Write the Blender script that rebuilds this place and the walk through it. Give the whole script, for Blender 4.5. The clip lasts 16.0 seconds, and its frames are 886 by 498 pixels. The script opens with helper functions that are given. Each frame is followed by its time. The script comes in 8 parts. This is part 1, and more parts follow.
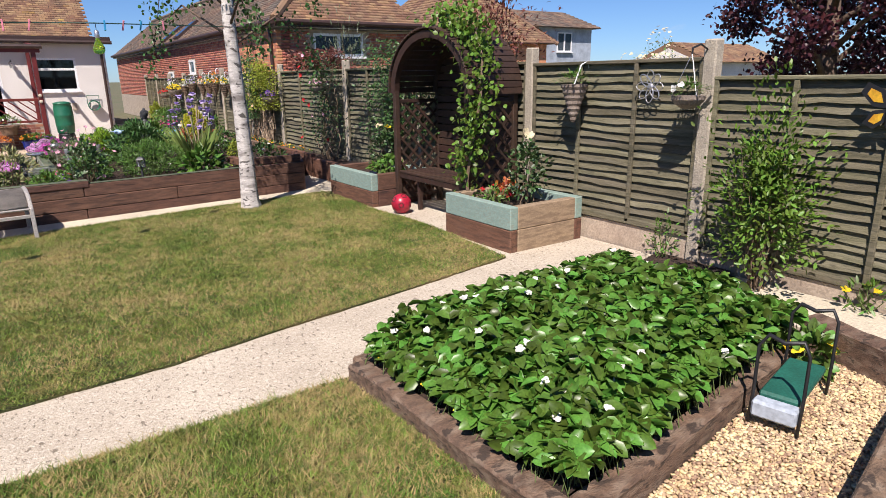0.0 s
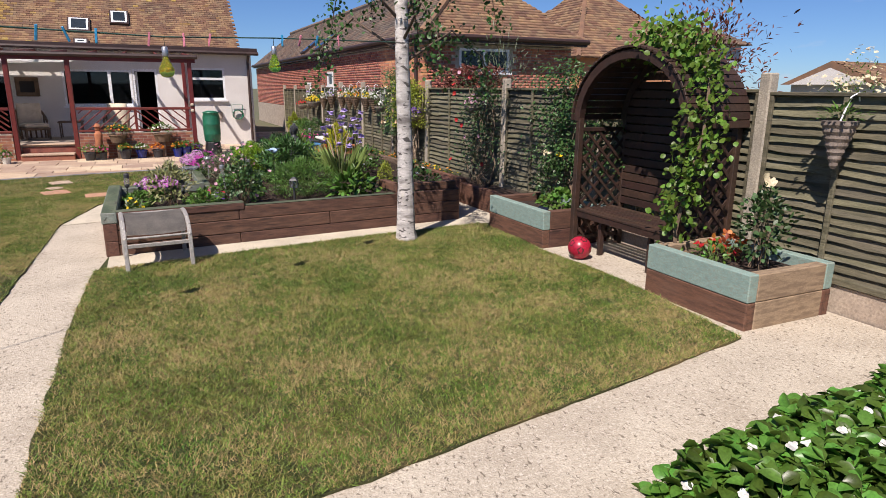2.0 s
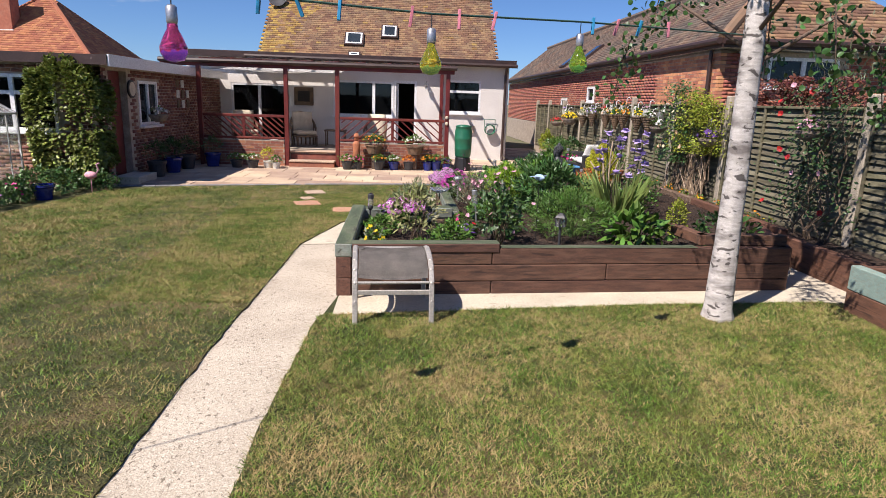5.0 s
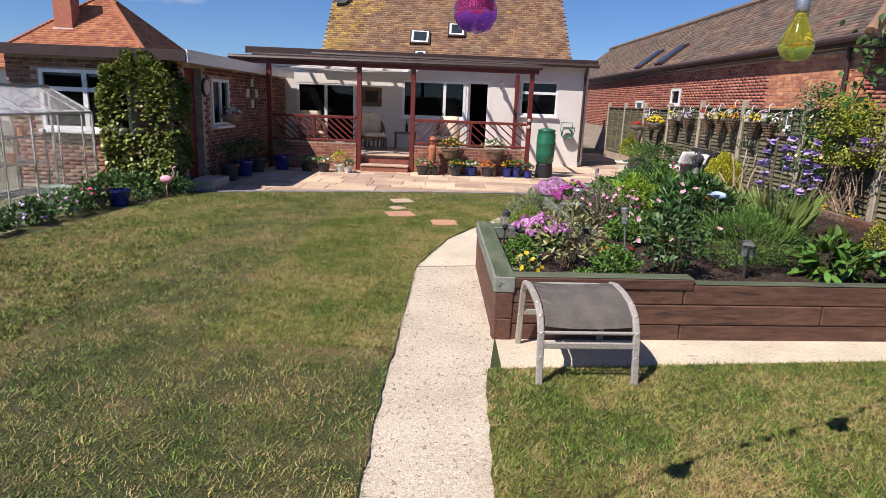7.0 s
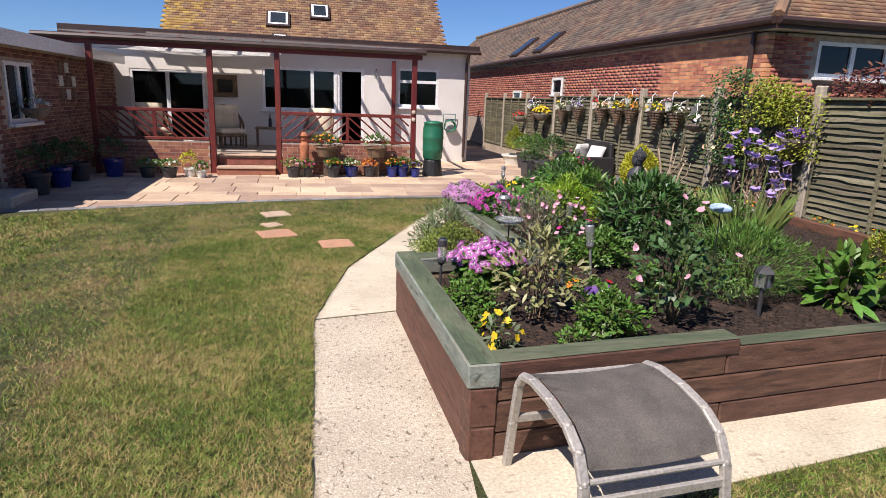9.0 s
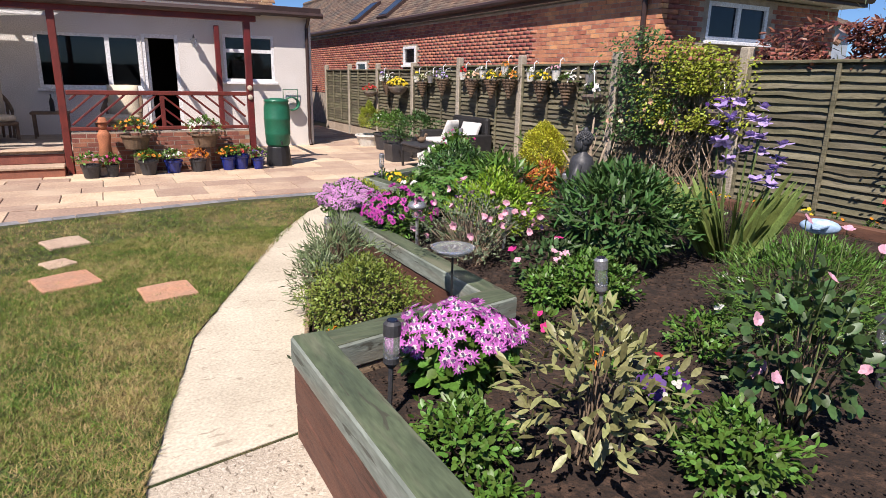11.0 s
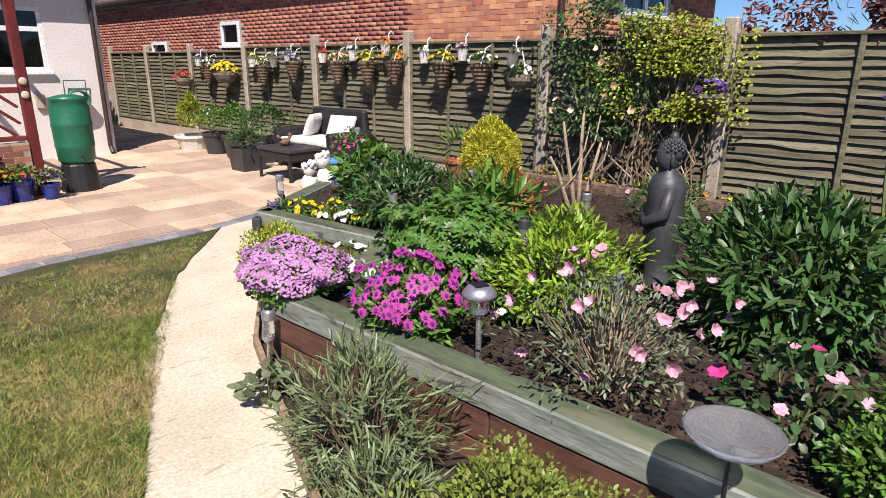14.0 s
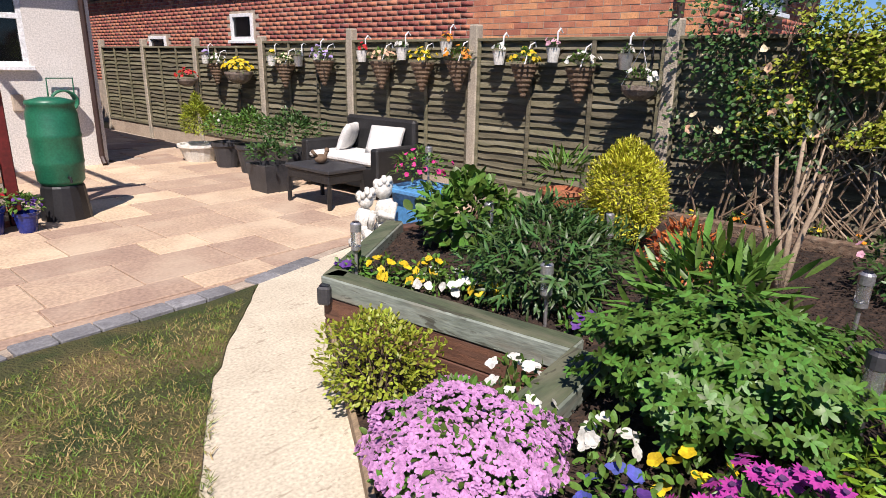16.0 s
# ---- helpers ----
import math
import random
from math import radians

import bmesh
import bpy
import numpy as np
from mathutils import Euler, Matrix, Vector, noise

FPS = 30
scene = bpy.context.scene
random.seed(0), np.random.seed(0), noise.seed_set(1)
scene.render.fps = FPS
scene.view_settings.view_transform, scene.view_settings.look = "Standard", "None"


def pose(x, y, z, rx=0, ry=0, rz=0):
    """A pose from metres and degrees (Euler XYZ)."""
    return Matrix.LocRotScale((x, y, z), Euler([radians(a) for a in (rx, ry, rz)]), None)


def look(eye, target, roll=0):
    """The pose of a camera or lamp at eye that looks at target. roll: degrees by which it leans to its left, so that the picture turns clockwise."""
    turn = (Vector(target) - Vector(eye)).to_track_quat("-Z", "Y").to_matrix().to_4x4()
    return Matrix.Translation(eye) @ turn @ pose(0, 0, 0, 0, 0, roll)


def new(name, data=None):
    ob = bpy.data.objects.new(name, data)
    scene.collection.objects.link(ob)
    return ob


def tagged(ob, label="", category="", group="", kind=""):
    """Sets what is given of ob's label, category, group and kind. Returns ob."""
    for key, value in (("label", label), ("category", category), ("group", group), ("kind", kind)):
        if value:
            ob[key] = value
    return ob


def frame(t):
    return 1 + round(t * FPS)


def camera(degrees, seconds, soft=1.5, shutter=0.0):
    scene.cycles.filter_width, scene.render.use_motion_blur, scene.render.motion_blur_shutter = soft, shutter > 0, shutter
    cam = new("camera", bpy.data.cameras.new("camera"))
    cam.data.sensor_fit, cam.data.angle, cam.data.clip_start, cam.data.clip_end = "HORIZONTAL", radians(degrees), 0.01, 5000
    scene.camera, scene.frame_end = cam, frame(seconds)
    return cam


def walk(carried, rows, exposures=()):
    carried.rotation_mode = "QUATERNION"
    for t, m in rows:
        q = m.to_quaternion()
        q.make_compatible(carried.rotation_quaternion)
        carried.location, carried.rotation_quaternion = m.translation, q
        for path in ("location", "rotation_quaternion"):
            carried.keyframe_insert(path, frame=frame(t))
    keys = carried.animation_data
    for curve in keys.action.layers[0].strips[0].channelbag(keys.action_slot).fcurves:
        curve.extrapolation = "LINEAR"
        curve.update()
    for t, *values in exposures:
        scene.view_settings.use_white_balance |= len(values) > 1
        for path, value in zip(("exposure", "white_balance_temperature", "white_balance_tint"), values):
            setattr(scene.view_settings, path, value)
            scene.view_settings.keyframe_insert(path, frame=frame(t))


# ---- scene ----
cam = camera(71.2, 16.0, soft=0.6)
METRES, EYE, TILT, LEAN, TURN = 12.3, 1.5, 0.0, 0.0, -35.5
ROWS = [
    (0.0, 0.0066, -0.0027, 0.002, 0.5996, -15.5874, 0.79),
    (0.5, -0.0143, 0.0137, 0.0059, 7.8522, -15.3692, 0.62),
    (1.0, -0.0388, 0.0304, 0.0079, 15.5147, -15.3409, -0.1),
    (1.5, -0.0511, 0.0457, 0.0092, 14.9773, -14.9227, -0.46),
    (2.0, -0.0601, 0.0696, 0.0111, 10.6606, -14.4848, -0.51),
    (2.5, -0.0685, 0.089, 0.0107, 5.944, -14.097, -0.64),
    (3.0, -0.0791, 0.1138, 0.0129, 2.1166, -13.2657, -0.79),
    (3.5, -0.0867, 0.1353, 0.0094, 1.7892, -12.9643, -1.21),
    (4.0, -0.1008, 0.1558, 0.0068, 8.4295, -12.8731, -1.52),
    (4.5, -0.128, 0.1782, 0.0047, 19.6799, -12.7618, -1.62),
    (5.0, -0.1448, 0.1929, 0.0065, 32.2988, -13.3978, -1.86),
    (7.5, -0.2829, 0.2297, 0.001, 35.6036, -13.34, -2.3),
    (8.0, -0.3074, 0.2538, -0.0004, 31.4535, -13.2676, -2.14),
    (8.5, -0.3304, 0.2799, 0.0004, 26.9933, -13.1251, -2.02),
    (9.0, -0.3505, 0.3115, -0.0014, 22.838, -13.5882, -2.07),
    (9.5, -0.3708, 0.3454, -0.0031, 18.3663, -14.0958, -1.54),
    (10.0, -0.3938, 0.3797, -0.0063, 14.2333, -14.3997, -1.3),
    (12.5, -0.4912, 0.523, -0.0063, -2.1462, -16.5186, -0.81),
    (13.0, -0.5116, 0.5485, -0.0051, -5.579, -16.5341, -0.41),
    (13.5, -0.5261, 0.5734, -0.0069, -9.2217, -16.8796, -0.27),
    (14.0, -0.5394, 0.6015, -0.0058, -11.848, -16.8432, -0.18),
    (14.5, -0.5529, 0.6344, -0.0046, -13.3343, -16.6067, -0.71),
    (15.0, -0.5621, 0.6686, -0.0074, -14.3074, -16.6746, -1.13),
    (15.5, -0.5711, 0.7036, -0.0084, -14.9105, -16.8526, -1.3),
    (16.0, -0.5818, 0.7362, -0.0071, -12.6781, -16.6951, -1.12),
]
walk(cam, [(t, pose(0, 0, EYE, TILT, LEAN, TURN) @ pose(METRES * x, METRES * y, METRES * z, 90 + pitch, roll, yaw)) for t, x, y, z, yaw, pitch, roll in ROWS], exposures=[(t, e, 6550, 17.5) for t, e in ((0.0, 0.58), (1.0, 0.47), (2.5, 0.36), (4.0, 0.60), (5.0, 0.58), (7.5, 0.48), (10.0, 0.54), (12.5, 0.52), (14.0, 0.60), (16.0, 0.48))])

# ---- light ----
SUN_TO = Vector((0.56, 0.50, -0.95)).normalized()      # the way the sunlight travels
world = bpy.data.worlds.new("sky")
scene.world = world
world.use_nodes = True
wn, wl = world.node_tree.nodes, world.node_tree.links
sky = wn.new("ShaderNodeTexSky")
sky.sky_type = "NISHITA"
sky.sun_disc = False
sky.sun_elevation = math.asin(-SUN_TO.z)
sky.sun_rotation = math.atan2(-SUN_TO.x, -SUN_TO.y)
sky.air_density, sky.dust_density, sky.ozone_density = 0.8, 0.1, 4.0
bg = wn["Background"]
bg.inputs["Strength"].default_value = 0.060
# a few soft fair-weather clouds in the sky
tc = wn.new("ShaderNodeTexCoord")
mp = wn.new("ShaderNodeMapping")
mp.inputs["Scale"].default_value = (2.2, 2.2, 7.0)
mp.inputs["Location"].default_value = (0.35, 0.1, 0.4)
cn = wn.new("ShaderNodeTexNoise")
cn.inputs["Scale"].default_value, cn.inputs["Detail"].default_value, cn.inputs["Roughness"].default_value = 1.6, 7.0, 0.55
cr = wn.new("ShaderNodeValToRGB")
cr.color_ramp.elements[0].position, cr.color_ramp.elements[1].position = 0.60, 0.78
cm = wn.new("ShaderNodeMix")
cm.data_type = "RGBA"
cm.inputs[7].default_value = (8.5, 8.8, 9.3, 1)
wl.new(tc.outputs["Generated"], mp.inputs["Vector"])
wl.new(mp.outputs["Vector"], cn.inputs["Vector"])
wl.new(cn.outputs["Fac"], cr.inputs["Fac"])
wl.new(cr.outputs["Color"], cm.inputs[0])
tint = wn.new("ShaderNodeMix")
tint.data_type, tint.blend_type = "RGBA", "MULTIPLY"
tint.inputs[0].default_value = 1.0
tint.inputs[7].default_value = (0.70, 0.95, 1.25, 1)
wl.new(sky.outputs["Color"], tint.inputs[6])
wl.new(tint.outputs[2], cm.inputs[6])
wl.new(cm.outputs[2], bg.inputs["Color"])
lamp = bpy.data.lights.new("sun", "SUN")
lamp.energy, lamp.angle, lamp.color = 5.0, radians(0.53), (1.0, 0.935, 0.845)
sun = new("sun", lamp)
sun.matrix_world = look((0, 0, 30), Vector((0, 0, 30)) + SUN_TO)

# ---- materials ----


def mat(name, c1, c2=None, rough=0.8, scale=8.0, fine=60.0, bump=0.3, dist=0.01, metal=0.0, island=0.0, obj=0.0, stretch=None, c3=None, scale3=1.3, fac3=0.5, spec=0.5, bumpscale=None):
    """Two-scale procedural surface: broad patches, fine grain, relief; island and obj vary the value piece by piece."""
    m = bpy.data.materials.new(name)
    m.use_nodes = True
    n, l = m.node_tree.nodes, m.node_tree.links
    b = n["Principled BSDF"]
    b.inputs["Roughness"].default_value = rough
    b.inputs["Metallic"].default_value = metal
    b.inputs["Specular IOR Level"].default_value = spec
    geo = n.new("ShaderNodeNewGeometry")
    src = geo.outputs["Position"]
    if stretch:
        tcn, mpn = n.new("ShaderNodeTexCoord"), n.new("ShaderNodeMapping")
        mpn.inputs["Scale"].default_value = stretch
        l.new(tcn.outputs["Object"], mpn.inputs["Vector"])
        src = mpn.outputs["Vector"]
    def tex(s, detail=4.0):
        t = n.new("ShaderNodeTexNoise")
        t.inputs["Scale"].default_value, t.inputs["Detail"].default_value = s, detail
        l.new(src, t.inputs["Vector"])
        return t.outputs["Fac"]
    def ramp(v, a, z):
        r = n.new("ShaderNodeMapRange")
        r.inputs[1].default_value, r.inputs[2].default_value = a, z
        l.new(v, r.inputs[0])
        return r.outputs[0]
    def mixc(f, a, z):
        x = n.new("ShaderNodeMix")
        x.data_type = "RGBA"
        for sock, v in ((x.inputs[0], f), (x.inputs[6], a), (x.inputs[7], z)):
            if isinstance(v, (tuple, float)):
                sock.default_value = (*v, 1) if isinstance(v, tuple) else v
            else:
                l.new(v, sock)
        return x.outputs[2]
    c2 = c2 or tuple(v * 0.7 for v in c1)
    broad, grain = tex(scale), tex(fine, 6.0)
    col = mixc(ramp(broad, 0.35, 0.65), c1, c2)
    dark = mixc(ramp(grain, 0.3, 0.75), tuple([0.62] * 3), tuple([1.25] * 3))
    mul = n.new("ShaderNodeMix")
    mul.data_type, mul.blend_type = "RGBA", "MULTIPLY"
    mul.inputs[0].default_value = 0.75
    l.new(col, mul.inputs[6]), l.new(dark, mul.inputs[7])
    col = mul.outputs[2]
    if c3:
        f = n.new("ShaderNodeMath")
        f.operation = "MULTIPLY"
        f.inputs[1].default_value = fac3
        l.new(ramp(tex(scale3, 5.0), 0.48, 0.66), f.inputs[0])
        col = mixc(f.outputs[0], col, c3)
    for amount, outp in ((island, geo.outputs["Random Per Island"]), (obj, None)):
        if amount:
            if outp is None:
                outp = n.new("ShaderNodeObjectInfo").outputs["Random"]
            mr = n.new("ShaderNodeMapRange")
            mr.inputs[3].default_value, mr.inputs[4].default_value = 1 - amount, 1 + amount
            l.new(outp, mr.inputs[0])
            hs = n.new("ShaderNodeHueSaturation")
            l.new(mr.outputs[0], hs.inputs["Value"])
            mh = n.new("ShaderNodeMapRange")
            mh.inputs[3].default_value, mh.inputs[4].default_value = 0.5 - amount * 0.05, 0.5 + amount * 0.05
            l.new(outp, mh.inputs[0])
            l.new(mh.outputs[0], hs.inputs["Hue"])
            l.new(col, hs.inputs["Color"])
            col = hs.outputs["Color"]
    l.new(col, b.inputs["Base Color"])
    if bump:
        bp = n.new("ShaderNodeBump")
        bp.inputs["Strength"].default_value, bp.inputs["Distance"].default_value = bump, dist
        l.new(tex(bumpscale, 3.0) if bumpscale else grain, bp.inputs["Height"])
        l.new(bp.outputs["Normal"], b.inputs["Normal"])
    return m


def leafmat(name, c, rough=0.42, vary=0.42, trans=0.19):
    m = mat(name, c, tuple(v * 0.75 for v in c), rough=rough, scale=14, fine=90, bump=0.15, dist=0.003, island=vary, spec=0.4)
    n, l = m.node_tree.nodes, m.node_tree.links
    b, out = n["Principled BSDF"], n["Material Output"]
    t = n.new("ShaderNodeBsdfTranslucent")
    l.new(b.inputs["Base Color"].links[0].from_socket, t.inputs["Color"])
    x = n.new("ShaderNodeMixShader")
    x.inputs[0].default_value = trans
    l.new(b.outputs[0], x.inputs[1]), l.new(t.outputs[0], x.inputs[2])
    l.new(x.outputs[0], out.inputs["Surface"])
    return m


def glassmat(name, tint=(0.03, 0.035, 0.04), rough=0.03):
    m = bpy.data.materials.new(name)
    m.use_nodes = True
    b = m.node_tree.nodes["Principled BSDF"]
    b.inputs["Base Color"].default_value = (*tint, 1)
    b.inputs["Roughness"].default_value = rough
    b.inputs["Transmission Weight"].default_value = 0.9
    b.inputs["IOR"].default_value = 1.45
    return m


M = {}
# base kept dark: shade in the gaps between blades is put into its colour
M["turf"] = mat("turf", (0.038, 0.056, 0.011), (0.070, 0.072, 0.021), rough=0.95, scale=4.5, fine=70, bump=1.0, dist=0.03, c3=(0.20, 0.135, 0.06), scale3=1.5, fac3=0.75)


def grassmat(name):
    """Mown grass: every blade green or straw, straw commoner in the dry patches."""
    m = mat(name, (0.096, 0.152, 0.017), (0.172, 0.192, 0.036), rough=0.6, scale=2.2, fine=15, bump=0, island=0.8, spec=0.35)
    n, l = m.node_tree.nodes, m.node_tree.links
    b = n["Principled BSDF"]
    geo = n.new("ShaderNodeNewGeometry")
    big, small = n.new("ShaderNodeTexNoise"), n.new("ShaderNodeTexNoise")
    big.inputs["Scale"].default_value, big.inputs["Detail"].default_value, big.inputs["Roughness"].default_value = 1.25, 6.0, 0.62
    l.new(geo.outputs["Position"], big.inputs["Vector"])
    share = n.new("ShaderNodeMapRange")
    for k, v in ((1, 0.41), (2, 0.66), (3, 0.08), (4, 0.85)):
        share.inputs[k].default_value = v
    l.new(big.outputs["Fac"], share.inputs[0])
    less = n.new("ShaderNodeMath")
    less.operation = "LESS_THAN"
    l.new(geo.outputs["Random Per Island"], less.inputs[0])
    l.new(share.outputs[0], less.inputs[1])
    small.inputs["Scale"].default_value, small.inputs["Detail"].default_value = 9.0, 3.0
    l.new(geo.outputs["Position"], small.inputs["Vector"])
    straw = n.new("ShaderNodeMix")
    straw.data_type = "RGBA"
    straw.inputs[6].default_value, straw.inputs[7].default_value = (0.46, 0.355, 0.155, 1), (0.29, 0.20, 0.085, 1)
    l.new(small.outputs["Fac"], straw.inputs[0])
    mix = n.new("ShaderNodeMix")
    mix.data_type = "RGBA"
    old = b.inputs["Base Color"].links[0].from_socket
    l.new(less.outputs[0], mix.inputs[0]), l.new(old, mix.inputs[6]), l.new(straw.outputs[2], mix.inputs[7])
    l.new(mix.outputs[2], b.inputs["Base Color"])
    return m


def speck(m, c, scale, lo, hi, fac=0.8, stretch=(1, 1, 1), detail=3.0):
    """Adds scattered flecks or cracks of another colour to a surface."""
    n, l = m.node_tree.nodes, m.node_tree.links
    b = n["Principled BSDF"]
    geo, mp_, t, r, x = n.new("ShaderNodeNewGeometry"), n.new("ShaderNodeMapping"), n.new("ShaderNodeTexNoise"), n.new("ShaderNodeMapRange"), n.new("ShaderNodeMix")
    mp_.inputs["Scale"].default_value = stretch
    t.inputs["Scale"].default_value, t.inputs["Detail"].default_value, t.inputs["Distortion"].default_value = scale, detail, 0.8
    r.inputs[1].default_value, r.inputs[2].default_value, r.inputs[4].default_value = lo, hi, fac
    x.data_type = "RGBA"
    x.inputs[7].default_value = (*c, 1)
    l.new(geo.outputs["Position"], mp_.inputs["Vector"]), l.new(mp_.outputs["Vector"], t.inputs["Vector"]), l.new(t.outputs["Fac"], r.inputs[0]), l.new(r.outputs[0], x.inputs[0])
    l.new(b.inputs["Base Color"].links[0].from_socket, x.inputs[6])
    l.new(x.outputs[2], b.inputs["Base Color"])


M["blade"] = grassmat("grass_blade")
speck(M["blade"], (0.040, 0.070, 0.012), 20, 0.50, 0.60, 0.52)
speck(M["blade"], (0.40, 0.29, 0.12), 4.5, 0.58, 0.72, 0.55, (1, 1, 1), 6.0)
M["path"] = mat("pebbled_concrete", (0.59, 0.52, 0.41), (0.47, 0.405, 0.315), rough=0.9, scale=2.2, fine=95, bump=0.6, dist=0.012, c3=(0.34, 0.28, 0.21), scale3=42, fac3=0.6)
M["smoothpath"] = mat("cast_concrete", (0.64, 0.57, 0.44), (0.52, 0.46, 0.35), rough=0.85, scale=2.6, fine=70, bump=0.25, dist=0.005, c3=(0.44, 0.38, 0.29), scale3=48, fac3=0.35)
speck(M["path"], (0.15, 0.12, 0.085), 30, 0.60, 0.66, 0.85, (1.6, 0.9, 1))
speck(M["path"], (0.66, 0.60, 0.50), 55, 0.58, 0.64, 0.7)
speck(M["smoothpath"], (0.27, 0.22, 0.16), 17, 0.63, 0.68, 0.6, (0.6, 1.8, 1), 6.0)
speck(M["smoothpath"], (0.36, 0.30, 0.22), 2.2, 0.60, 0.80, 0.45, (1, 1, 1), 8.0)
M["flag"] = mat("sandstone_flag", (0.52, 0.385, 0.27), (0.45, 0.325, 0.235), rough=0.85, scale=2.8, fine=40, bump=0.25, dist=0.006, obj=0.26, c3=(0.58, 0.47, 0.34), scale3=1.7, fac3=0.6)
M["sett"] = mat("grey_sett", (0.24, 0.24, 0.25), (0.17, 0.17, 0.18), rough=0.85, scale=9, fine=70, bump=0.3, obj=0.25)
M["terraslab"] = mat("terracotta_slab", (0.50, 0.25, 0.15), (0.42, 0.24, 0.16), rough=0.9, scale=7, fine=70, bump=0.3, obj=0.15)
M["mortar"] = mat("mortar", (0.46, 0.38, 0.30), rough=0.95, scale=9, fine=90, bump=0.4)
M["brick"] = mat("red_brick", (0.52, 0.19, 0.11), (0.40, 0.145, 0.09), rough=0.9, scale=9, fine=80, bump=0.35, dist=0.006, obj=0.28, island=0.28, c3=(0.46, 0.22, 0.14), scale3=5, fac3=0.45)
M["porchbrick"] = mat("brown_brick", (0.34, 0.13, 0.08), (0.25, 0.10, 0.065), rough=0.9, scale=9, fine=80, bump=0.35, dist=0.006, obj=0.3)
# darker, browner copy of the red brick; the extension's shade is in the colour
M["extbrick"] = mat("shaded_red_brick", (0.30, 0.135, 0.09), (0.22, 0.10, 0.07), rough=0.9, scale=9, fine=80, bump=0.35, dist=0.006, obj=0.28, island=0.32, c3=(0.33, 0.19, 0.13), scale3=5, fac3=0.45)
M["render"] = mat("white_render", (0.74, 0.71, 0.67), (0.66, 0.63, 0.59), rough=0.9, scale=1.6, fine=55, bump=0.2, dist=0.006)
M["white"] = mat("white_upvc", (0.82, 0.83, 0.84), (0.78, 0.79, 0.80), rough=0.3, scale=4, fine=40, bump=0.03)
M["glass"] = glassmat("window_glass")
M["solar_glass"] = mat("dark_roof_glass", (0.03, 0.04, 0.05), rough=0.08, scale=3, fine=20, bump=0)
# near-black: the gloom of unlit rooms is put into this colour
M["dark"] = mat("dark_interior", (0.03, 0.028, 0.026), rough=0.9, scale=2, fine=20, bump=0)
M["roof"] = mat("brown_roof_tile", (0.30, 0.17, 0.095), (0.21, 0.125, 0.08), rough=0.95, scale=2.5, fine=60, bump=0.4, dist=0.008, island=0.3, c3=(0.17, 0.12, 0.08), scale3=1.4, fac3=0.5)
M["lichen"] = mat("lichened_roof_tile", (0.42, 0.27, 0.07), (0.28, 0.17, 0.08), rough=0.95, scale=4.5, fine=60, bump=0.4, island=0.3)
M["orangeroof"] = mat("orange_roof_tile", (0.44, 0.17, 0.085), (0.36, 0.14, 0.08), rough=0.95, scale=2.5, fine=60, bump=0.4, island=0.22)
M["greyroof"] = mat("weathered_roof_tile", (0.22, 0.14, 0.10), (0.14, 0.11, 0.09), rough=0.95, scale=2.0, fine=60, bump=0.4, island=0.35, c3=(0.10, 0.09, 0.08), scale3=1.0, fac3=0.6)
M["felt"] = mat("roofing_felt", (0.09, 0.09, 0.095), rough=0.9, scale=4, fine=90, bump=0.3)
M["soffit"] = mat("dark_fascia", (0.055, 0.03, 0.025), rough=0.5, scale=5, fine=50, bump=0.1)
M["maroon"] = mat("maroon_stained_timber", (0.17, 0.024, 0.018), (0.115, 0.018, 0.014), rough=0.5, scale=6, fine=40, bump=0.25, stretch=(1, 1, 1), obj=0.1)
M["fence"] = mat("weathered_fence_board", (0.175, 0.155, 0.095), (0.088, 0.082, 0.048), rough=0.9, scale=2.0, fine=26, bump=0.6, dist=0.006, stretch=(6, 0.8, 9), obj=0.22, c3=(0.26, 0.23, 0.17), scale3=1.6, fac3=0.4)
speck(M["fence"], (0.045, 0.042, 0.026), 5.0, 0.58, 0.68, 0.6, (1.0, 0.7, 7.0), 6.0)
M["post"] = mat("aggregate_concrete_post", (0.46, 0.40, 0.31), (0.34, 0.30, 0.24), rough=0.95, scale=6, fine=75, bump=0.7, dist=0.01, c3=(0.26, 0.23, 0.19), scale3=45, fac3=0.6)
M["gravelboard"] = mat("concrete_gravel_board", (0.48, 0.39, 0.30), (0.38, 0.30, 0.23), rough=0.95, scale=3, fine=60, bump=0.5, dist=0.008)
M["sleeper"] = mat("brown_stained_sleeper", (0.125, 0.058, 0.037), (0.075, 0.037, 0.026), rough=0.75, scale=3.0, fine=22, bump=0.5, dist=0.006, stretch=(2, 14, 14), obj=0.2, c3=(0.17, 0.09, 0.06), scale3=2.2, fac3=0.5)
# same stain, grain along y; the side walls' sunlit tone is in this lighter brown
M["sleepery"] = mat("brown_stained_sleeper_lit_side", (0.175, 0.080, 0.047), (0.105, 0.049, 0.031), rough=0.75, scale=3.0, fine=22, bump=0.5, dist=0.006, stretch=(14, 2, 14), obj=0.2, c3=(0.17, 0.09, 0.06), scale3=2.2, fac3=0.5)
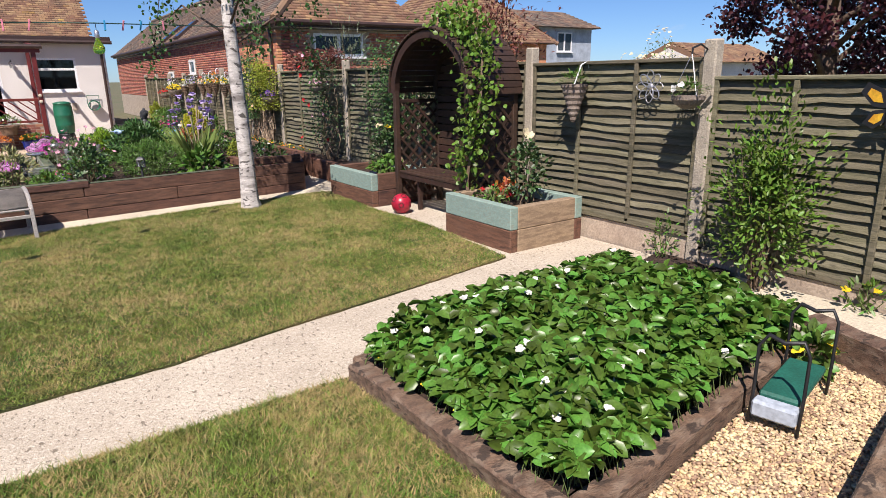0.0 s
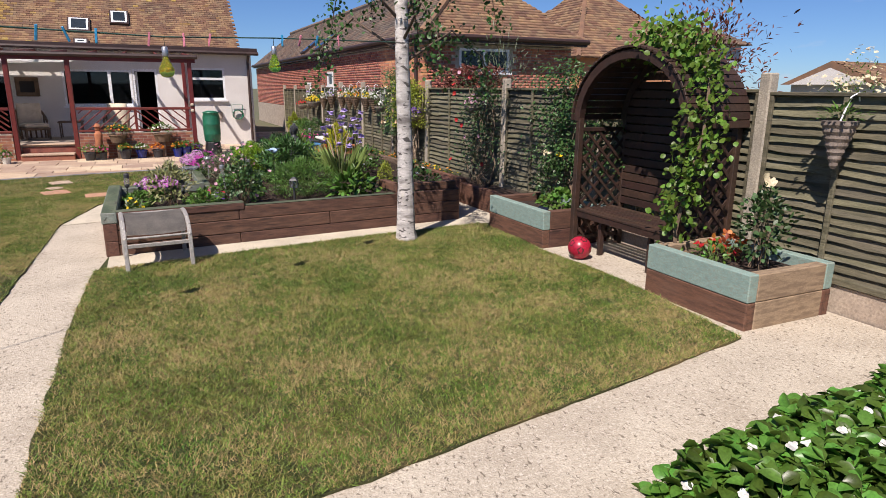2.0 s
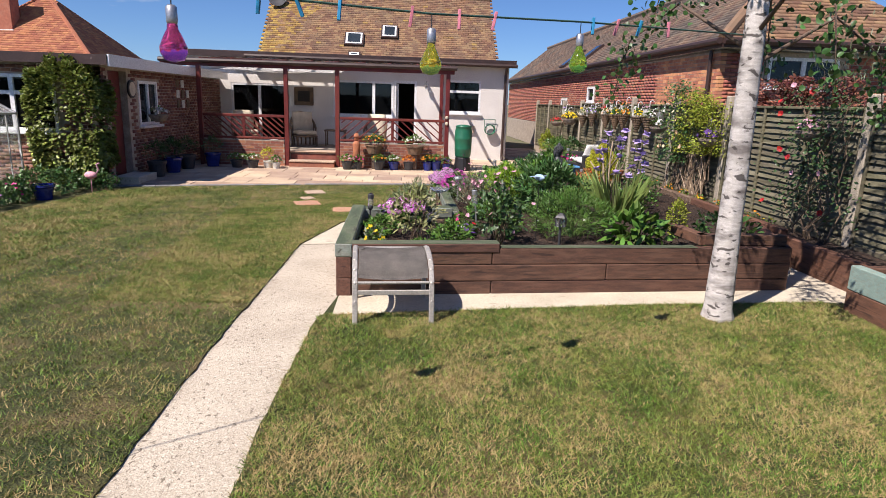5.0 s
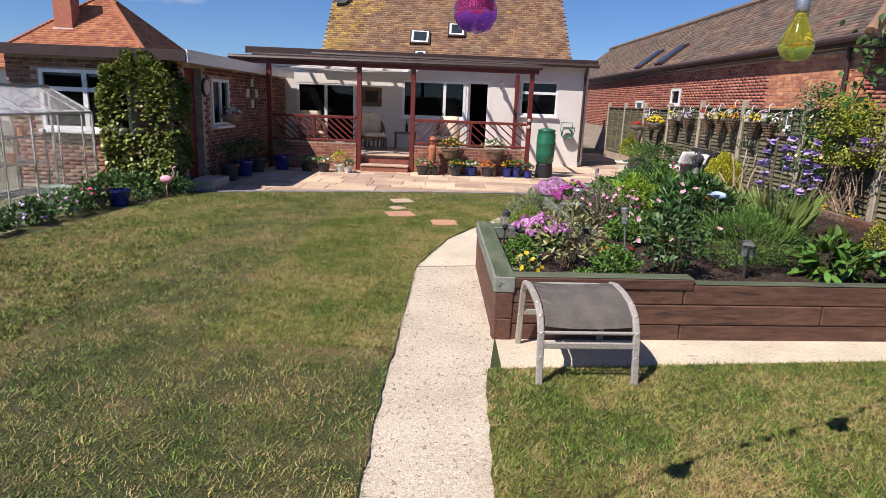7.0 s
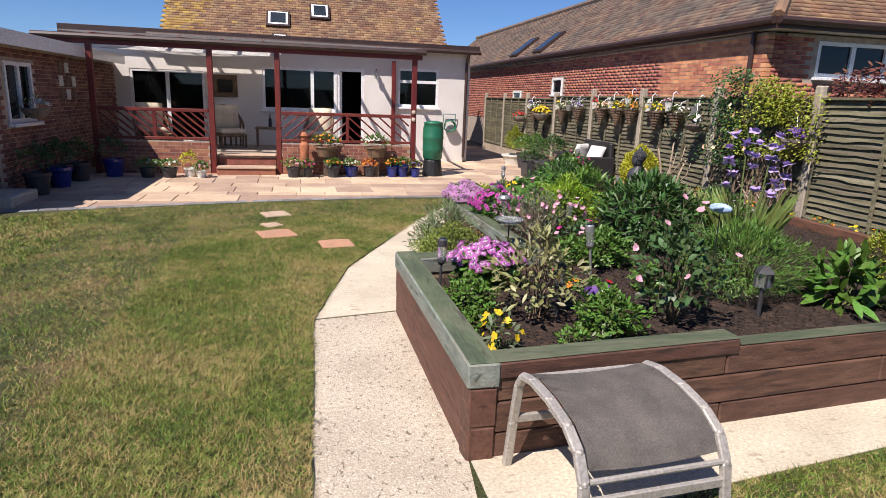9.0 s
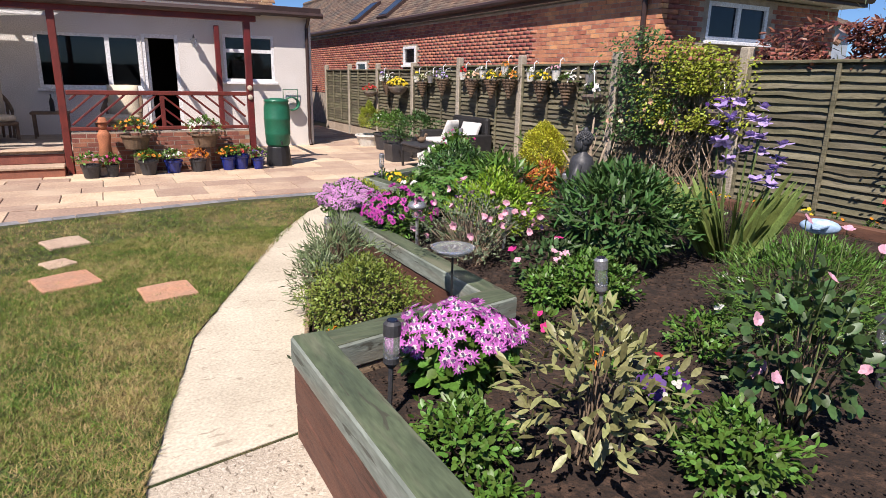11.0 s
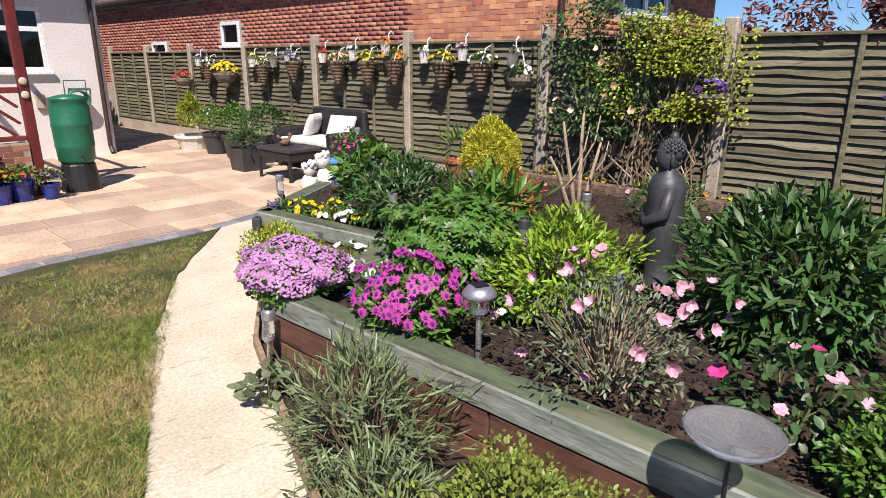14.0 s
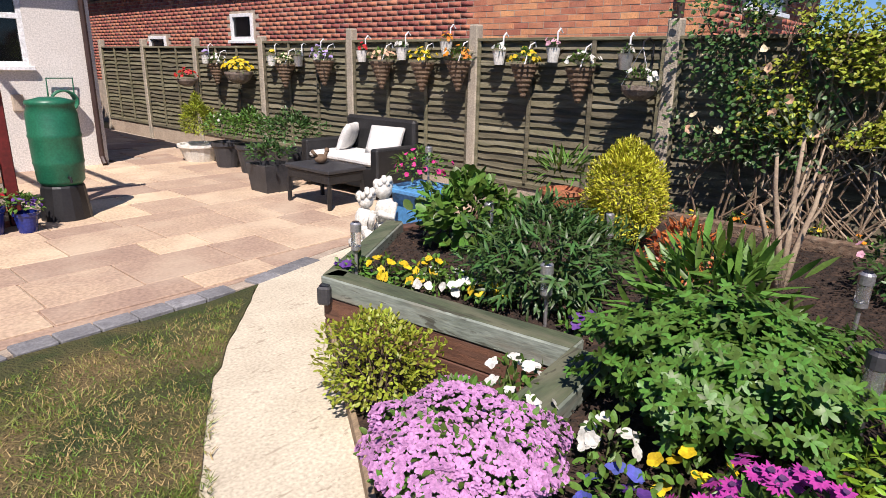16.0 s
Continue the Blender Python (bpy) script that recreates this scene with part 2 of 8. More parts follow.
for key, st_ in (("greentop", (1.1, 6, 6)), ("greentopy", (6, 1.1, 6))):
    M[key] = mat("faded_green_paint", (0.095, 0.120, 0.065), (0.060, 0.080, 0.046), rough=0.75, scale=2.2, fine=14, bump=0.4, dist=0.005, stretch=st_, obj=0.12, c3=(0.19, 0.18, 0.125), scale3=2.0, fac3=0.5)
    M[key.replace("top", "side")] = mat("worn_pale_green_timber", (0.25, 0.285, 0.245), (0.16, 0.19, 0.155), rough=0.8, scale=2.5, fine=12, bump=0.5, dist=0.006, stretch=st_, obj=0.12, c3=(0.20, 0.17, 0.13), scale3=2.2, fac3=0.5)
    for k_ in (key, key.replace("top", "side")):
        speck(M[k_], (0.05, 0.045, 0.032), 8, 0.61, 0.66, 0.75, (0.5, 3.0, 3.0) if key == "greentop" else (3.0, 0.5, 3.0), 5.0)
M["mint"] = mat("worn_mint_paint", (0.27, 0.38, 0.33), (0.22, 0.32, 0.28), rough=0.7, scale=3, fine=26, bump=0.4, dist=0.004, stretch=(5, 5, 12), c3=(0.25, 0.21, 0.16), scale3=7, fac3=0.45)
M["rawwood"] = mat("weathered_pale_timber", (0.36, 0.26, 0.165), (0.25, 0.18, 0.115), rough=0.85, scale=3, fine=20, bump=0.5, dist=0.006, stretch=(3, 12, 14), c3=(0.18, 0.12, 0.08), scale3=3, fac3=0.5)
M["oldwood"] = mat("grey_weathered_sleeper", (0.185, 0.115, 0.075), (0.105, 0.066, 0.045), rough=0.85, scale=3, fine=16, bump=0.8, dist=0.012, stretch=(4, 8, 14), obj=0.15, c3=(0.30, 0.23, 0.17), scale3=2.2, fac3=0.5)
speck(M["oldwood"], (0.035, 0.024, 0.018), 10, 0.57, 0.63, 0.85, (1.0, 1.6, 5.0), 6.0)
speck(M["sleeper"], (0.03, 0.016, 0.012), 5, 0.60, 0.66, 0.7, (0.5, 2.0, 6.0), 6.0)
speck(M["sleepery"], (0.03, 0.016, 0.012), 5, 0.60, 0.66, 0.7, (2.0, 0.5, 6.0), 6.0)
M["arbour"] = mat("dark_brown_stain", (0.055, 0.027, 0.018), (0.035, 0.02, 0.014), rough=0.6, scale=6, fine=40, bump=0.3, obj=0.2)
M["soil"] = mat("dark_soil", (0.037, 0.021, 0.0135), (0.021, 0.0125, 0.0085), rough=1.0, scale=6, fine=45, bump=1.0, dist=0.03, c3=(0.115, 0.066, 0.042), scale3=24, fac3=0.5)
M["gravel"] = mat("cream_gravel", (0.60, 0.46, 0.28), (0.50, 0.35, 0.20), rough=0.8, scale=6, fine=60, bump=0.2, island=0.5)
M["bark"] = mat("birch_bark", (0.72, 0.68, 0.64), (0.56, 0.52, 0.47), rough=0.8, scale=4, fine=30, bump=0.5, dist=0.008, stretch=(5, 5, 16), c3=(0.10, 0.08, 0.07), scale3=0.75, fac3=0.75)
speck(M["bark"], (0.055, 0.045, 0.04), 5.5, 0.56, 0.61, 0.9, (1.6, 1.6, 3.4), 6.0)
M["darkbark"] = mat("brown_bark", (0.16, 0.11, 0.08), rough=0.95, scale=8, fine=60, bump=0.7)
M["palebark"] = mat("pale_branch_bark", (0.42, 0.33, 0.23), (0.32, 0.24, 0.17), rough=0.9, scale=8, fine=60, bump=0.5)
M["black"] = mat("black_metal", (0.02, 0.02, 0.022), rough=0.45, scale=6, fine=60, bump=0.1)
M["earth"] = mat("far_ground", (0.10, 0.115, 0.05), (0.14, 0.12, 0.07), rough=1.0, scale=0.4, fine=12, bump=0.5)

# ---- mesh helpers ----


def thing(name, label, category, m=None, group="", kind=""):
    """A top-level Empty that carries the parts of one thing."""
    e = new(name)
    e.empty_display_size = 0.05
    if m is not None:
        e.matrix_world = m
    return tagged(e, label, category, group, kind)


def link(name, me, material, parent=None, label=""):
    ob = new(name, me)
    if material and not me.materials:
        me.materials.append(material)
    if parent:
        ob.parent = parent
    if name in ("stem", "foliage", "blossom", "flower_eye", "crown", "lobed_leaf", "sword_leaf"):
        ob["kind"] = "stuff"
    return tagged(ob, label) if label else ob


def part(name, bm, material, parent=None, label="", smooth=False):
    """Links a bmesh as ONE mesh object under a thing or a part."""
    me = bpy.data.meshes.new(name)
    bm.normal_update()
    bm.to_mesh(me)
    bm.free()
    if smooth:
        me.shade_smooth()
    return link(name, me, material, parent, label)


def solo(name, bm, material, label, category, group="", kind="", smooth=False, m=None):
    ob = part(name, bm, material, None, "", smooth)
    if m is not None:
        ob.matrix_world = m
    return tagged(ob, label, category, group, kind)


def box(x0, y0, z0, x1, y1, z1, bevel=0.0, bm=None):
    own = bmesh.new()
    bmesh.ops.create_cube(own, size=1.0, matrix=Matrix.Translation(((x0 + x1) / 2, (y0 + y1) / 2, (z0 + z1) / 2)) @ Matrix.Diagonal((abs(x1 - x0), abs(y1 - y0), abs(z1 - z0), 1)))
    if bevel:
        bmesh.ops.bevel(own, geom=own.edges[:], offset=bevel, segments=1, affect="EDGES")
    return add(bm, own)


def add(bm, own):
    """Joins own into bm, or gives own back."""
    if bm is None:
        return own
    me = bpy.data.meshes.new("tmp")
    own.to_mesh(me)
    own.free()
    bm.from_mesh(me)
    bpy.data.meshes.remove(me)
    return bm


def beam(a, b, w, h, bevel=0.0, bm=None, up=(0, 0, 1)):
    """A bar of section w x h from a to b (axis through its middle)."""
    a, b = Vector(a), Vector(b)
    d = b - a
    z = d.normalized()
    x = Vector(up).cross(z)
    if x.length < 1e-4:
        x = Vector((1, 0, 0)).cross(z)
    x.normalize()
    y = z.cross(x)
    rot = Matrix((x, y, z)).transposed().to_4x4()
    own = bmesh.new()
    bmesh.ops.create_cube(own, size=1.0, matrix=Matrix.Translation((a + b) / 2) @ rot @ Matrix.Diagonal((w, h, d.length, 1)))
    if bevel:
        bmesh.ops.bevel(own, geom=own.edges[:], offset=bevel, segments=1, affect="EDGES")
    return add(bm, own)


def prism(pts, z0, z1, bm=None):
    """A vertical prism over a plan polygon."""
    own = bmesh.new()
    low = [own.verts.new((x, y, z0)) for x, y in pts]
    top = [own.verts.new((x, y, z1)) for x, y in pts]
    own.faces.new(top)
    own.faces.new(low[::-1])
    k = len(pts)
    for i in range(k):
        own.faces.new((low[i], low[(i + 1) % k], top[(i + 1) % k], top[i]))
    bmesh.ops.recalc_face_normals(own, faces=own.faces[:])
    return add(bm, own)


def lathe(profile, seg=20, bm=None, at=(0, 0, 0)):
    """A turned body from (radius, height) pairs."""
    own = bmesh.new()
    rings = []
    for r, z in profile:
        rings.append([own.verts.new((at[0] + r * math.cos(2 * math.pi * i / seg), at[1] + r * math.sin(2 * math.pi * i / seg), at[2] + z)) for i in range(seg)])
    for p, q in zip(rings, rings[1:]):
        for i in range(seg):
            own.faces.new((p[i], p[(i + 1) % seg], q[(i + 1) % seg], q[i]))
    own.faces.new(rings[0][::-1])
    own.faces.new(rings[-1])
    bmesh.ops.recalc_face_normals(own, faces=own.faces[:])
    return add(bm, own)


def tube(points, r, seg=8, bm=None):
    """A round bar along points; r is one radius or one for each point."""
    pts = [Vector(p) for p in points]
    rs = r if isinstance(r, (list, tuple)) else [r] * len(pts)
    own = bmesh.new()
    rings = []
    prev = None
    for i, p in enumerate(pts):
        d = (pts[min(i + 1, len(pts) - 1)] - pts[max(i - 1, 0)]).normalized()
        if prev is None:
            prev = d.orthogonal().normalized()
        u = (prev - d * prev.dot(d)).normalized()
        prev = u
        v = d.cross(u)
        rings.append([own.verts.new(p + (u * math.cos(2 * math.pi * k / seg) + v * math.sin(2 * math.pi * k / seg)) * rs[i]) for k in range(seg)])
    for p, q in zip(rings, rings[1:]):
        for k in range(seg):
            own.faces.new((p[k], p[(k + 1) % seg], q[(k + 1) % seg], q[k]))
    own.faces.new(rings[0][::-1])
    own.faces.new(rings[-1])
    return add(bm, own)


def ball(r, at=(0, 0, 0), scale=(1, 1, 1), bm=None, u=16, v=10):
    own = bmesh.new()
    bmesh.ops.create_uvsphere(own, u_segments=u, v_segments=v, radius=r, matrix=Matrix.Translation(at) @ Matrix.Diagonal((*scale, 1)))
    return add(bm, own)


def rough(bm, amount, scale=3.0, cuts=0):
    """Uneven faces: subdivides and shifts the points by noise."""
    if cuts:
        bmesh.ops.subdivide_edges(bm, edges=bm.edges[:], cuts=cuts, use_grid_fill=True)
    for v in bm.verts:
        v.co += noise.noise_vector(v.co * scale) * amount
    return bm


def rawmesh(name, verts, faces):
    """A mesh straight from arrays: verts (n,3), faces (m,k)."""
    me = bpy.data.meshes.new(name)
    verts = np.asarray(verts, dtype=np.float32)
    faces = np.asarray(faces, dtype=np.int32)
    k = faces.shape[1]
    me.vertices.add(len(verts))
    me.vertices.foreach_set("co", verts.ravel())
    me.loops.add(faces.size)
    me.loops.foreach_set("vertex_index", faces.ravel())
    me.polygons.add(len(faces))
    me.polygons.foreach_set("loop_start", np.arange(0, faces.size, k, dtype=np.int32))
    me.polygons.foreach_set("loop_total", np.full(len(faces), k, dtype=np.int32))
    me.update(calc_edges=True)
    return me


rng = np.random.default_rng(7)


def leaf_mesh(name, pos, direc, up, length, width, fold=0.25, bend=0.2):
    """Leaves as folded, bent blades with rounded sides: pos base, direc growth, up their upper side."""
    pos, direc, up = np.asarray(pos, float), np.asarray(direc, float), np.asarray(up, float)
    k = len(pos)
    direc /= np.linalg.norm(direc, axis=1, keepdims=True) + 1e-9
    side = np.cross(direc, up)
    side /= np.linalg.norm(side, axis=1, keepdims=True) + 1e-9
    nor = np.cross(side, direc)
    L = (np.broadcast_to(length, (k,)) * rng.uniform(0.7, 1.25, k))[:, None]
    W = (np.broadcast_to(width, (k,)) * rng.uniform(0.75, 1.2, k))[:, None]
    wide = (W / L).mean() > 0.42
    stations = ((0.28, 0.43), (0.62, 0.50), (0.88, 0.27)) if wide else ((0.28, 0.40), (0.60, 0.46), (0.86, 0.22))
    pts = [pos]
    for s, hw in stations:
        c = pos + direc * L * s - nor * L * bend * s * s
        pts += [c + side * W * hw + nor * W * fold * hw, c, c - side * W * hw + nor * W * fold * hw]
    pts.append(pos + direc * L - nor * L * bend)
    v = np.stack(pts, axis=1).reshape(-1, 3)
    f = np.array([[0, 1, 2], [0, 2, 3], [1, 4, 5], [1, 5, 2], [2, 5, 6], [2, 6, 3], [4, 7, 8], [4, 8, 5], [5, 8, 9], [5, 9, 6], [7, 10, 8], [8, 10, 9]])
    return rawmesh(name, v, (np.arange(k)[:, None, None] * 11 + f[None]).reshape(-1, 3))


def dirs(k, zmin=-1.0):
    d = rng.normal(size=(k, 3))
    d /= np.linalg.norm(d, axis=1, keepdims=True)
    low = d[:, 2] < zmin
    d[low, 2] = -d[low, 2]
    return d


def clump(k, rx, ry, rz, zmin=-0.2, inner=0.55, lumps=0.25):
    """Points through an uneven rounded crown, with their outward directions."""
    d = dirs(k, zmin)
    bumps = 1 + lumps * np.sin(d[:, 0] * 5.1 + 1) * np.cos(d[:, 1] * 4.3) + lumps * 0.6 * np.sin(d[:, 2] * 9 + d[:, 0] * 7)
    r = rng.uniform(inner, 1.0, k) ** 0.6 * bumps
    return d * r[:, None] * np.array([rx, ry, rz]), d


# ---- ground ----
bm = bmesh.new()
R = 900.0
ring = [bm.verts.new((R * math.cos(a), R * math.sin(a) + 10, -0.06)) for a in [i * math.pi / 24 for i in range(48)]]
bm.faces.new(ring)
solo("ground", bm, M["earth"], "bare earth and rough grass under the whole garden", "ground", kind="structure")

LAWN_A = [(-0.74, 3.28), (0.6, 3.36), (1.5, 3.52), (2.4, 3.66), (3.42, 3.84), (3.53, 4.85), (3.56, 5.6), (3.5, 6.4), (3.6, 7.62), (3.5, 7.84), (2.6, 7.76), (1.69, 7.68), (0.5, 7.52), (-0.70, 7.36), (-0.75, 6.2), (-0.76, 5.2), (-0.75, 4.0)]
LAWN_B = [(-1.27, -1.5), (-1.22, 4.3), (-1.29, 5.2), (-1.29, 6.9), (-1.25, 8.36), (-1.22, 9.65), (-0.90, 10.95), (-0.36, 12.1), (-0.05, 12.88), (0.65, 14.0), (1.42, 14.88), (0.1, 14.86), (-1.95, 14.45), (-4.0, 13.9), (-4.9, 13.2), (-5.1, 11.8), (-5.3, 10.0), (-5.4, 5.0), (-5.4, -1.5)]
LAWN_C = [(-0.24, 2.62), (1.28, 2.64), (1.36, 1.1), (1.40, -1.5), (-0.24, -1.5)]


def wobble(poly, step=0.10, amount=0.018):
    """Uneven turf edges."""
    out = []
    for (x0, y0), (x1, y1) in zip(poly, poly[1:] + poly[:1]):
        k = max(1, int(math.hypot(x1 - x0, y1 - y0) / step))
        for i in range(k):
            x, y = x0 + (x1 - x0) * i / k, y0 + (y1 - y0) * i / k
            out.append((x + amount * noise.noise(Vector((x * 6, y * 6, 1))), y + amount * noise.noise(Vector((x * 6, y * 6, 9)))))
    return out


solo("subsoil", prism([(-5.6, -2.0), (4.5, -2.0), (4.5, 15.0), (2.7, 15.2), (-4.0, 13.95), (-5.6, 13.6)], -0.055, -0.002), M["turf"], "brown earth between paths and turf", "soil", kind="structure")
lawns = []
for nm, poly in (("lawn_1", LAWN_A), ("lawn_2", LAWN_B), ("lawn_3", LAWN_C)):
    lawns.append(solo(nm, prism(wobble(poly), -0.05, 0.012), M["turf"], "short mown lawn with straw-coloured dry patches", "lawn", kind="structure"))

# paths
PATH_LONG = [(-1.22, -1.5), (-0.28, -1.5), (-0.28, 2.62), (-0.72, 3.26), (-0.73, 4.0), (-0.74, 5.2), (-0.73, 6.2), (-0.68, 7.36), (-0.61, 7.9), (-0.61, 9.78), (-1.24, 9.66), (-1.28, 8.36), (-1.32, 6.9), (-1.32, 5.2), (-1.25, 4.3)]
solo("path_1", prism(PATH_LONG, -0.05, 0.0), M["path"], "pebbled cream concrete garden path", "path", kind="structure")
PATH_CROSS = [(-0.276, 2.64), (1.3, 2.66), (3.9, 2.8), (4.5, 2.8), (4.5, 5.0), (3.55, 5.2), (3.44, 3.86), (2.4, 3.69), (1.5, 3.53), (0.6, 3.39), (-0.715, 3.29)]
solo("path_2", prism(PATH_CROSS, -0.05, 0.0), M["path"], "pebbled cream concrete path crossing the lawn", "path", kind="structure")
PATH_BED = [(-0.605, 7.38), (0.5, 7.55), (1.69, 7.71), (2.6, 7.79), (3.6, 7.87), (4.4, 7.75), (4.4, 9.4), (3.4, 9.4), (3.2, 8.3), (-0.605, 7.98)]
solo("path_3", prism(PATH_BED, -0.05, 0.002), M["smoothpath"], "cast concrete strip in front of the raised bed", "path", kind="structure")
PATH_CURVE = [(-1.24, 9.68), (-0.61, 9.80), (-0.15, 11.28), (0.10, 11.85), (0.41, 12.6), (0.72, 13.05), (1.43, 14.15), (2.3, 14.95), (2.75, 15.25), (1.55, 15.02), (0.62, 13.99), (-0.08, 12.88), (-0.39, 12.10), (-0.93, 10.97)]
solo("path_4", prism(PATH_CURVE, -0.05, 0.002), M["smoothpath"], "curving cast concrete path beside the flower bed", "path", kind="structure")
solo("paving_slab", prism([(3.62, 0.6), (4.48, 0.75), (4.45, 2.35), (3.95, 2.2)], -0.05, 0.02), M["smoothpath"], "pale concrete slab at the foot of the fence", "slab", kind="structure")
solo("path_5", prism([(3.6, 5.15), (4.5, 5.05), (4.5, 7.5), (3.62, 7.5), (3.52, 6.4), (3.58, 5.6)], -0.05, 0.004), M["path"], "pebbled concrete floor beneath the arbour", "path", kind="structure")

# patio sub-base
PATIO = [(-5.2, 13.7), (-4.0, 14.0), (-1.95, 14.55), (0.1, 14.95), (1.48, 15.0), (2.9, 15.35), (4.4, 15.1), (4.5, 26.0), (2.9, 26.0), (2.9, 20.6), (-6.2, 20.6), (-6.2, 13.7)]
solo("patio", prism(PATIO, -0.05, -0.012), M["mortar"], "sandy mortar bed of the patio", "patio", kind="structure")

# ---- fence ----
FX = 4.55
POSTS = [-1.1, 0.85, 2.78, 4.78, 6.9, 9.0, 11.8, 13.62, 15.66, 17.58, 19.5, 21.4, 23.3, 25.2]


def panel(y0, y1, zb, zt, idx):
    t = thing("lap_fence", "weathered olive-brown lap fence section between concrete posts", "fence", Matrix.Translation((FX, (y0 + y1) / 2, 0)), group="fence panels along the garden")
    w = y1 - y0 - 0.09
    n = 19
    h = (zt - zb - 0.05) / n
    for i in range(n):
        z = zb + 0.02 + i * h
        b = bmesh.new()
        seg = 14
        rows = []
        for j in range(seg + 1):
            y = -w / 2 + w * j / seg
            wob = 0.020 * noise.noise(Vector((y * 2.3 + idx * 7, i * 1.7, idx))) + 0.013 * noise.noise(Vector((y * 6, i * 3.1, idx)))
            rows.append([b.verts.new(c) for c in ((-0.024, y, z + wob - 0.012), (0.012, y, z + h + 0.012), (0.022, y, z + h + 0.012), (-0.010, y, z + wob - 0.012))])
        for p, q in zip(rows, rows[1:]):
            for k in range(4):
                b.faces.new((p[k], p[(k + 1) % 4], q[(k + 1) % 4], q[k]))
        b.faces.new(rows[0])
        b.faces.new(rows[-1][::-1])
        bmesh.ops.recalc_face_normals(b, faces=b.faces[:])
        part("slat", b, M["fence"], t)
    for f in (-0.5, -0.17, 0.17, 0.5):
        y = f * (w - 0.045)
        part("batten", box(-0.046, y - 0.02, zb, -0.020, y + 0.02, zt - 0.02, 0.004), M["fence"], t)
    part("top_rail", box(-0.05, -w / 2, zt - 0.03, 0.03, w / 2, zt, 0.005), M["fence"], t)
    part("bottom_rail", box(-0.046, -w / 2, zb - 0.02, -0.012, w / 2, zb + 0.03, 0.004), M["fence"], t)


def fence_level(y):
    return (0.14, 1.50) if y < 2.7 else (0.24, 1.64) if y < 4.7 else (0.26, 1.66) if y < 19 else (0.24, 1.60)


for i, y in enumerate(POSTS):
    zt = fence_level(y)[1]
    b = box(-0.05, -0.055, -0.05, 0.05, 0.055, zt + 0.13, 0.012)
    rough(b, 0.006, 9.0, 2)
    solo("fence_post", b, M["post"], "rough aggregate concrete fence post", "fence post", "concrete fence posts", m=Matrix.Translation((FX - 0.01, y, 0)))
for i, (y0, y1) in enumerate(zip(POSTS, POSTS[1:])):
    zb, zt = fence_level((y0 + y1) / 2)
    panel(y0, y1, zb, zt, i)
    b = box(-0.025, -(y1 - y0) / 2 + 0.06, -0.05, 0.025, (y1 - y0) / 2 - 0.06, zb - 0.025, 0.006)
    solo("gravel_board", b, M["gravelboard"], "tan concrete gravel board below a fence panel", "gravel board", "gravel boards", m=Matrix.Translation((FX, (y0 + y1) / 2, 0)))

# ---- raised flower bed ----


def wall_run(parent, a, b, z0, z1, courses, top, thick=0.10, sidemat=None, cap_h=0.11):
    """Stacked timbers from plan point a to b, the top one of another finish; outside to the right of a to b."""
    a, b = Vector((*a, 0)), Vector((*b, 0))
    d = (b - a).normalized()
    nrm = Vector((d.y, -d.x, 0))
    ctr = -nrm * thick / 2
    zc = z1 - cap_h if top else z1
    L = (b - a).length
    for k in range(courses):
        za, zb_ = z0 + (zc - z0) * k / courses, z0 + (zc - z0) * (k + 1) / courses
        cut = [0.0, 1.0] if L < 2.5 else [0.0, 0.32 + 0.25 * (k % 2), 1.0]
        for u, v in zip(cut, cut[1:]):
            p, q = a + d * (L * u + 0.003) + ctr, a + d * (L * v - 0.003) + ctr
            h = (zb_ - za)
            bb = beam((*p.xy, (za + zb_) / 2), (*q.xy, (za + zb_) / 2), thick - 0.012 + 0.006 * (k % 2), h - 0.004, 0.007)
            part("timber", bb, sidemat or M["sleeper"], parent)
    if top:
        p, q = a + ctr, b + ctr
        bb = beam((*p.xy, z1 - cap_h / 2), (*q.xy, z1 - cap_h / 2), thick + 0.012, cap_h, 0.008)
        ends = "" if abs(d.x) > abs(d.y) else "y"
        part("cap_timber", bb, M["greenside" + ends], parent, "worn pale green cap timber")
        lift = Vector((0, 0, z1 + 0.0015))
        part("painted_top", beam(p + d * 0.006 + lift, q - d * 0.006 + lift, thick - 0.004, 0.006, 0.002), M["greentop" + ends], parent, "faded olive-green paint on the cap")


bed = thing("raised_bed", "long zigzag raised flower bed of brown sleepers with faded green caps", "raised bed")
B0, B1 = (-0.63, 7.86), (3.42, 8.20)
wall_run(bed, B0, B1, -0.03, 0.40, 3, False, 0.11)
# the green cap covers only the first stretch of the front
pa, pb = Vector((-0.52, 7.93, 0.40)), Vector((0.72, 8.035, 0.40))
part("cap_timber", beam(pa, pb, 0.13, 0.075, 0.008), M["sleeper"], bed, "brown front cap timber")
up4 = Vector((0, 0, 0.0405))
part("painted_top", beam(pa + up4, pb + up4, 0.122, 0.006, 0.002), M["greentop"], bed, "faded green paint on the cap")
pc, pd = Vector((0.735, 8.03, 0.4035)), Vector((2.50, 8.175, 0.4035))
part("painted_top", beam(pc, pd, 0.095, 0.006, 0.002), M["greentop"], bed, "faded green paint on the top timber")
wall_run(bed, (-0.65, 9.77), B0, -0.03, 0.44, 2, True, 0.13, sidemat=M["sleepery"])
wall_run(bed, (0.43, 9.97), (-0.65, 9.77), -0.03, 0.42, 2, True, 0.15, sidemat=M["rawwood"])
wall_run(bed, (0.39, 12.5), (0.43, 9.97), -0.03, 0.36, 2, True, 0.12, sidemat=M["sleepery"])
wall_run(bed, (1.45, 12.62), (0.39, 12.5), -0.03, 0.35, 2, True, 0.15)
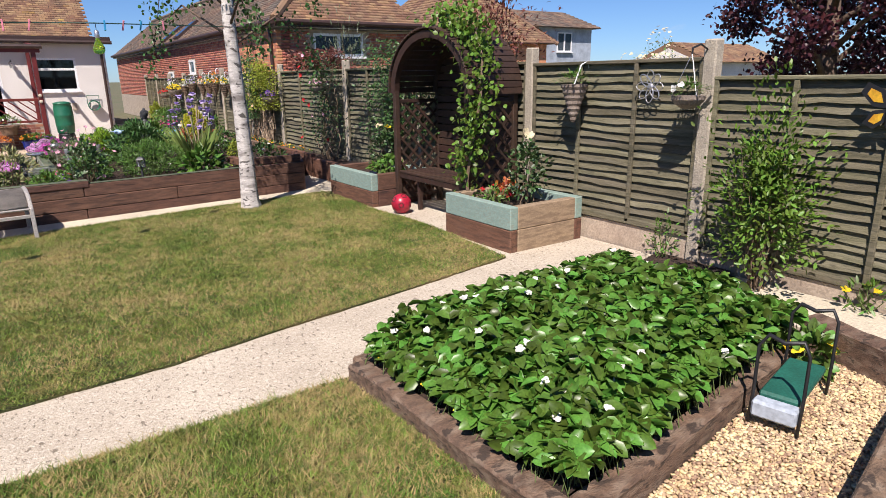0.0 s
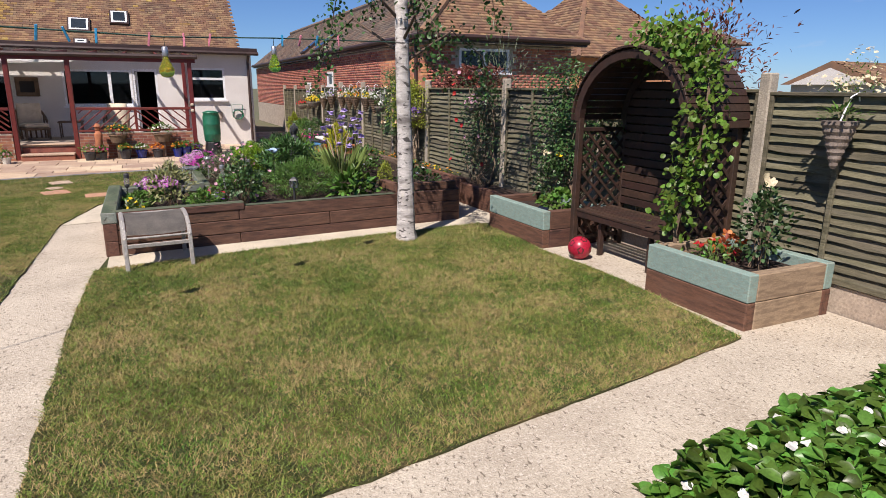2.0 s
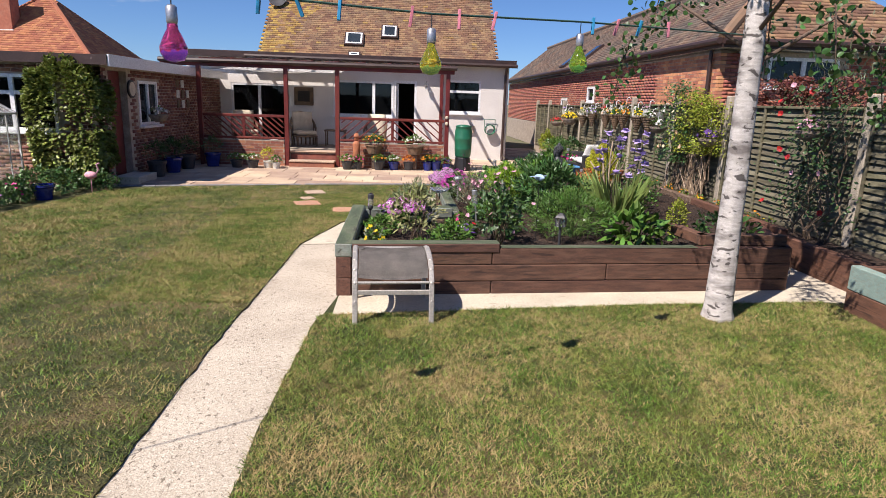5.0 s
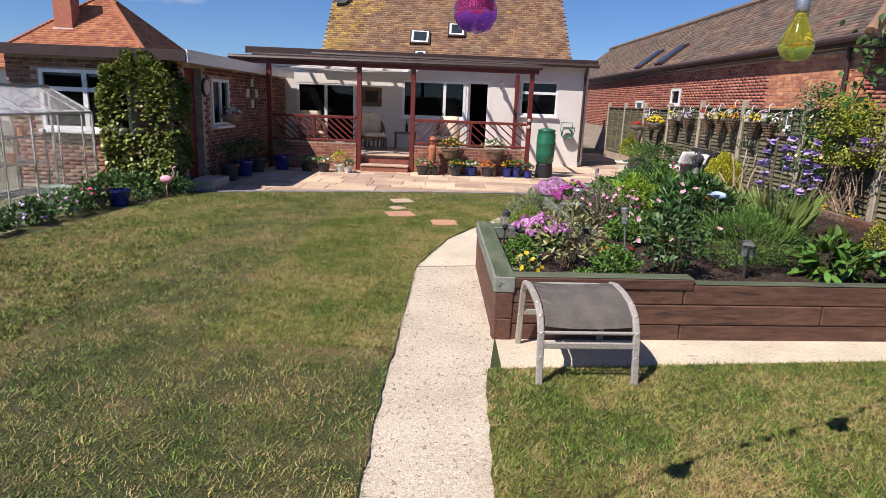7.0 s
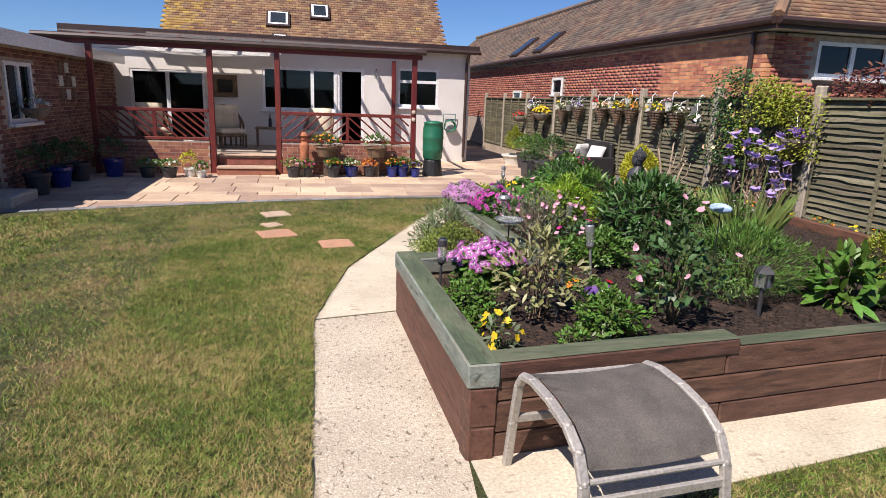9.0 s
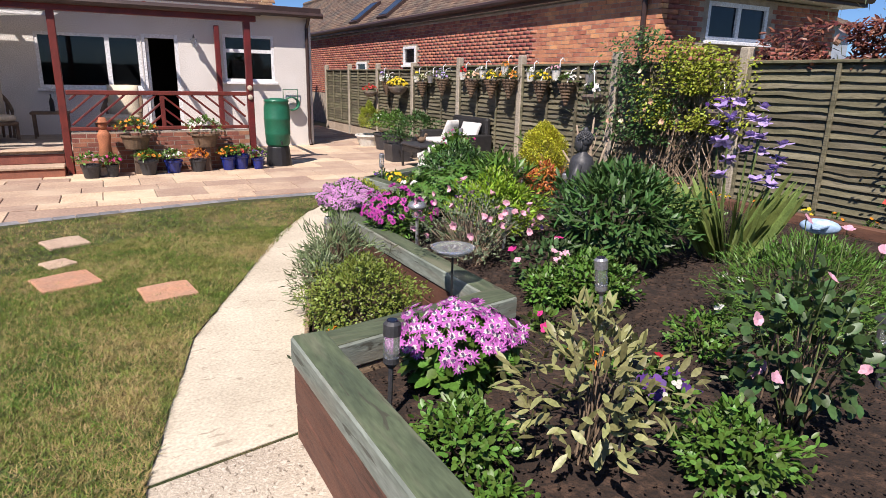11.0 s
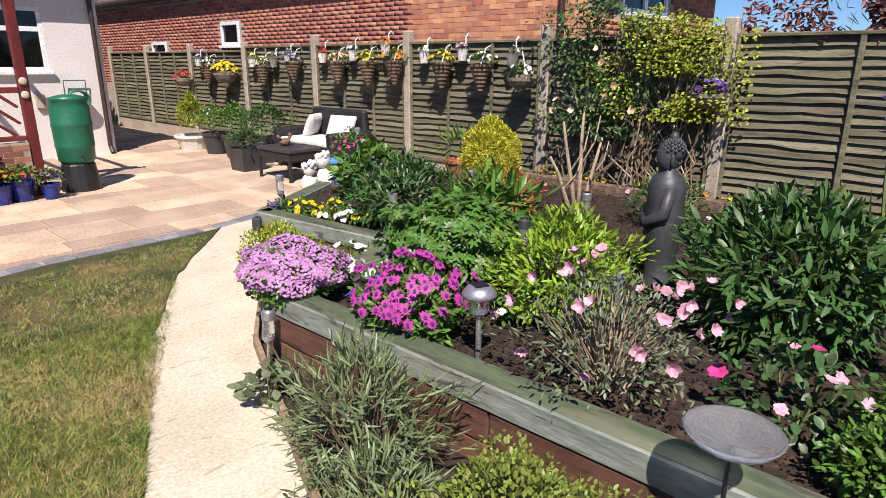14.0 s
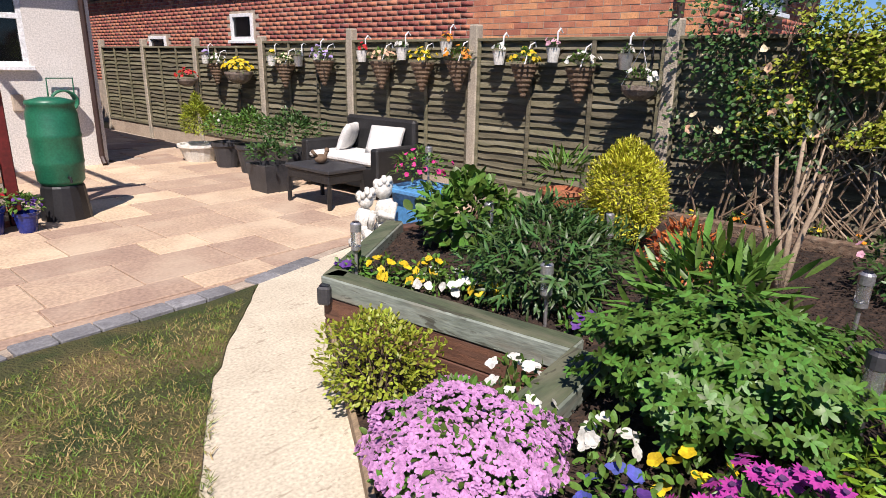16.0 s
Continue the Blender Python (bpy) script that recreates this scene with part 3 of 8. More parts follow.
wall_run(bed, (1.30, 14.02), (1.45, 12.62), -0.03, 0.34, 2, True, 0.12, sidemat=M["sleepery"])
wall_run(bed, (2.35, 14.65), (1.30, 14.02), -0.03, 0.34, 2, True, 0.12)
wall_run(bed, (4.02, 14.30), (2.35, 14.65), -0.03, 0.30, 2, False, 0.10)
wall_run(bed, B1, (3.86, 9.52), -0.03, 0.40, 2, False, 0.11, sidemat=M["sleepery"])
# a second tier at the far end of the front
wall_run(bed, (2.55, 8.22), (3.40, 8.26), 0.40, 0.50, 1, False, 0.11)
wall_run(bed, (2.50, 8.75), (2.55, 8.22), 0.40, 0.50, 1, False, 0.10, sidemat=M["sleepery"])
border = thing("fence_border", "low weathered timber edging of the border along the fence", "edging")
for ya, yb in ((7.75, 9.3), (9.3, 11.5), (11.5, 14.3)):
    part("timber", box(3.98, ya + 0.004, -0.03, 4.07, yb - 0.004, 0.36 if ya > 8 else 0.30, 0.008), M["sleepery" if ya < 11 else "oldwood"], border)
SOIL = [(-0.53, 7.97), (3.32, 8.30), (3.78, 9.55), (3.98, 9.58), (3.98, 14.22), (2.37, 14.55), (1.40, 13.98), (1.55, 12.55), (0.48, 12.42), (0.52, 9.87), (-0.53, 9.66)]


def soil_patch(name, poly, z, label):
    b = bmesh.new()
    f = b.faces.new([b.verts.new((x, y, z)) for x, y in poly])
    bmesh.ops.triangulate(b, faces=[f])
    for _ in range(5):
        bmesh.ops.subdivide_edges(b, edges=[e for e in b.edges if e.calc_length() > 0.16], cuts=1)
    bmesh.ops.triangulate(b, faces=b.faces[:])
    for v in b.verts:
        if not v.is_boundary:
            v.co.z += 0.03 * noise.noise(v.co * 3) + 0.022 * noise.noise(v.co * 11) + 0.01
    return solo(name, b, M["soil"], label, "soil", kind="stuff", smooth=False)


soil_patch("bed_soil", SOIL, 0.27, "dark crumbly soil filling the raised bed")
soil_patch("border_soil", [(4.05, 7.8), (4.5, 7.8), (4.5, 14.3), (4.05, 14.3)], 0.24, "soil in the border along the fence")
soil_patch("notch_soil", [(-0.60, 9.80), (0.42, 9.99), (0.38, 12.5), (-0.12, 11.25)], 0.03, "soil between path and raised bed")
soil_patch("notch_soil", [(0.42, 12.58), (1.44, 12.64), (1.29, 14.0), (0.75, 13.05)], 0.03, "soil between path and raised bed")
edging = thing("path_edging", "thin weathered board edging between path and soil", "edging")
for a, b_ in (((-0.61, 9.80), (-0.15, 11.28)), ((-0.15, 11.28), (0.41, 12.6)), ((0.43, 12.62), (0.72, 13.05)), ((0.72, 13.05), (1.36, 14.05))):
    part("board", beam((*a, 0.02), (*b_, 0.02), 0.025, 0.10, 0.003), M["rawwood"], edging)

# ---- planters beside the arbour ----


def planter(name, label, x0, x1, y0, y1, h, end):
    p = thing(name, label, "planter")
    hm = h * 0.5
    for (ax, ay, bx, by) in ((x0, y0, x0 + 0.09, y1), (x1 - 0.09, y0, x1, y1)):
        part("timber", box(ax, ay, -0.03, bx, by, hm - 0.003, 0.007), M["sleepery"], p)
        part("painted_timber", box(ax, ay, hm, bx, by, h, 0.007), M["mint"], p, "worn mint-painted timber")
    for (ay, by) in ((y0, y0 + 0.09), (y1 - 0.09, y1)):
        part("timber", box(x0 + 0.093, ay, -0.03, x1 - 0.093, by, hm - 0.003, 0.007), M[end], p)
        part("timber", box(x0 + 0.093, ay, hm, x1 - 0.093, by, h - 0.004, 0.007), M[end], p)
    soil_patch("planter_soil", [(x0 + 0.08, y0 + 0.08), (x1 - 0.08, y0 + 0.08), (x1 - 0.08, y1 - 0.08), (x0 + 0.08, y1 - 0.08)], h - 0.09, "dry brown soil in the timber planter")


planter("timber_planter", "square timber planter, mint-painted above brown, pale raw end", 3.54, 4.44, 3.93, 4.92, 0.41, "rawwood")
planter("timber_planter", "timber planter, mint-painted above brown sleepers", 3.54, 4.40, 6.46, 7.62, 0.40, "sleeper")

# ---- strawberry bed and gravel ----
sb = thing("strawberry_bed", "low rectangular bed of weathered sleepers", "raised bed")
SQ = [(1.35, 2.62), (1.40, 1.14), (3.52, 1.43), (3.60, 2.78)]
for a, b_ in ((SQ[0], SQ[1]), (SQ[1], SQ[2]), (SQ[2], SQ[3]), (SQ[3], SQ[0])):
    bb = beam((*a, 0.005), (*b_, 0.005), 0.115, 0.20, 0.012)
    rough(bb, 0.016, 7, 4)
    part("sleeper", bb, M["oldwood"], sb)
soil_patch("strawberry_soil", [(1.38, 2.54), (1.45, 1.22), (3.44, 1.5), (3.52, 2.7)], 0.09, "soil beneath the strawberry plants")
gb = thing("gravel_edging", "weathered sleepers edging the gravel", "edging")
for a, b_ in (((1.75, 0.45), (3.42, 0.78)), ((3.42, 0.78), (3.62, 1.44))):
    bb = beam((*a, 0.08), (*b_, 0.08), 0.13, 0.24, 0.012)
    rough(bb, 0.016, 7, 4)
    part("sleeper", bb, M["oldwood"], gb)
GR = [(1.42, -1.5), (3.6, -1.5), (3.6, 0.7), (3.5, 1.36), (1.44, 1.06)]
solo("gravel_base", prism(GR, -0.05, 0.0), M["gravel"], "bed of cream gravel", "gravel", kind="structure")
soil_patch("shrub_soil", [(3.66, 2.3), (4.5, 2.42), (4.5, 3.1), (3.9, 2.95)], 0.035, "soil mound at the foot of the fence")

# ---- house ----
HY = 20.6
house = thing("house", "white rendered house with a brown tiled roof", "house")


def wall_y(parent, x0, x1, z0, z1, y, thick, holes, material, name="wall"):
    """A wall facing -y with openings (x0, x1, z0, z1) cut right through it."""
    xs = sorted({x0, x1, *[h[0] for h in holes], *[h[1] for h in holes]})
    zs = sorted({z0, z1, *[h[2] for h in holes], *[h[3] for h in holes]})
    b = bmesh.new()
    for xa, xb in zip(xs, xs[1:]):
        for za, zb in zip(zs, zs[1:]):
            cx, cz = (xa + xb) / 2, (za + zb) / 2
            if not any(h[0] < cx < h[1] and h[2] < cz < h[3] for h in holes):
                box(xa, y, za, xb, y + thick, zb, 0, b)
    bmesh.ops.remove_doubles(b, verts=b.verts[:], dist=1e-5)
    return part(name, b, material, parent)


def window(parent, x0, x1, z0, z1, y, bars=(), hbars=(), facing="y", name="window", sill=True, depth=0.06):
    """A white framed window, its panes set back; bars and hbars split it."""
    w = part(name, bmesh.new(), M["white"], parent)
    b = bmesh.new()
    f = 0.055
    def put(a0, a1, c0, c1, d0, d1, bv=0.004):
        if facing == "y":
            box(a0, y + d0, c0, a1, y + d1, c1, bv, b)
        else:
            box(y - d1, a0, c0, y - d0, a1, c1, bv, b)
    put(x0, x0 + f, z0, z1, -0.02, depth), put(x1 - f, x1, z0, z1, -0.02, depth)
    put(x0 + f, x1 - f, z1 - f, z1, -0.02, depth), put(x0 + f, x1 - f, z0, z0 + f, -0.02, depth)
    for v in bars:
        put(v - f * 0.7, v + f * 0.7, z0 + f, z1 - f, -0.016, depth)
    edges = [x0 + f, *bars, x1 - f]
    for (u, v, h) in hbars:
        put(u, v, h - f * 0.6, h + f * 0.6, -0.012, depth)
    b.to_mesh(w.data)
    b.free()
    w.name = name
    for u, v in zip(edges, edges[1:]):
        g = box(u, y + 0.018, z0 + f, v, y + 0.024, z1 - f) if facing == "y" else box(y - 0.024, u, z0 + f, y - 0.018, v, z1 - f)
        pane = part("pane", g, M["glass"], w)
        pane.visible_shadow = False
    if sill:
        s = box(x0 - 0.04, y - 0.10, z0 - 0.05, x1 + 0.04, y + 0.0, z0 - 0.002, 0.006) if facing == "y" else box(y, x0 - 0.04, z0 - 0.05, y + 0.10, x1 + 0.04, z0 - 0.002, 0.006)
        part("sill", s, M["white"], w)
    return w


HOLES = [(-4.85, -3.33, 0.34, 1.90), (-2.10, -0.46, 1.12, 2.06), (-0.44, 0.18, 0.34, 2.10), (0.98, 1.96, 1.28, 2.16)]
wall_y(house, -6.0, 2.72, -0.05, 2.58, HY, 0.25, HOLES, M["render"])
part("wall", box(2.47, HY + 0.25, -0.05, 2.72, 30.0, 2.58), M["render"], house)
part("wall", box(-6.0, HY + 0.25, -0.05, -5.75, 30.0, 2.58), M["render"], house)
# back wall and floor coloured near-black for the unlit room
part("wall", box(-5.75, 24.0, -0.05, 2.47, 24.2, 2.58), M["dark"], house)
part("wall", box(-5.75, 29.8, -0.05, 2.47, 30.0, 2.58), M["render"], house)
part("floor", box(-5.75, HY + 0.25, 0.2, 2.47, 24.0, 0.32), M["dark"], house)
part("flat_roof", box(-6.1, HY - 0.18, 2.585, 2.84, 23.7, 2.70, 0.01), M["felt"], house)
part("fascia", box(-6.1, HY - 0.22, 2.55, 2.88, HY - 0.182, 2.72, 0.006), M["soffit"], house)
part("gutter", tube([(-4.4, HY - 0.27, 2.60), (2.90, HY - 0.27, 2.57)], 0.05, 8), M["soffit"], house)
part("drainpipe", tube([(2.62, HY - 0.25, 2.55), (2.62, HY - 0.06, 2.35), (2.62, HY - 0.06, 0.12), (2.62, HY - 0.14, 0.02)], 0.036, 8), M["soffit"], house, "dark downpipe at the house corner")
window(house, -4.85, -3.33, 0.36, 1.90, HY + 0.03, bars=(-4.1,), name="patio_door", sill=False)
window(house, -2.10, -0.46, 1.12, 2.06, HY + 0.03, bars=(-1.0,), name="window")
window(house, 0.98, 1.96, 1.28, 2.16, HY + 0.03, hbars=((1.03, 1.91, 1.86),), name="window")
dr = part("door_frame", box(-0.44, HY + 0.01, 0.34, -0.38, HY + 0.10, 2.10, 0.004), M["white"], house)
part("door_frame", box(0.12, HY + 0.01, 0.34, 0.18, HY + 0.10, 2.10, 0.004), M["white"], house)
part("door_frame", box(-0.378, HY + 0.01, 2.03, 0.118, HY + 0.10, 2.10, 0.004), M["white"], house)
part("open_door", box(-0.37, HY + 0.1, 0.36, -0.32, HY + 0.75, 2.02, 0.005), M["white"], house, "white door standing open inwards")


def tiled(name, parent, o, u, v, nu, nv, tw, tl, material, other=None, pick=None):
    """Courses of overlapping plain tiles on a slope: o corner, u along, v up the slope. One joined mesh."""
    o, u, v = Vector(o), Vector(u).normalized(), Vector(v).normalized()
    nrm = u.cross(v)
    sets = {0: ([], []), 1: ([], [])}
    for j in range(nv):
        for i in range(nu):
            off = (0.5 if j % 2 else 0.0) * tw
            lift = 0.010 + 0.004 * random.random()
            p = o + u * (i * tw + off) + v * (j * tl)
            c = [p + nrm * (lift + 0.012), p + u * (tw - 0.006) + nrm * (lift + 0.012), p + u * (tw - 0.006) + v * (tl * 1.25) + nrm * 0.004, p + v * (tl * 1.25) + nrm * 0.004]
            c += [p - nrm * 0.005, p + u * (tw - 0.006) - nrm * 0.005]
            s = 1 if pick and pick(i / nu, j / nv) else 0
            vs, fs = sets[s]
            k = len(vs)
            vs.extend(c)
            fs += [(k, k + 1, k + 2, k + 3), (k + 4, k + 5, k + 1, k)]
    for s, (vs, fs) in sets.items():
        if vs:
            tagged(link(name, rawmesh(name, vs, fs), other if s else material, parent), kind="stuff")


main = thing("main_roof", "brown plain-tiled gable roof with lichen and two roof windows", "roof")
RY, RZ, GY, GZ = 23.5, 2.80, 26.2, 5.12
RX0, RX1 = -4.75, 2.72
part("roof_deck", prism([(RX0, RY - 0.02), (RX1, RY - 0.02), (RX1, 29), (RX0, 29)], 2.6, 2.62), M["felt"], main)
b = bmesh.new()
vs = [b.verts.new(c) for c in ((RX0, RY, RZ - 0.03), (RX1, RY, RZ - 0.03), (RX1, GY, GZ - 0.03), (RX0, GY, GZ - 0.03), (RX0, 2 * GY - RY, RZ - 0.03), (RX1, 2 * GY - RY, RZ - 0.03))]
for f in ((0, 1, 2, 3), (3, 2, 5, 4), (0, 3, 4), (1, 5, 2), (0, 4, 5, 1)):
    b.faces.new([vs[i] for i in f])
part("gable", b, M["render"], main)
sl = Vector((0, GY - RY, GZ - RZ))
tiled("roof_tile", main, (RX0 - 0.05, RY - 0.05, RZ - 0.03), (1, 0, 0), sl, 45, 34, 0.168, sl.length / 33.5, M["roof"], M["lichen"], lambda i, j: i < 0.16 - 0.05 * math.sin(j * 6) and random.random() < 0.75 or random.random() < 0.03)
part("ridge", tube([(RX0 - 0.06, GY, GZ), (RX1 + 0.06, GY, GZ)], 0.10, 10), M["roof"], main)


def on_slope(c, along, up, w, l, t, lift):
    """A flat slab lying on a roof slope."""
    x, y = Vector(along).normalized(), Vector(up).normalized()
    z = x.cross(y)
    if z.z < 0:
        z = -z
    own = bmesh.new()
    bmesh.ops.create_cube(own, size=1, matrix=Matrix.Translation(Vector(c) + z * lift) @ Matrix((x, y, z)).transposed().to_4x4() @ Matrix.Diagonal((w, l, t, 1)))
    bmesh.ops.recalc_face_normals(own, faces=own.faces[:])
    return own


for vx, vj, vw in ((-1.83, 0.262, 0.62), (-0.70, 0.388, 0.55), (-1.78, 0.03, 0.40)):
    c = Vector((vx, RY, RZ)) + sl * vj
    vh = 0.66 if vj > 0.1 else 0.26
    vel = part("roof_window", on_slope(c, (1, 0, 0), sl, vw, vh, 0.10, 0.05), M["soffit"], main, "dark framed roof window")
    part("sash", on_slope(c, (1, 0, 0), sl, vw - 0.10, vh - 0.10, 0.02, 0.105), M["white"], vel)
    part("pane", on_slope(c, (1, 0, 0), sl, vw - 0.22, vh - 0.22, 0.01, 0.122), M["solar_glass"], vel)
chim = part("chimney", box(-4.72, 25.7, 4.3, -4.25, 26.3, 5.75, 0.01), M["render"], main, "white rendered chimney")
part("chimney_pot", lathe([(0.11, 5.75), (0.10, 6.0), (0.12, 6.05)], 12, at=(-4.5, 26, 0)), M["terraslab"], chim)
dish = part("satellite_dish", lathe([(0.02, 0), (0.22, 0.05), (0.30, 0.11), (0.29, 0.12), (0.02, 0.02)], 18), M["felt"], main, "grey satellite dish")
dish.matrix_world = pose(-4.55, 25.5, 4.75, 70, 0, 20)

# veranda
VY = 17.72
ver = thing("veranda", "maroon timber veranda with brick dwarf walls before the house", "veranda")
part("deck", box(-4.85, VY + 0.12, -0.05, 0.95, HY, 0.32, 0.01), M["mortar"], ver)
stepm = M["flag"]
part("step", box(-2.78, VY - 0.22, -0.05, -1.74, VY + 0.10, 0.11, 0.01), M["porchbrick"], ver)
part("step", box(-2.78, VY - 0.24, 0.112, -1.74, VY + 0.10, 0.15, 0.008), stepm, ver)
part("step", box(-2.78, VY + 0.102, 0.152, -1.74, VY + 0.116, 0.28, 0.004), M["porchbrick"], ver)
part("step", box(-2.78, VY + 0.06, 0.322, -1.74, VY + 0.5, 0.345, 0.008), stepm, ver)
for x in (-4.78, -2.84, -1.68, 0.86):
    part("post", beam((x, VY, -0.02), (x, VY, 2.20), 0.095, 0.095, 0.008), M["maroon"], ver)
part("post", beam((0.86, HY - 0.12, 0.3), (0.86, HY - 0.12, 2.3), 0.09, 0.09, 0.008), M["maroon"], ver)
part("beam", beam((-5.6, VY, 2.26), (1.0, VY, 2.26), 0.10, 0.14, 0.008), M["maroon"], ver)
part("gutter", tube([(-5.6, VY - 0.12, 2.30), (1.05, VY - 0.12, 2.32)], 0.05, 8), M["soffit"], ver)
for i in range(9):
    x = -4.7 + i * 0.695
    part("rafter", beam((x, VY - 0.1, 2.33), (x, HY - 0.06, 2.50), 0.05, 0.09, 0.005), M["maroon"], ver)
m_poly = bpy.data.materials.new("weathered_roof_sheet")
m_poly.use_nodes = True
pn, pl_ = m_poly.node_tree.nodes, m_poly.node_tree.links
clear_, milky, both = pn.new("ShaderNodeBsdfTransparent"), pn.new("ShaderNodeBsdfTranslucent"), pn.new("ShaderNodeMixShader")
clear_.inputs["Color"].default_value, milky.inputs["Color"].default_value, both.inputs[0].default_value = (0.98, 0.985, 0.99, 1), (0.80, 0.80, 0.78, 1), 0.06
pl_.new(clear_.outputs[0], both.inputs[1]), pl_.new(milky.outputs[0], both.inputs[2]), pl_.new(both.outputs[0], pn["Material Output"].inputs["Surface"])
pr = part("roof_sheet", beam((-2.2, VY - 0.1, 2.395), (-2.2, HY - 0.03, 2.56), 6.4, 0.008, 0, up=(0, 0, 1)), m_poly, ver, "milky weathered plastic roof sheet")
pr.visible_shadow = False
for x0, x1 in ((-4.73, -2.9), (-1.62, 0.80)):
    part("top_rail", beam((x0, VY, 1.13), (x1, VY, 1.13), 0.075, 0.06, 0.006), M["maroon"], ver)
    part("bottom_rail", beam((x0, VY, 0.63), (x1, VY, 0.63), 0.075, 0.05, 0.006), M["maroon"], ver)
    mid = (x0 + x1) / 2
    part("baluster", beam((mid, VY, 0.655), (mid, VY, 1.10), 0.06, 0.06, 0.005), M["maroon"], ver)
    for half, (xa, xb, s) in enumerate(((x0, mid, -1 if x0 < -2 else 1), (mid, x1, -1))):
        n = 6
        for k in range(-2, n):
            # slanting bars, clipped to the half bay
            p0, p1 = xa + (xb - xa) * k / n, xa + (xb - xa) * k / n + 0.52
            t0, t1 = max(0, (xa + 0.03 - p0) / 0.52), min(1, (xb - 0.03 - p0) / 0.52)
            if t1 - t0 < 0.12:
                continue
            za, zb = (1.10 - 0.44 * t0, 1.10 - 0.44 * t1) if s < 0 else (0.66 + 0.44 * t0, 0.66 + 0.44 * t1)
            part("slat", beam((p0 + 0.52 * t0, VY, za), (p0 + 0.52 * t1, VY, zb), 0.028, 0.058, 0.004, up=(0, 1, 0)), M["maroon"], ver)

# ---- neighbour's brick bungalow beyond the fence ----
NX, NY, NZ = 5.2, 13.6, 2.58
nb = thing("neighbour_house", "red brick bungalow with a weathered hipped tile roof", "house")
NW = [(23.8, 24.5, 1.45, 1.81), (20.75, 21.4, 1.71, 2.12)]
core = bmesh.new()
ys = [NY + 0.06, 20.75, 21.4, 23.8, 24.5, 36.0]
for ya, yb in zip(ys, ys[1:]):
    hole = [w for w in NW if abs(w[0] - ya) < 0.01]
    if hole:
        box(NX + 0.0005, ya, -0.05, NX + 0.3, yb, hole[0][2], 0, core)
        box(NX + 0.0005, ya, hole[0][3], NX + 0.3, yb, NZ, 0, core)
    else:
        box(NX + 0.0005, ya, -0.05, NX + 0.3, yb, NZ, 0, core)
part("wall", core, M["mortar"], nb)
core = bmesh.new()
SW = (6.05, 7.3, 2.0, 2.5)
for xa, xb, za, zb in ((NX + 0.31, SW[0], -0.05, NZ), (SW[1], 8.95, -0.05, NZ), (SW[0], SW[1], -0.05, SW[2]), (SW[0], SW[1], SW[3], NZ)):
    box(xa, NY + 0.0005, za, xb, NY + 0.3, zb, 0, core)
part("wall", core, M["mortar"], nb)
for (ya, yb, za, zb) in NW:
    window(nb, ya, yb, za, zb, NX + 0.03, facing="x", sill=False)
    part("sill", box(NX - 0.07, ya - 0.04, za - 0.05, NX - 0.001, yb + 0.04, za - 0.002, 0.006), M["white"], nb)
    # near-black panel added behind the glass for the room's darkness
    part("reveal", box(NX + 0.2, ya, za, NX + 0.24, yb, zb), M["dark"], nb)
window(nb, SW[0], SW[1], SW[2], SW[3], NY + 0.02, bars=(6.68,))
# the same added dark panel behind the front window
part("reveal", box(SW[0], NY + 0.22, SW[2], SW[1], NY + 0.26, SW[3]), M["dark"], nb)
EZ = NZ + 0.02
# eaves, gutter and roof
OX, OY = NX - 0.14, NY - 0.28
APX, APZ = 7.13, 4.38
part("fascia", box(OX, OY, EZ, OX + 0.03, 36, EZ + 0.14), M["soffit"], nb)
part("fascia", box(OX + 0.031, OY, EZ, 9.2, OY + 0.03, EZ + 0.14), M["soffit"], nb)
part("soffit", box(OX + 0.032, OY + 0.032, EZ, 9.2, 36, EZ + 0.02), M["white"], nb)
part("gutter", tube([(OX - 0.05, OY, EZ + 0.10), (OX - 0.05, 36, EZ + 0.10)], 0.055, 8), M["soffit"], nb)
part("gutter", tube([(OX, OY - 0.05, EZ + 0.10), (9.2, OY - 0.05, EZ + 0.10)], 0.055, 8), M["soffit"], nb)
part("wall", box(8.70, NY + 0.31, -0.05, 8.95, 35.9, NZ), M["brick"], nb)
part("drainpipe", tube([(NX - 0.06, NY + 0.25, EZ + 0.05), (NX - 0.06, NY + 0.25, 0.0)], 0.035, 8), M["soffit"], nb)
b = bmesh.new()
HIPY = OY + (APX - OX)
vs = [b.verts.new(c) for c in ((OX, OY, EZ + 0.12), (9.2, OY, EZ + 0.12), (APX, HIPY, APZ), (OX, 36, EZ + 0.12), (APX, 36, APZ), (9.2, 36, EZ + 0.12))]
for f in ((0, 1, 2), (0, 2, 4, 3), (1, 5, 4, 2), (3, 4, 5), (0, 3, 5, 1)):
    b.faces.new([vs[i] for i in f])
part("roof", b, M["greyroof"], nb)
slx = Vector((APX - OX, 0, APZ - EZ - 0.12))


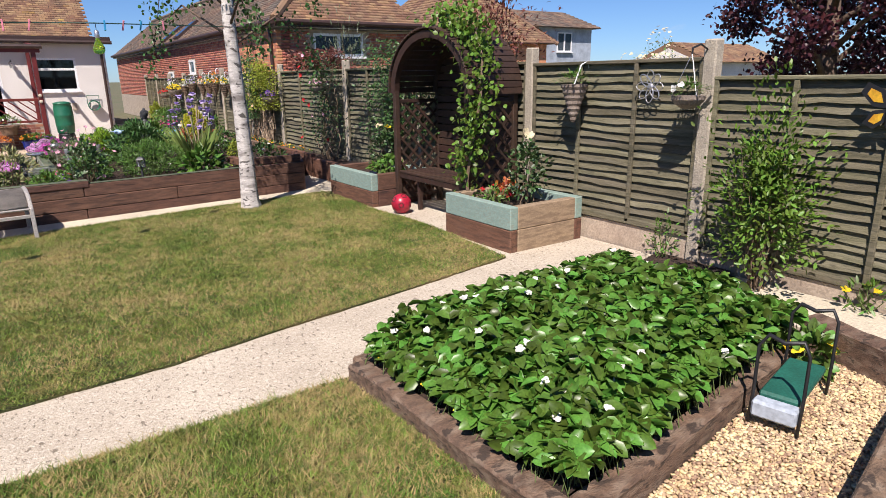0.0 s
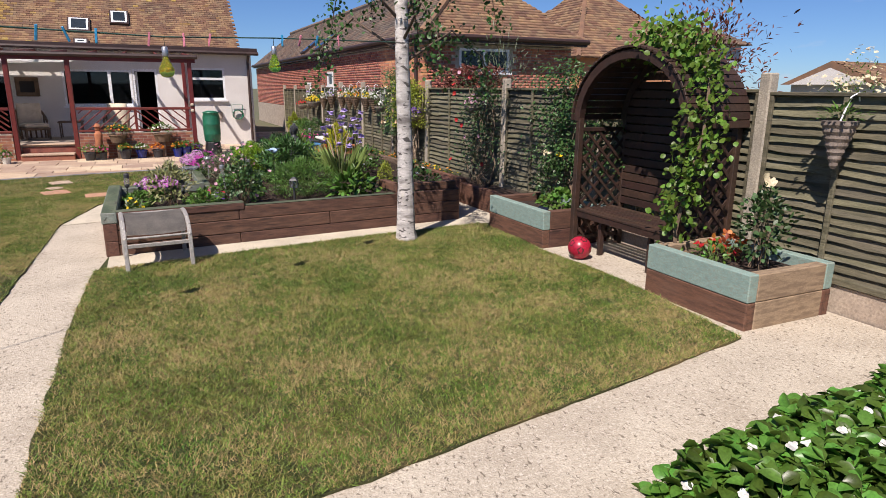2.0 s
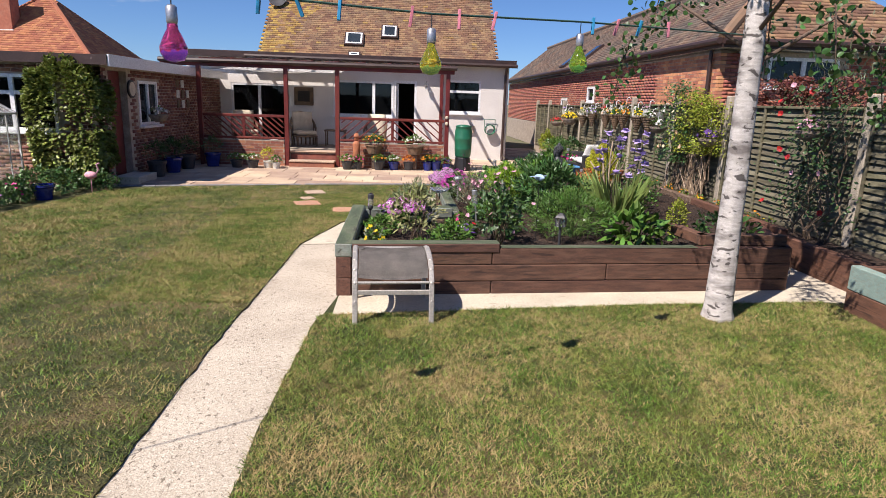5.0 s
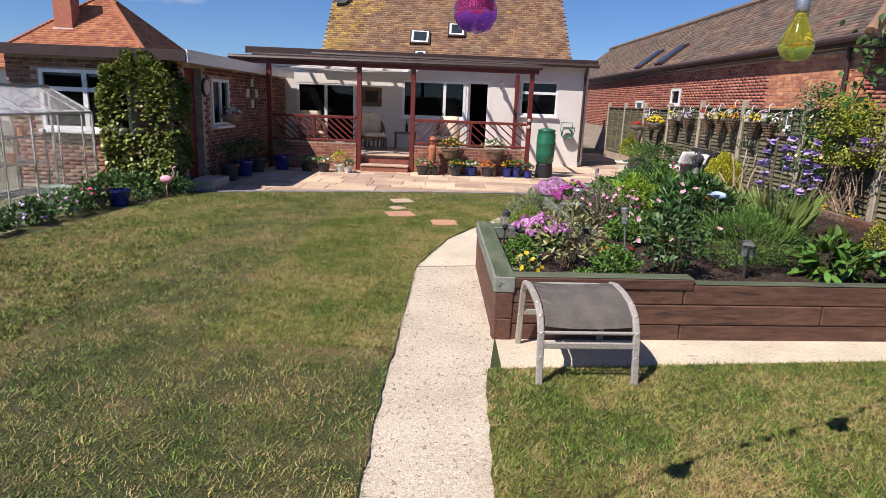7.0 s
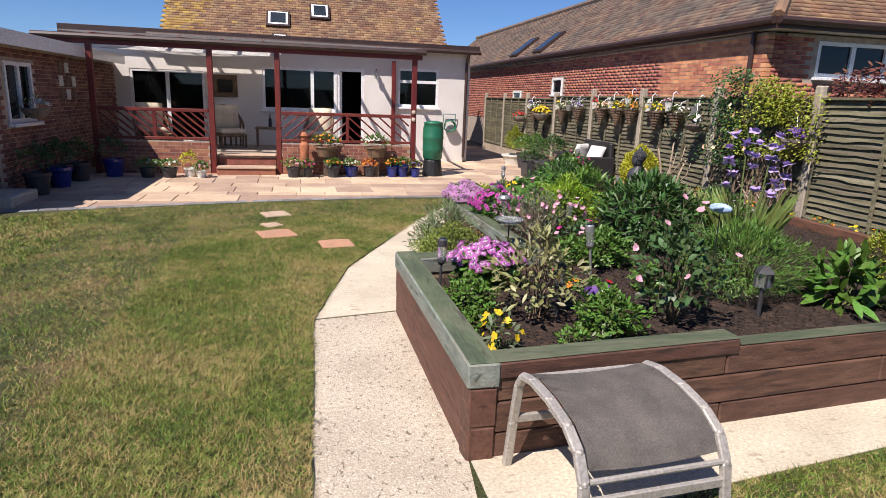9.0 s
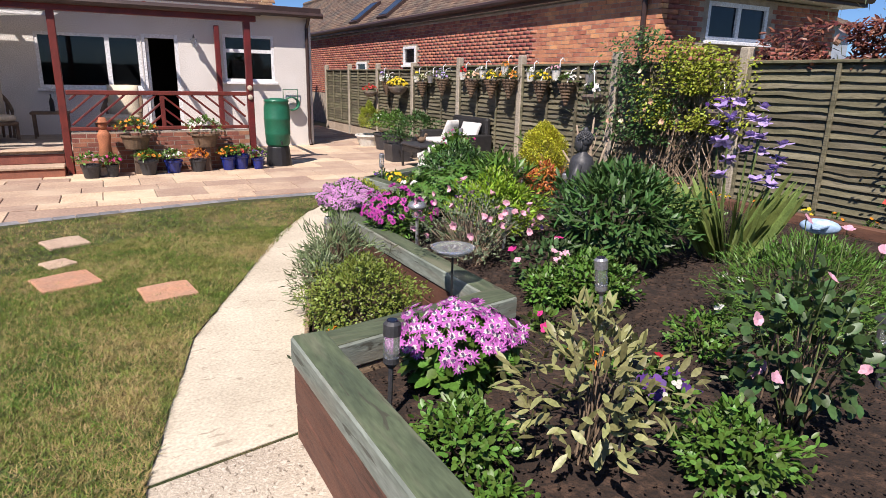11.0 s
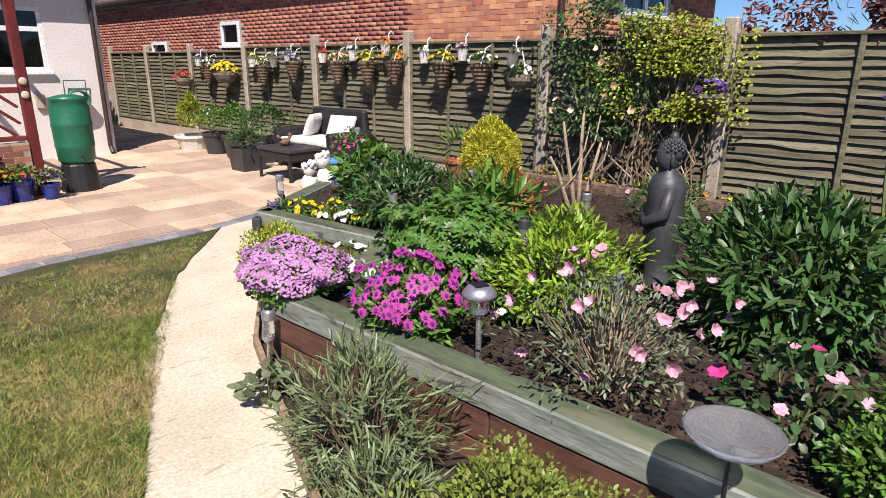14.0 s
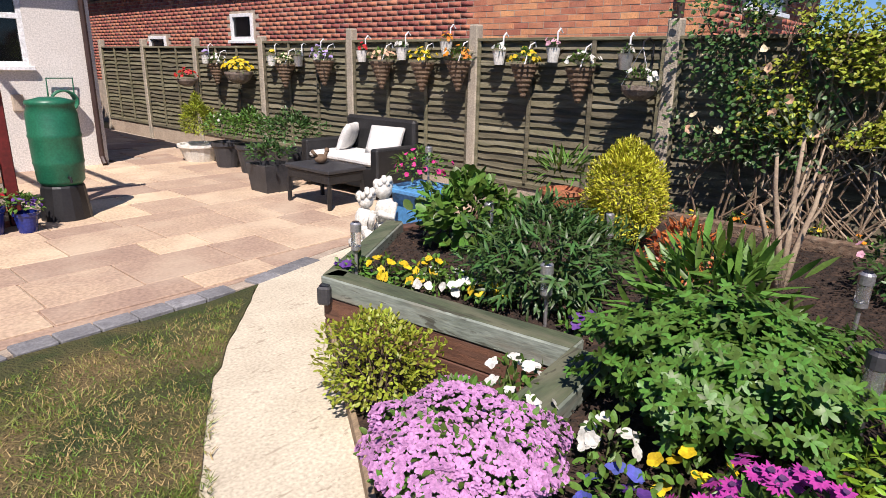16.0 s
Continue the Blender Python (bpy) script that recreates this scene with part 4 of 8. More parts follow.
def clipped_tiles(name, parent, o, u, v, width, length, tw, tl, inside, material):
    o, u, v = Vector(o), Vector(u).normalized(), Vector(v).normalized()
    nrm = u.cross(v)
    if nrm.z < 0:
        nrm = -nrm
    vs, fs = [], []
    for j in range(int(length / tl)):
        for i in range(int(width / tw)):
            s, t = (i + (0.5 if j % 2 else 0)) * tw, j * tl
            if not inside(s + tw / 2, t):
                continue
            lift = 0.012 + 0.006 * random.random()
            p = o + u * s + v * t
            k = len(vs)
            vs += [p + nrm * (lift + 0.014), p + u * (tw - 0.008) + nrm * (lift + 0.014), p + u * (tw - 0.008) + v * (tl * 1.2) + nrm * 0.006, p + v * (tl * 1.2) + nrm * 0.006, p - nrm * 0.002, p + u * (tw - 0.008) - nrm * 0.002]
            fs += [(k, k + 1, k + 2, k + 3), (k + 4, k + 5, k + 1, k)]
    tagged(link(name, rawmesh(name, vs, fs), material, parent), kind="stuff")


Ls = slx.length
clipped_tiles("roof_tile", nb, (OX, OY, EZ + 0.12), (0, 1, 0), slx, 36 - OY, Ls, 0.17, 0.105, lambda s, t: s > (APX - OX) * t / Ls, M["greyroof"])
sly = Vector((0, HIPY - OY, APZ - EZ - 0.12))
Lh = sly.length
clipped_tiles("roof_tile", nb, (OX, OY, EZ + 0.12), (1, 0, 0), sly, 9.2 - OX, Lh, 0.17, 0.105, lambda s, t: (APX - OX) * t / Lh < s < (9.2 - OX) - (9.2 - APX) * t / Lh, M["roof"])
part("hip_ridge", tube([(OX, OY, EZ + 0.15), (APX, HIPY, APZ + 0.04)], 0.09, 8), M["roof"], nb)
part("ridge", tube([(APX, HIPY, APZ + 0.04), (APX, 36, APZ + 0.04)], 0.09, 8), M["greyroof"], nb)
for yy in (22.6, 24.6):
    c = Vector((OX, yy, EZ + 0.12)) + slx * 0.22
    vel = part("roof_window", on_slope(c, (0, 1, 0), slx, 0.62, 0.9, 0.08, 0.05), M["soffit"], nb)
    part("pane", on_slope(c, (0, 1, 0), slx, 0.5, 0.76, 0.02, 0.09), M["solar_glass"], vel)

# ---- side extension of red brick, its shade partly in the brick colour ----
LX = -5.15
ext = thing("side_extension", "red brick side extension with a flat felt roof, shade put into its brick colour", "extension")
core = bmesh.new()
for ya, yb, za, zb in ((13.9, 14.15, -0.05, 2.0), (14.15, 14.85, 1.92, 2.0), (14.85, 15.3, -0.05, 2.0), (15.3, 16.2, -0.05, 0.95), (15.3, 16.2, 1.78, 2.0), (16.2, 20.6, -0.05, 2.0)):
    box(LX - 0.25, ya, za, LX - 0.0005, yb, zb, 0, core)
part("wall", core, M["mortar"], ext)
core = bmesh.new()
for xa, xb, za, zb in ((-7.8, -7.3, -0.05, 2.0), (-7.3, -5.9, -0.05, 0.88), (-7.3, -5.9, 1.80, 2.0), (-5.9, LX - 0.05, -0.05, 2.0)):
    box(xa, 13.9005, za, xb, 14.15, zb, 0, core)
part("wall", core, M["mortar"], ext)
part("roof", box(-8.0, 13.65, 2.005, LX + 0.25, 20.4, 2.12, 0.01), M["felt"], ext)
part("fascia", box(LX + 0.252, 13.62, 1.96, LX + 0.28, 20.4, 2.15), M["white"], ext)
part("fascia", box(-8.0, 13.60, 1.98, LX + 0.25, 13.648, 2.14), M["soffit"], ext)
part("door", box(LX - 0.18, 14.16, 0.0, LX - 0.12, 14.84, 1.915, 0.004), M["maroon"], ext, "dark wooden back door")
window(ext, 15.3, 16.2, 0.95, 1.78, LX + 0.0, facing="x", bars=(15.75,), depth=0.06)
window(ext, -7.3, -5.9, 0.88, 1.80, 13.9, bars=(-6.6,), hbars=((-7.25, -5.95, 1.50),), depth=0.06)
# near-black slab added to read as an unlit room
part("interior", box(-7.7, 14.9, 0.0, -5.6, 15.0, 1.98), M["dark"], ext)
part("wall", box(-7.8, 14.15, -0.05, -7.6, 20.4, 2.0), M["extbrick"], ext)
part("step", box(LX - 0.02, 14.1, -0.02, LX + 0.4, 14.9, 0.12, 0.01), M["smoothpath"], ext)

# ---- plant materials ----
G = {
    "mid": leafmat("mid_green_leaf", (0.11, 0.22, 0.035)), "dark": leafmat("dark_green_leaf", (0.065, 0.14, 0.035)),
    "bright": leafmat("bright_green_leaf", (0.28, 0.43, 0.035), trans=0.3), "lime": leafmat("lime_yellow_leaf", (0.36, 0.41, 0.045), trans=0.3),
    "gold": leafmat("golden_needle", (0.60, 0.58, 0.05), trans=0.25), "grey": leafmat("grey_green_leaf", (0.16, 0.20, 0.11)),
    "straw": leafmat("strawberry_leaf", (0.105, 0.215, 0.032), rough=0.36, vary=0.6), "iris": leafmat("iris_blade", (0.26, 0.35, 0.10)),
    "varieg": leafmat("variegated_leaf", (0.30, 0.30, 0.12)), "bronze": leafmat("bronze_leaf", (0.20, 0.065, 0.045)), "hebe": leafmat("hebe_leaf", (0.22, 0.28, 0.05)),
    "maroon": leafmat("maroon_leaf", (0.07, 0.018, 0.025)), "vine": leafmat("vine_leaf", (0.16, 0.28, 0.04), trans=0.35),
    "geranium": leafmat("geranium_leaf", (0.10, 0.215, 0.035)), "orange": leafmat("orange_leaf", (0.50, 0.14, 0.04)), "lav": leafmat("lavender_leaf", (0.20, 0.26, 0.12)), "ivy": leafmat("ivy_leaf", (0.19, 0.23, 0.045)), "rose": leafmat("rose_leaf", (0.065, 0.125, 0.04)),
}
F = {k: leafmat(k + "_petal", c, rough=0.6, vary=0.18, trans=0.2) for k, c in {
    "mauve": (0.62, 0.30, 0.58), "cerise": (0.60, 0.16, 0.55), "magenta": (0.55, 0.06, 0.38), "purple": (0.48, 0.36, 0.70), "lilac": (0.56, 0.44, 0.78), "violet": (0.14, 0.05, 0.30), "pink": (0.80, 0.43, 0.53),
    "hot": (0.75, 0.05, 0.28), "white": (0.80, 0.80, 0.74), "yellow": (0.80, 0.58, 0.02), "orange": (0.80, 0.28, 0.02), "red": (0.60, 0.02, 0.02), "cream": (0.82, 0.72, 0.48), "peach": (0.80, 0.50, 0.32), "blue": (0.12, 0.14, 0.55)}.items()}
M["stem"] = mat("green_stem", (0.13, 0.18, 0.05), rough=0.7, scale=20, fine=90, bump=0.1)
M["wood_stem"] = mat("woody_stem", (0.20, 0.14, 0.09), rough=0.9, scale=20, fine=90, bump=0.4)
M["eye"] = mat("flower_eye", (0.10, 0.03, 0.12), rough=0.8, scale=30, fine=90, bump=0)
M["steel"] = mat("brushed_steel", (0.55, 0.55, 0.56), (0.45, 0.45, 0.46), rough=0.36, metal=0.75, scale=8, fine=120, bump=0.05)
M["lens"] = glassmat("ribbed_clear_plastic", (0.85, 0.87, 0.88), 0.25)
M["clear"] = glassmat("clear_glass", (0.93, 0.95, 0.95), 0.01)
M["solar"] = mat("solar_cell", (0.015, 0.017, 0.03), rough=0.15, scale=20, fine=90, bump=0)
M["wicker"] = mat("brown_wicker", (0.20, 0.13, 0.08), (0.12, 0.08, 0.05), rough=0.8, scale=12, fine=60, bump=0.6)
M["greywicker"] = mat("weathered_wicker", (0.27, 0.22, 0.18), (0.18, 0.14, 0.11), rough=0.85, scale=12, fine=60, bump=0.6)
M["blackwicker"] = mat("black_wicker", (0.022, 0.021, 0.022), (0.012, 0.012, 0.013), rough=0.55, scale=14, fine=90, bump=0.6)
M["terracotta"] = mat("terracotta", (0.46, 0.17, 0.08), rough=0.85, scale=8, fine=70, bump=0.2)
M["stonewhite"] = mat("white_cast_stone", (0.74, 0.73, 0.68), (0.60, 0.59, 0.54), rough=0.85, scale=9, fine=60, bump=0.3)
M["statue"] = mat("charcoal_resin", (0.035, 0.037, 0.042), (0.055, 0.057, 0.062), rough=0.5, scale=7, fine=60, bump=0.15)
M["bluepaint"] = mat("sky_blue_paint", (0.10, 0.32, 0.62), (0.09, 0.28, 0.55), rough=0.5, scale=5, fine=40, bump=0.15)
M["palebird"] = mat("pale_blue_enamel", (0.40, 0.55, 0.72), (0.33, 0.47, 0.65), rough=0.4, scale=9, fine=60, bump=0.05)
M["blueglaze"] = mat("cobalt_glaze", (0.02, 0.035, 0.22), rough=0.15, scale=7, fine=60, bump=0.05)
M["greyplastic"] = mat("charcoal_plastic", (0.05, 0.05, 0.055), rough=0.5, scale=8, fine=70, bump=0.2)
M["butt"] = mat("green_plastic", (0.015, 0.14, 0.075), (0.012, 0.12, 0.065), rough=0.4, scale=5, fine=60, bump=0.05)
M["cushion"] = mat("white_cushion", (0.80, 0.79, 0.76), rough=0.95, scale=5, fine=120, bump=0.15)
M["cream"] = mat("cream_cushion", (0.66, 0.58, 0.44), rough=0.95, scale=5, fine=120, bump=0.15)
M["silver"] = mat("champagne_aluminium", (0.50, 0.47, 0.42), (0.44, 0.41, 0.37), rough=0.45, metal=0.35, scale=6, fine=80, bump=0.08)
M["mesh"] = mat("grey_sling_fabric", (0.27, 0.245, 0.22), (0.19, 0.175, 0.16), rough=0.8, scale=9, fine=160, bump=0.6, dist=0.004)
M["redball"] = mat("red_ball", (0.50, 0.02, 0.05), rough=0.35, scale=7, fine=60, bump=0.05)
M["greenpad"] = mat("green_foam_pad", (0.012, 0.12, 0.085), rough=0.6, scale=7, fine=90, bump=0.15)
M["cord"] = mat("green_cord", (0.05, 0.12, 0.09), rough=0.7, scale=9, fine=60, bump=0.1)
M["pinkglass"] = glassmat("pink_bulb_glass", (0.85, 0.12, 0.50), 0.06)
M["yellowglass"] = glassmat("yellow_bulb_glass", (0.85, 0.80, 0.10), 0.06)
M["limeglass"] = glassmat("lime_bulb_glass", (0.55, 0.85, 0.10), 0.06)
M["peg"] = mat("blue_peg", (0.03, 0.30, 0.55), rough=0.4, scale=9, fine=60, bump=0.05)
M["pegpink"] = mat("pink_peg", (0.75, 0.25, 0.32), rough=0.4, scale=9, fine=60, bump=0.05)
M["greyhouse"] = mat("pale_cladding", (0.42, 0.48, 0.55), rough=0.8, scale=3, fine=40, bump=0.1)


def flower_mesh(name, ctr, nrm, petals, length, width, cup=0.25):
    ctr, nrm = np.asarray(ctr, float), np.asarray(nrm, float)
    nrm = nrm / (np.linalg.norm(nrm, axis=1, keepdims=True) + 1e-9)
    ref = np.where(np.abs(nrm[:, 2:3]) > 0.9, np.array([[1.0, 0, 0]]), np.array([[0, 0, 1.0]]))
    u = np.cross(nrm, ref)
    u /= np.linalg.norm(u, axis=1, keepdims=True)
    v = np.cross(nrm, u)
    a = (np.arange(petals) * 2 * np.pi / petals)[None, :, None] + rng.uniform(0, 6, (len(ctr), 1, 1))
    d = u[:, None] * np.cos(a) + v[:, None] * np.sin(a) + nrm[:, None] * cup
    k = len(ctr) * petals
    return leaf_mesh(name, np.repeat(ctr, petals, 0), d.reshape(k, 3), np.repeat(nrm, petals, 0), length, width, fold=0.05, bend=0.1)


def stems_mesh(bases, tips, r):
    """Thin three-sided stalks from bases to tips."""
    b, t = np.asarray(bases, float), np.asarray(tips, float)
    k = len(b)
    off = np.array([[1, 0, 0], [-0.5, 0.87, 0], [-0.5, -0.87, 0]]) * r
    v = np.concatenate([b[:, None] + off[None], t[:, None] + off[None] * 0.6], 1).reshape(-1, 3)
    f = np.array([[0, 1, 4, 3], [1, 2, 5, 4], [2, 0, 3, 5]])
    return rawmesh("stem", v, (np.arange(k)[:, None, None] * 6 + f[None]).reshape(-1, 4))


def shrub(name, label, at, rx, ry, h, n, L, W, leaf, flowers=(), category="plant", stems=8, droop=0.1, lumps=0.25, inner=0.5, up=0.6, stemmat="stem", lift=0.5, group=""):
    """A leafy plant: stalks, an uneven crown of single leaves, blossoms on its outside. flowers: (material, count, petals, length, width)."""
    t = thing(name, label, category, Matrix.Translation(at), group)
    rz = h * 0.52
    p, d = clump(n, rx, ry, rz, zmin=-0.75, inner=inner, lumps=lumps)
    p[:, 2] += h * lift
    p[:, 2] = np.maximum(p[:, 2], 0.015)
    g = d * 0.8 + rng.normal(size=(n, 3)) * 0.55 + np.array([0, 0, 0.25])
    link("foliage", leaf_mesh("foliage", p, g, np.tile([0, 0, 1.0], (n, 1)) * up + d * 0.6, L, W, 0.18, droop), G[leaf], t)
    if stems:
        tip, _ = clump(stems, rx * 0.75, ry * 0.75, rz * 0.8, zmin=0.0)
        tip[:, 2] += h * lift
        base = np.column_stack([rng.normal(size=(stems, 2)) * 0.03, np.full(stems, -0.02)])
        link("stem", stems_mesh(base, tip, 0.006), M[stemmat], t)
    for fm, cnt, petals, fl, fw in flowers:
        c, fd = clump(cnt, rx * 1.04, ry * 1.04, rz * 1.08, zmin=-0.15, inner=0.95, lumps=lumps)
        c[:, 2] += h * lift
        nn = fd * 0.7 + np.array([-0.15, -0.2, 0.6]) + rng.normal(size=(cnt, 3)) * 0.25
        link("blossom", flower_mesh("blossom", c, nn, petals, fl, fw), F[fm], t)
    return t


def stalk_flowers(t, tips, fm, petals, fl, fw, base=(0, 0, 0), r=0.004, stem=True, cup=0.5):
    tips = np.asarray(tips, float)
    if stem:
        b = np.tile(np.array(base, float), (len(tips), 1)) + np.column_stack([rng.normal(size=(len(tips), 2)) * 0.03, np.zeros(len(tips))])
        link("stem", stems_mesh(b, tips, r), M["stem"], t)
    nn = np.tile([-0.3, -0.5, 0.6], (len(tips), 1)) + rng.normal(size=(len(tips), 3)) * 0.3
    link("blossom", flower_mesh("blossom", tips, nn, petals, fl, fw, cup), F[fm], t)


# ---- strawberry plants ----
def inside(poly, x, y):
    r = np.zeros(len(x), bool)
    for (x0, y0), (x1, y1) in zip(poly, poly[1:] + poly[:1]):
        c = ((y0 > y) != (y1 > y)) & (x < (x1 - x0) * (y - y0) / (y1 - y0 + 1e-12) + x0)
        r ^= c
    return r


n = 3600
SBED = [(1.40, 2.62), (1.43, 1.18), (3.52, 1.44), (3.66, 2.88)]
px, py = rng.uniform(1.3, 3.65, n * 2), rng.uniform(1.15, 2.9, n * 2)
ok = inside(SBED, px, py)
px, py = px[ok][:n], py[ok][:n]
n = len(px)
edge = np.minimum.reduce([px - 1.42, 3.62 - px, py - 1.2, 2.85 - py])
hz = 0.13 + 0.15 * np.clip(edge / 0.3, 0, 1) * rng.uniform(0.35, 1.2, n) + 0.03 * np.sin(px * 7) * np.cos(py * 8)
ctr = np.column_stack([px, py, hz + 0.05])
sb_pl = thing("strawberry_plants", "dense glossy strawberry plants with small white flowers", "strawberry plants", kind="stuff")
az = rng.uniform(0, 2 * np.pi, n)
tilt = np.column_stack([np.cos(az), np.sin(az), np.zeros(n)])
pos, dd, uu = [], [], []
for k, da in enumerate((-1.25, 0, 1.25)):
    d = np.column_stack([np.cos(az + da), np.sin(az + da), np.full(n, 0.12 if k == 1 else 0.2)]) + rng.normal(size=(n, 3)) * 0.26
    pos.append(ctr), dd.append(d), uu.append(np.array([0, 0, 1.0]) - tilt * 0.35 + rng.normal(size=(n, 3)) * 0.55)
link("foliage", leaf_mesh("foliage", np.concatenate(pos), np.concatenate(dd), np.concatenate(uu), 0.074, 0.052, 0.50, 0.32), G["straw"], sb_pl)
link("stem", stems_mesh(np.column_stack([px - tilt[:, 0] * .05, py - tilt[:, 1] * .05, np.full(n, 0.08)]), ctr, 0.003), M["stem"], sb_pl)
pick = rng.choice(n, 42, False)
link("blossom", flower_mesh("blossom", ctr[pick] + [0, 0, 0.04], np.tile([-0.3, -0.3, 1.0], (42, 1)), 5, 0.022, 0.022), F["white"], sb_pl)
link("blossom", flower_mesh("blossom", np.column_stack([rng.uniform(1.4, 1.62, 60), rng.uniform(1.6, 2.5, 60), np.full(60, 0.17)]), np.tile([-0.3, -0.3, 1.0], (60, 1)), 4, 0.016, 0.014), F["yellow"], sb_pl)

# ---- loose gravel ----
ico = bmesh.new()
bmesh.ops.create_icosphere(ico, subdivisions=1, radius=1.0)
iv = np.array([v.co[:] for v in ico.verts])
iff = np.array([[v.index for v in f.verts] for f in ico.faces])
ico.free()


def pebbles(name, label, poly, n, size, z, material):
    xs = [p[0] for p in poly]
    ys = [p[1] for p in poly]
    x, y = rng.uniform(min(xs), max(xs), n), rng.uniform(min(ys), max(ys), n)
    k = inside(poly, x, y)
    x, y = x[k], y[k]
    m = len(x)
    s = rng.uniform(0.5, 1.3, (m, 1, 3)) * size * np.array([1.0, 0.8, 0.55])
    a = rng.uniform(0, 6.28, m)
    ca, sa = np.cos(a)[:, None], np.sin(a)[:, None]
    v = iv[None] * s * rng.uniform(0.8, 1.2, (m, len(iv), 1))
    vx, vy = v[..., 0] * ca - v[..., 1] * sa, v[..., 0] * sa + v[..., 1] * ca
    w = np.stack([vx + x[:, None], vy + y[:, None], v[..., 2] + z + rng.uniform(0, 0.012, (m, 1))], -1)
    ob = link(name, rawmesh(name, w.reshape(-1, 3), (np.arange(m)[:, None, None] * len(iv) + iff[None]).reshape(-1, 3)), material)
    return tagged(ob, label, "gravel", kind="stuff")


pebbles("gravel", "loose cream and honey-coloured gravel", [(1.6, 0.35), (3.4, 0.6), (3.56, 1.38), (1.44, 1.06)], 20000, 0.0115, 0.006, M["gravel"])

# ---- grass blades ----


def blades(name, poly, n, h, w=0.003):
    """Tufts of six leaning blades each, spread over a plan polygon."""
    xs, ys = [p[0] for p in poly], [p[1] for p in poly]
    k = n // 6
    cx, cy = rng.uniform(min(xs), max(xs), k), rng.uniform(max(min(ys), 0.6), max(ys), k)
    tall = np.repeat(rng.uniform(0.55, 1.35, k), 6)
    bent = np.repeat(rng.normal(size=(k, 2)) * 0.55, 6, 0)
    x, y = np.repeat(cx, 6) + rng.normal(size=k * 6) * 0.022, np.repeat(cy, 6) + rng.normal(size=k * 6) * 0.022
    keep = inside(poly, x, y)
    x, y, tall, bent = x[keep], y[keep], tall[keep], bent[keep]
    m = len(x)
    a = rng.uniform(0, 6.28, m)
    lean = bent + rng.normal(size=(m, 2)) * 0.75
    hh = h * rng.uniform(0.5, 1.2, m) * tall
    b0 = np.column_stack([x - np.cos(a) * w, y - np.sin(a) * w, np.full(m, 0.01)])
    b1 = np.column_stack([x + np.cos(a) * w, y + np.sin(a) * w, np.full(m, 0.01)])
    tp = np.column_stack([x + lean[:, 0] * hh, y + lean[:, 1] * hh, 0.01 + hh])
    ob = link(name, rawmesh(name, np.stack([b0, b1, tp], 1).reshape(-1, 3), np.arange(m * 3).reshape(-1, 3)), M["blade"])
    tagged(ob, "short mown grass blades, green with dry straw patches", "grass", kind="stuff")


blades("grass", LAWN_A, 420000, 0.023)
LAWN_NEAR = [(-3.6, 4.0), (-1.27, 4.0), (-1.29, 6.9), (-1.25, 8.36), (-1.22, 9.65), (-0.90, 10.95), (-0.36, 12.1), (0.65, 14.0), (1.3, 14.8), (-1.6, 14.4), (-3.6, 13.9)]
blades("grass", LAWN_NEAR, 330000, 0.023)
blades("grass", [(-2.5, 7.6), (-1.27, 7.6), (-1.25, 8.36), (-1.22, 9.65), (-0.90, 10.95), (-0.36, 12.1), (0.25, 13.4), (-1.2, 13.4), (-2.5, 12.0)], 420000, 0.022, 0.0024)
blades("grass", [(-5.35, 0.0), (-1.27, 0.0), (-1.27, 4.0), (-3.6, 4.0), (-3.6, 13.9), (-4.9, 13.2), (-5.1, 11.8), (-5.3, 10.0)], 420000, 0.026, 0.0045)
blades("grass", LAWN_C, 110000, 0.032)

pebbles("soil_crumbs", "crumbs and clods of dark soil", SOIL, 30000, 0.0065, 0.287, M["soil"])

# ---- arbour ----
AX0, AX1, AY0, AY1 = 3.86, 4.46, 4.96, 6.36
arb = thing("garden_arbour", "dark brown arched timber arbour with a slatted seat", "arbour")
for x in (AX0, AX1):
    for y in (AY0, AY1):
        part("post", beam((x, y, 0), (x, y, 1.36), 0.06, 0.06, 0.004), M["arbour"], arb)
mid, rad = (AY0 + AY1) / 2, (AY1 - AY0) / 2
for x in (AX0, AX1):
    arc = [(x, mid - (rad + 0.02) * math.cos(a), 1.34 + 0.62 * math.sin(a)) for a in [math.pi * i / 16 for i in range(17)]]
    part("arch", tube(arc, 0.052, 4), M["arbour"], arb)
for i in range(32):
    a = math.pi * (i + 0.5) / 32
    y, z = mid - (rad + 0.075) * math.cos(a), 1.34 + 0.68 * math.sin(a)
    part("roof_slat", beam((AX0 - 0.06, y, z), (AX1 + 0.04, y, z), 0.060, 0.02, 0.002, up=(0, math.cos(a), -math.sin(a))), M["arbour"], arb)
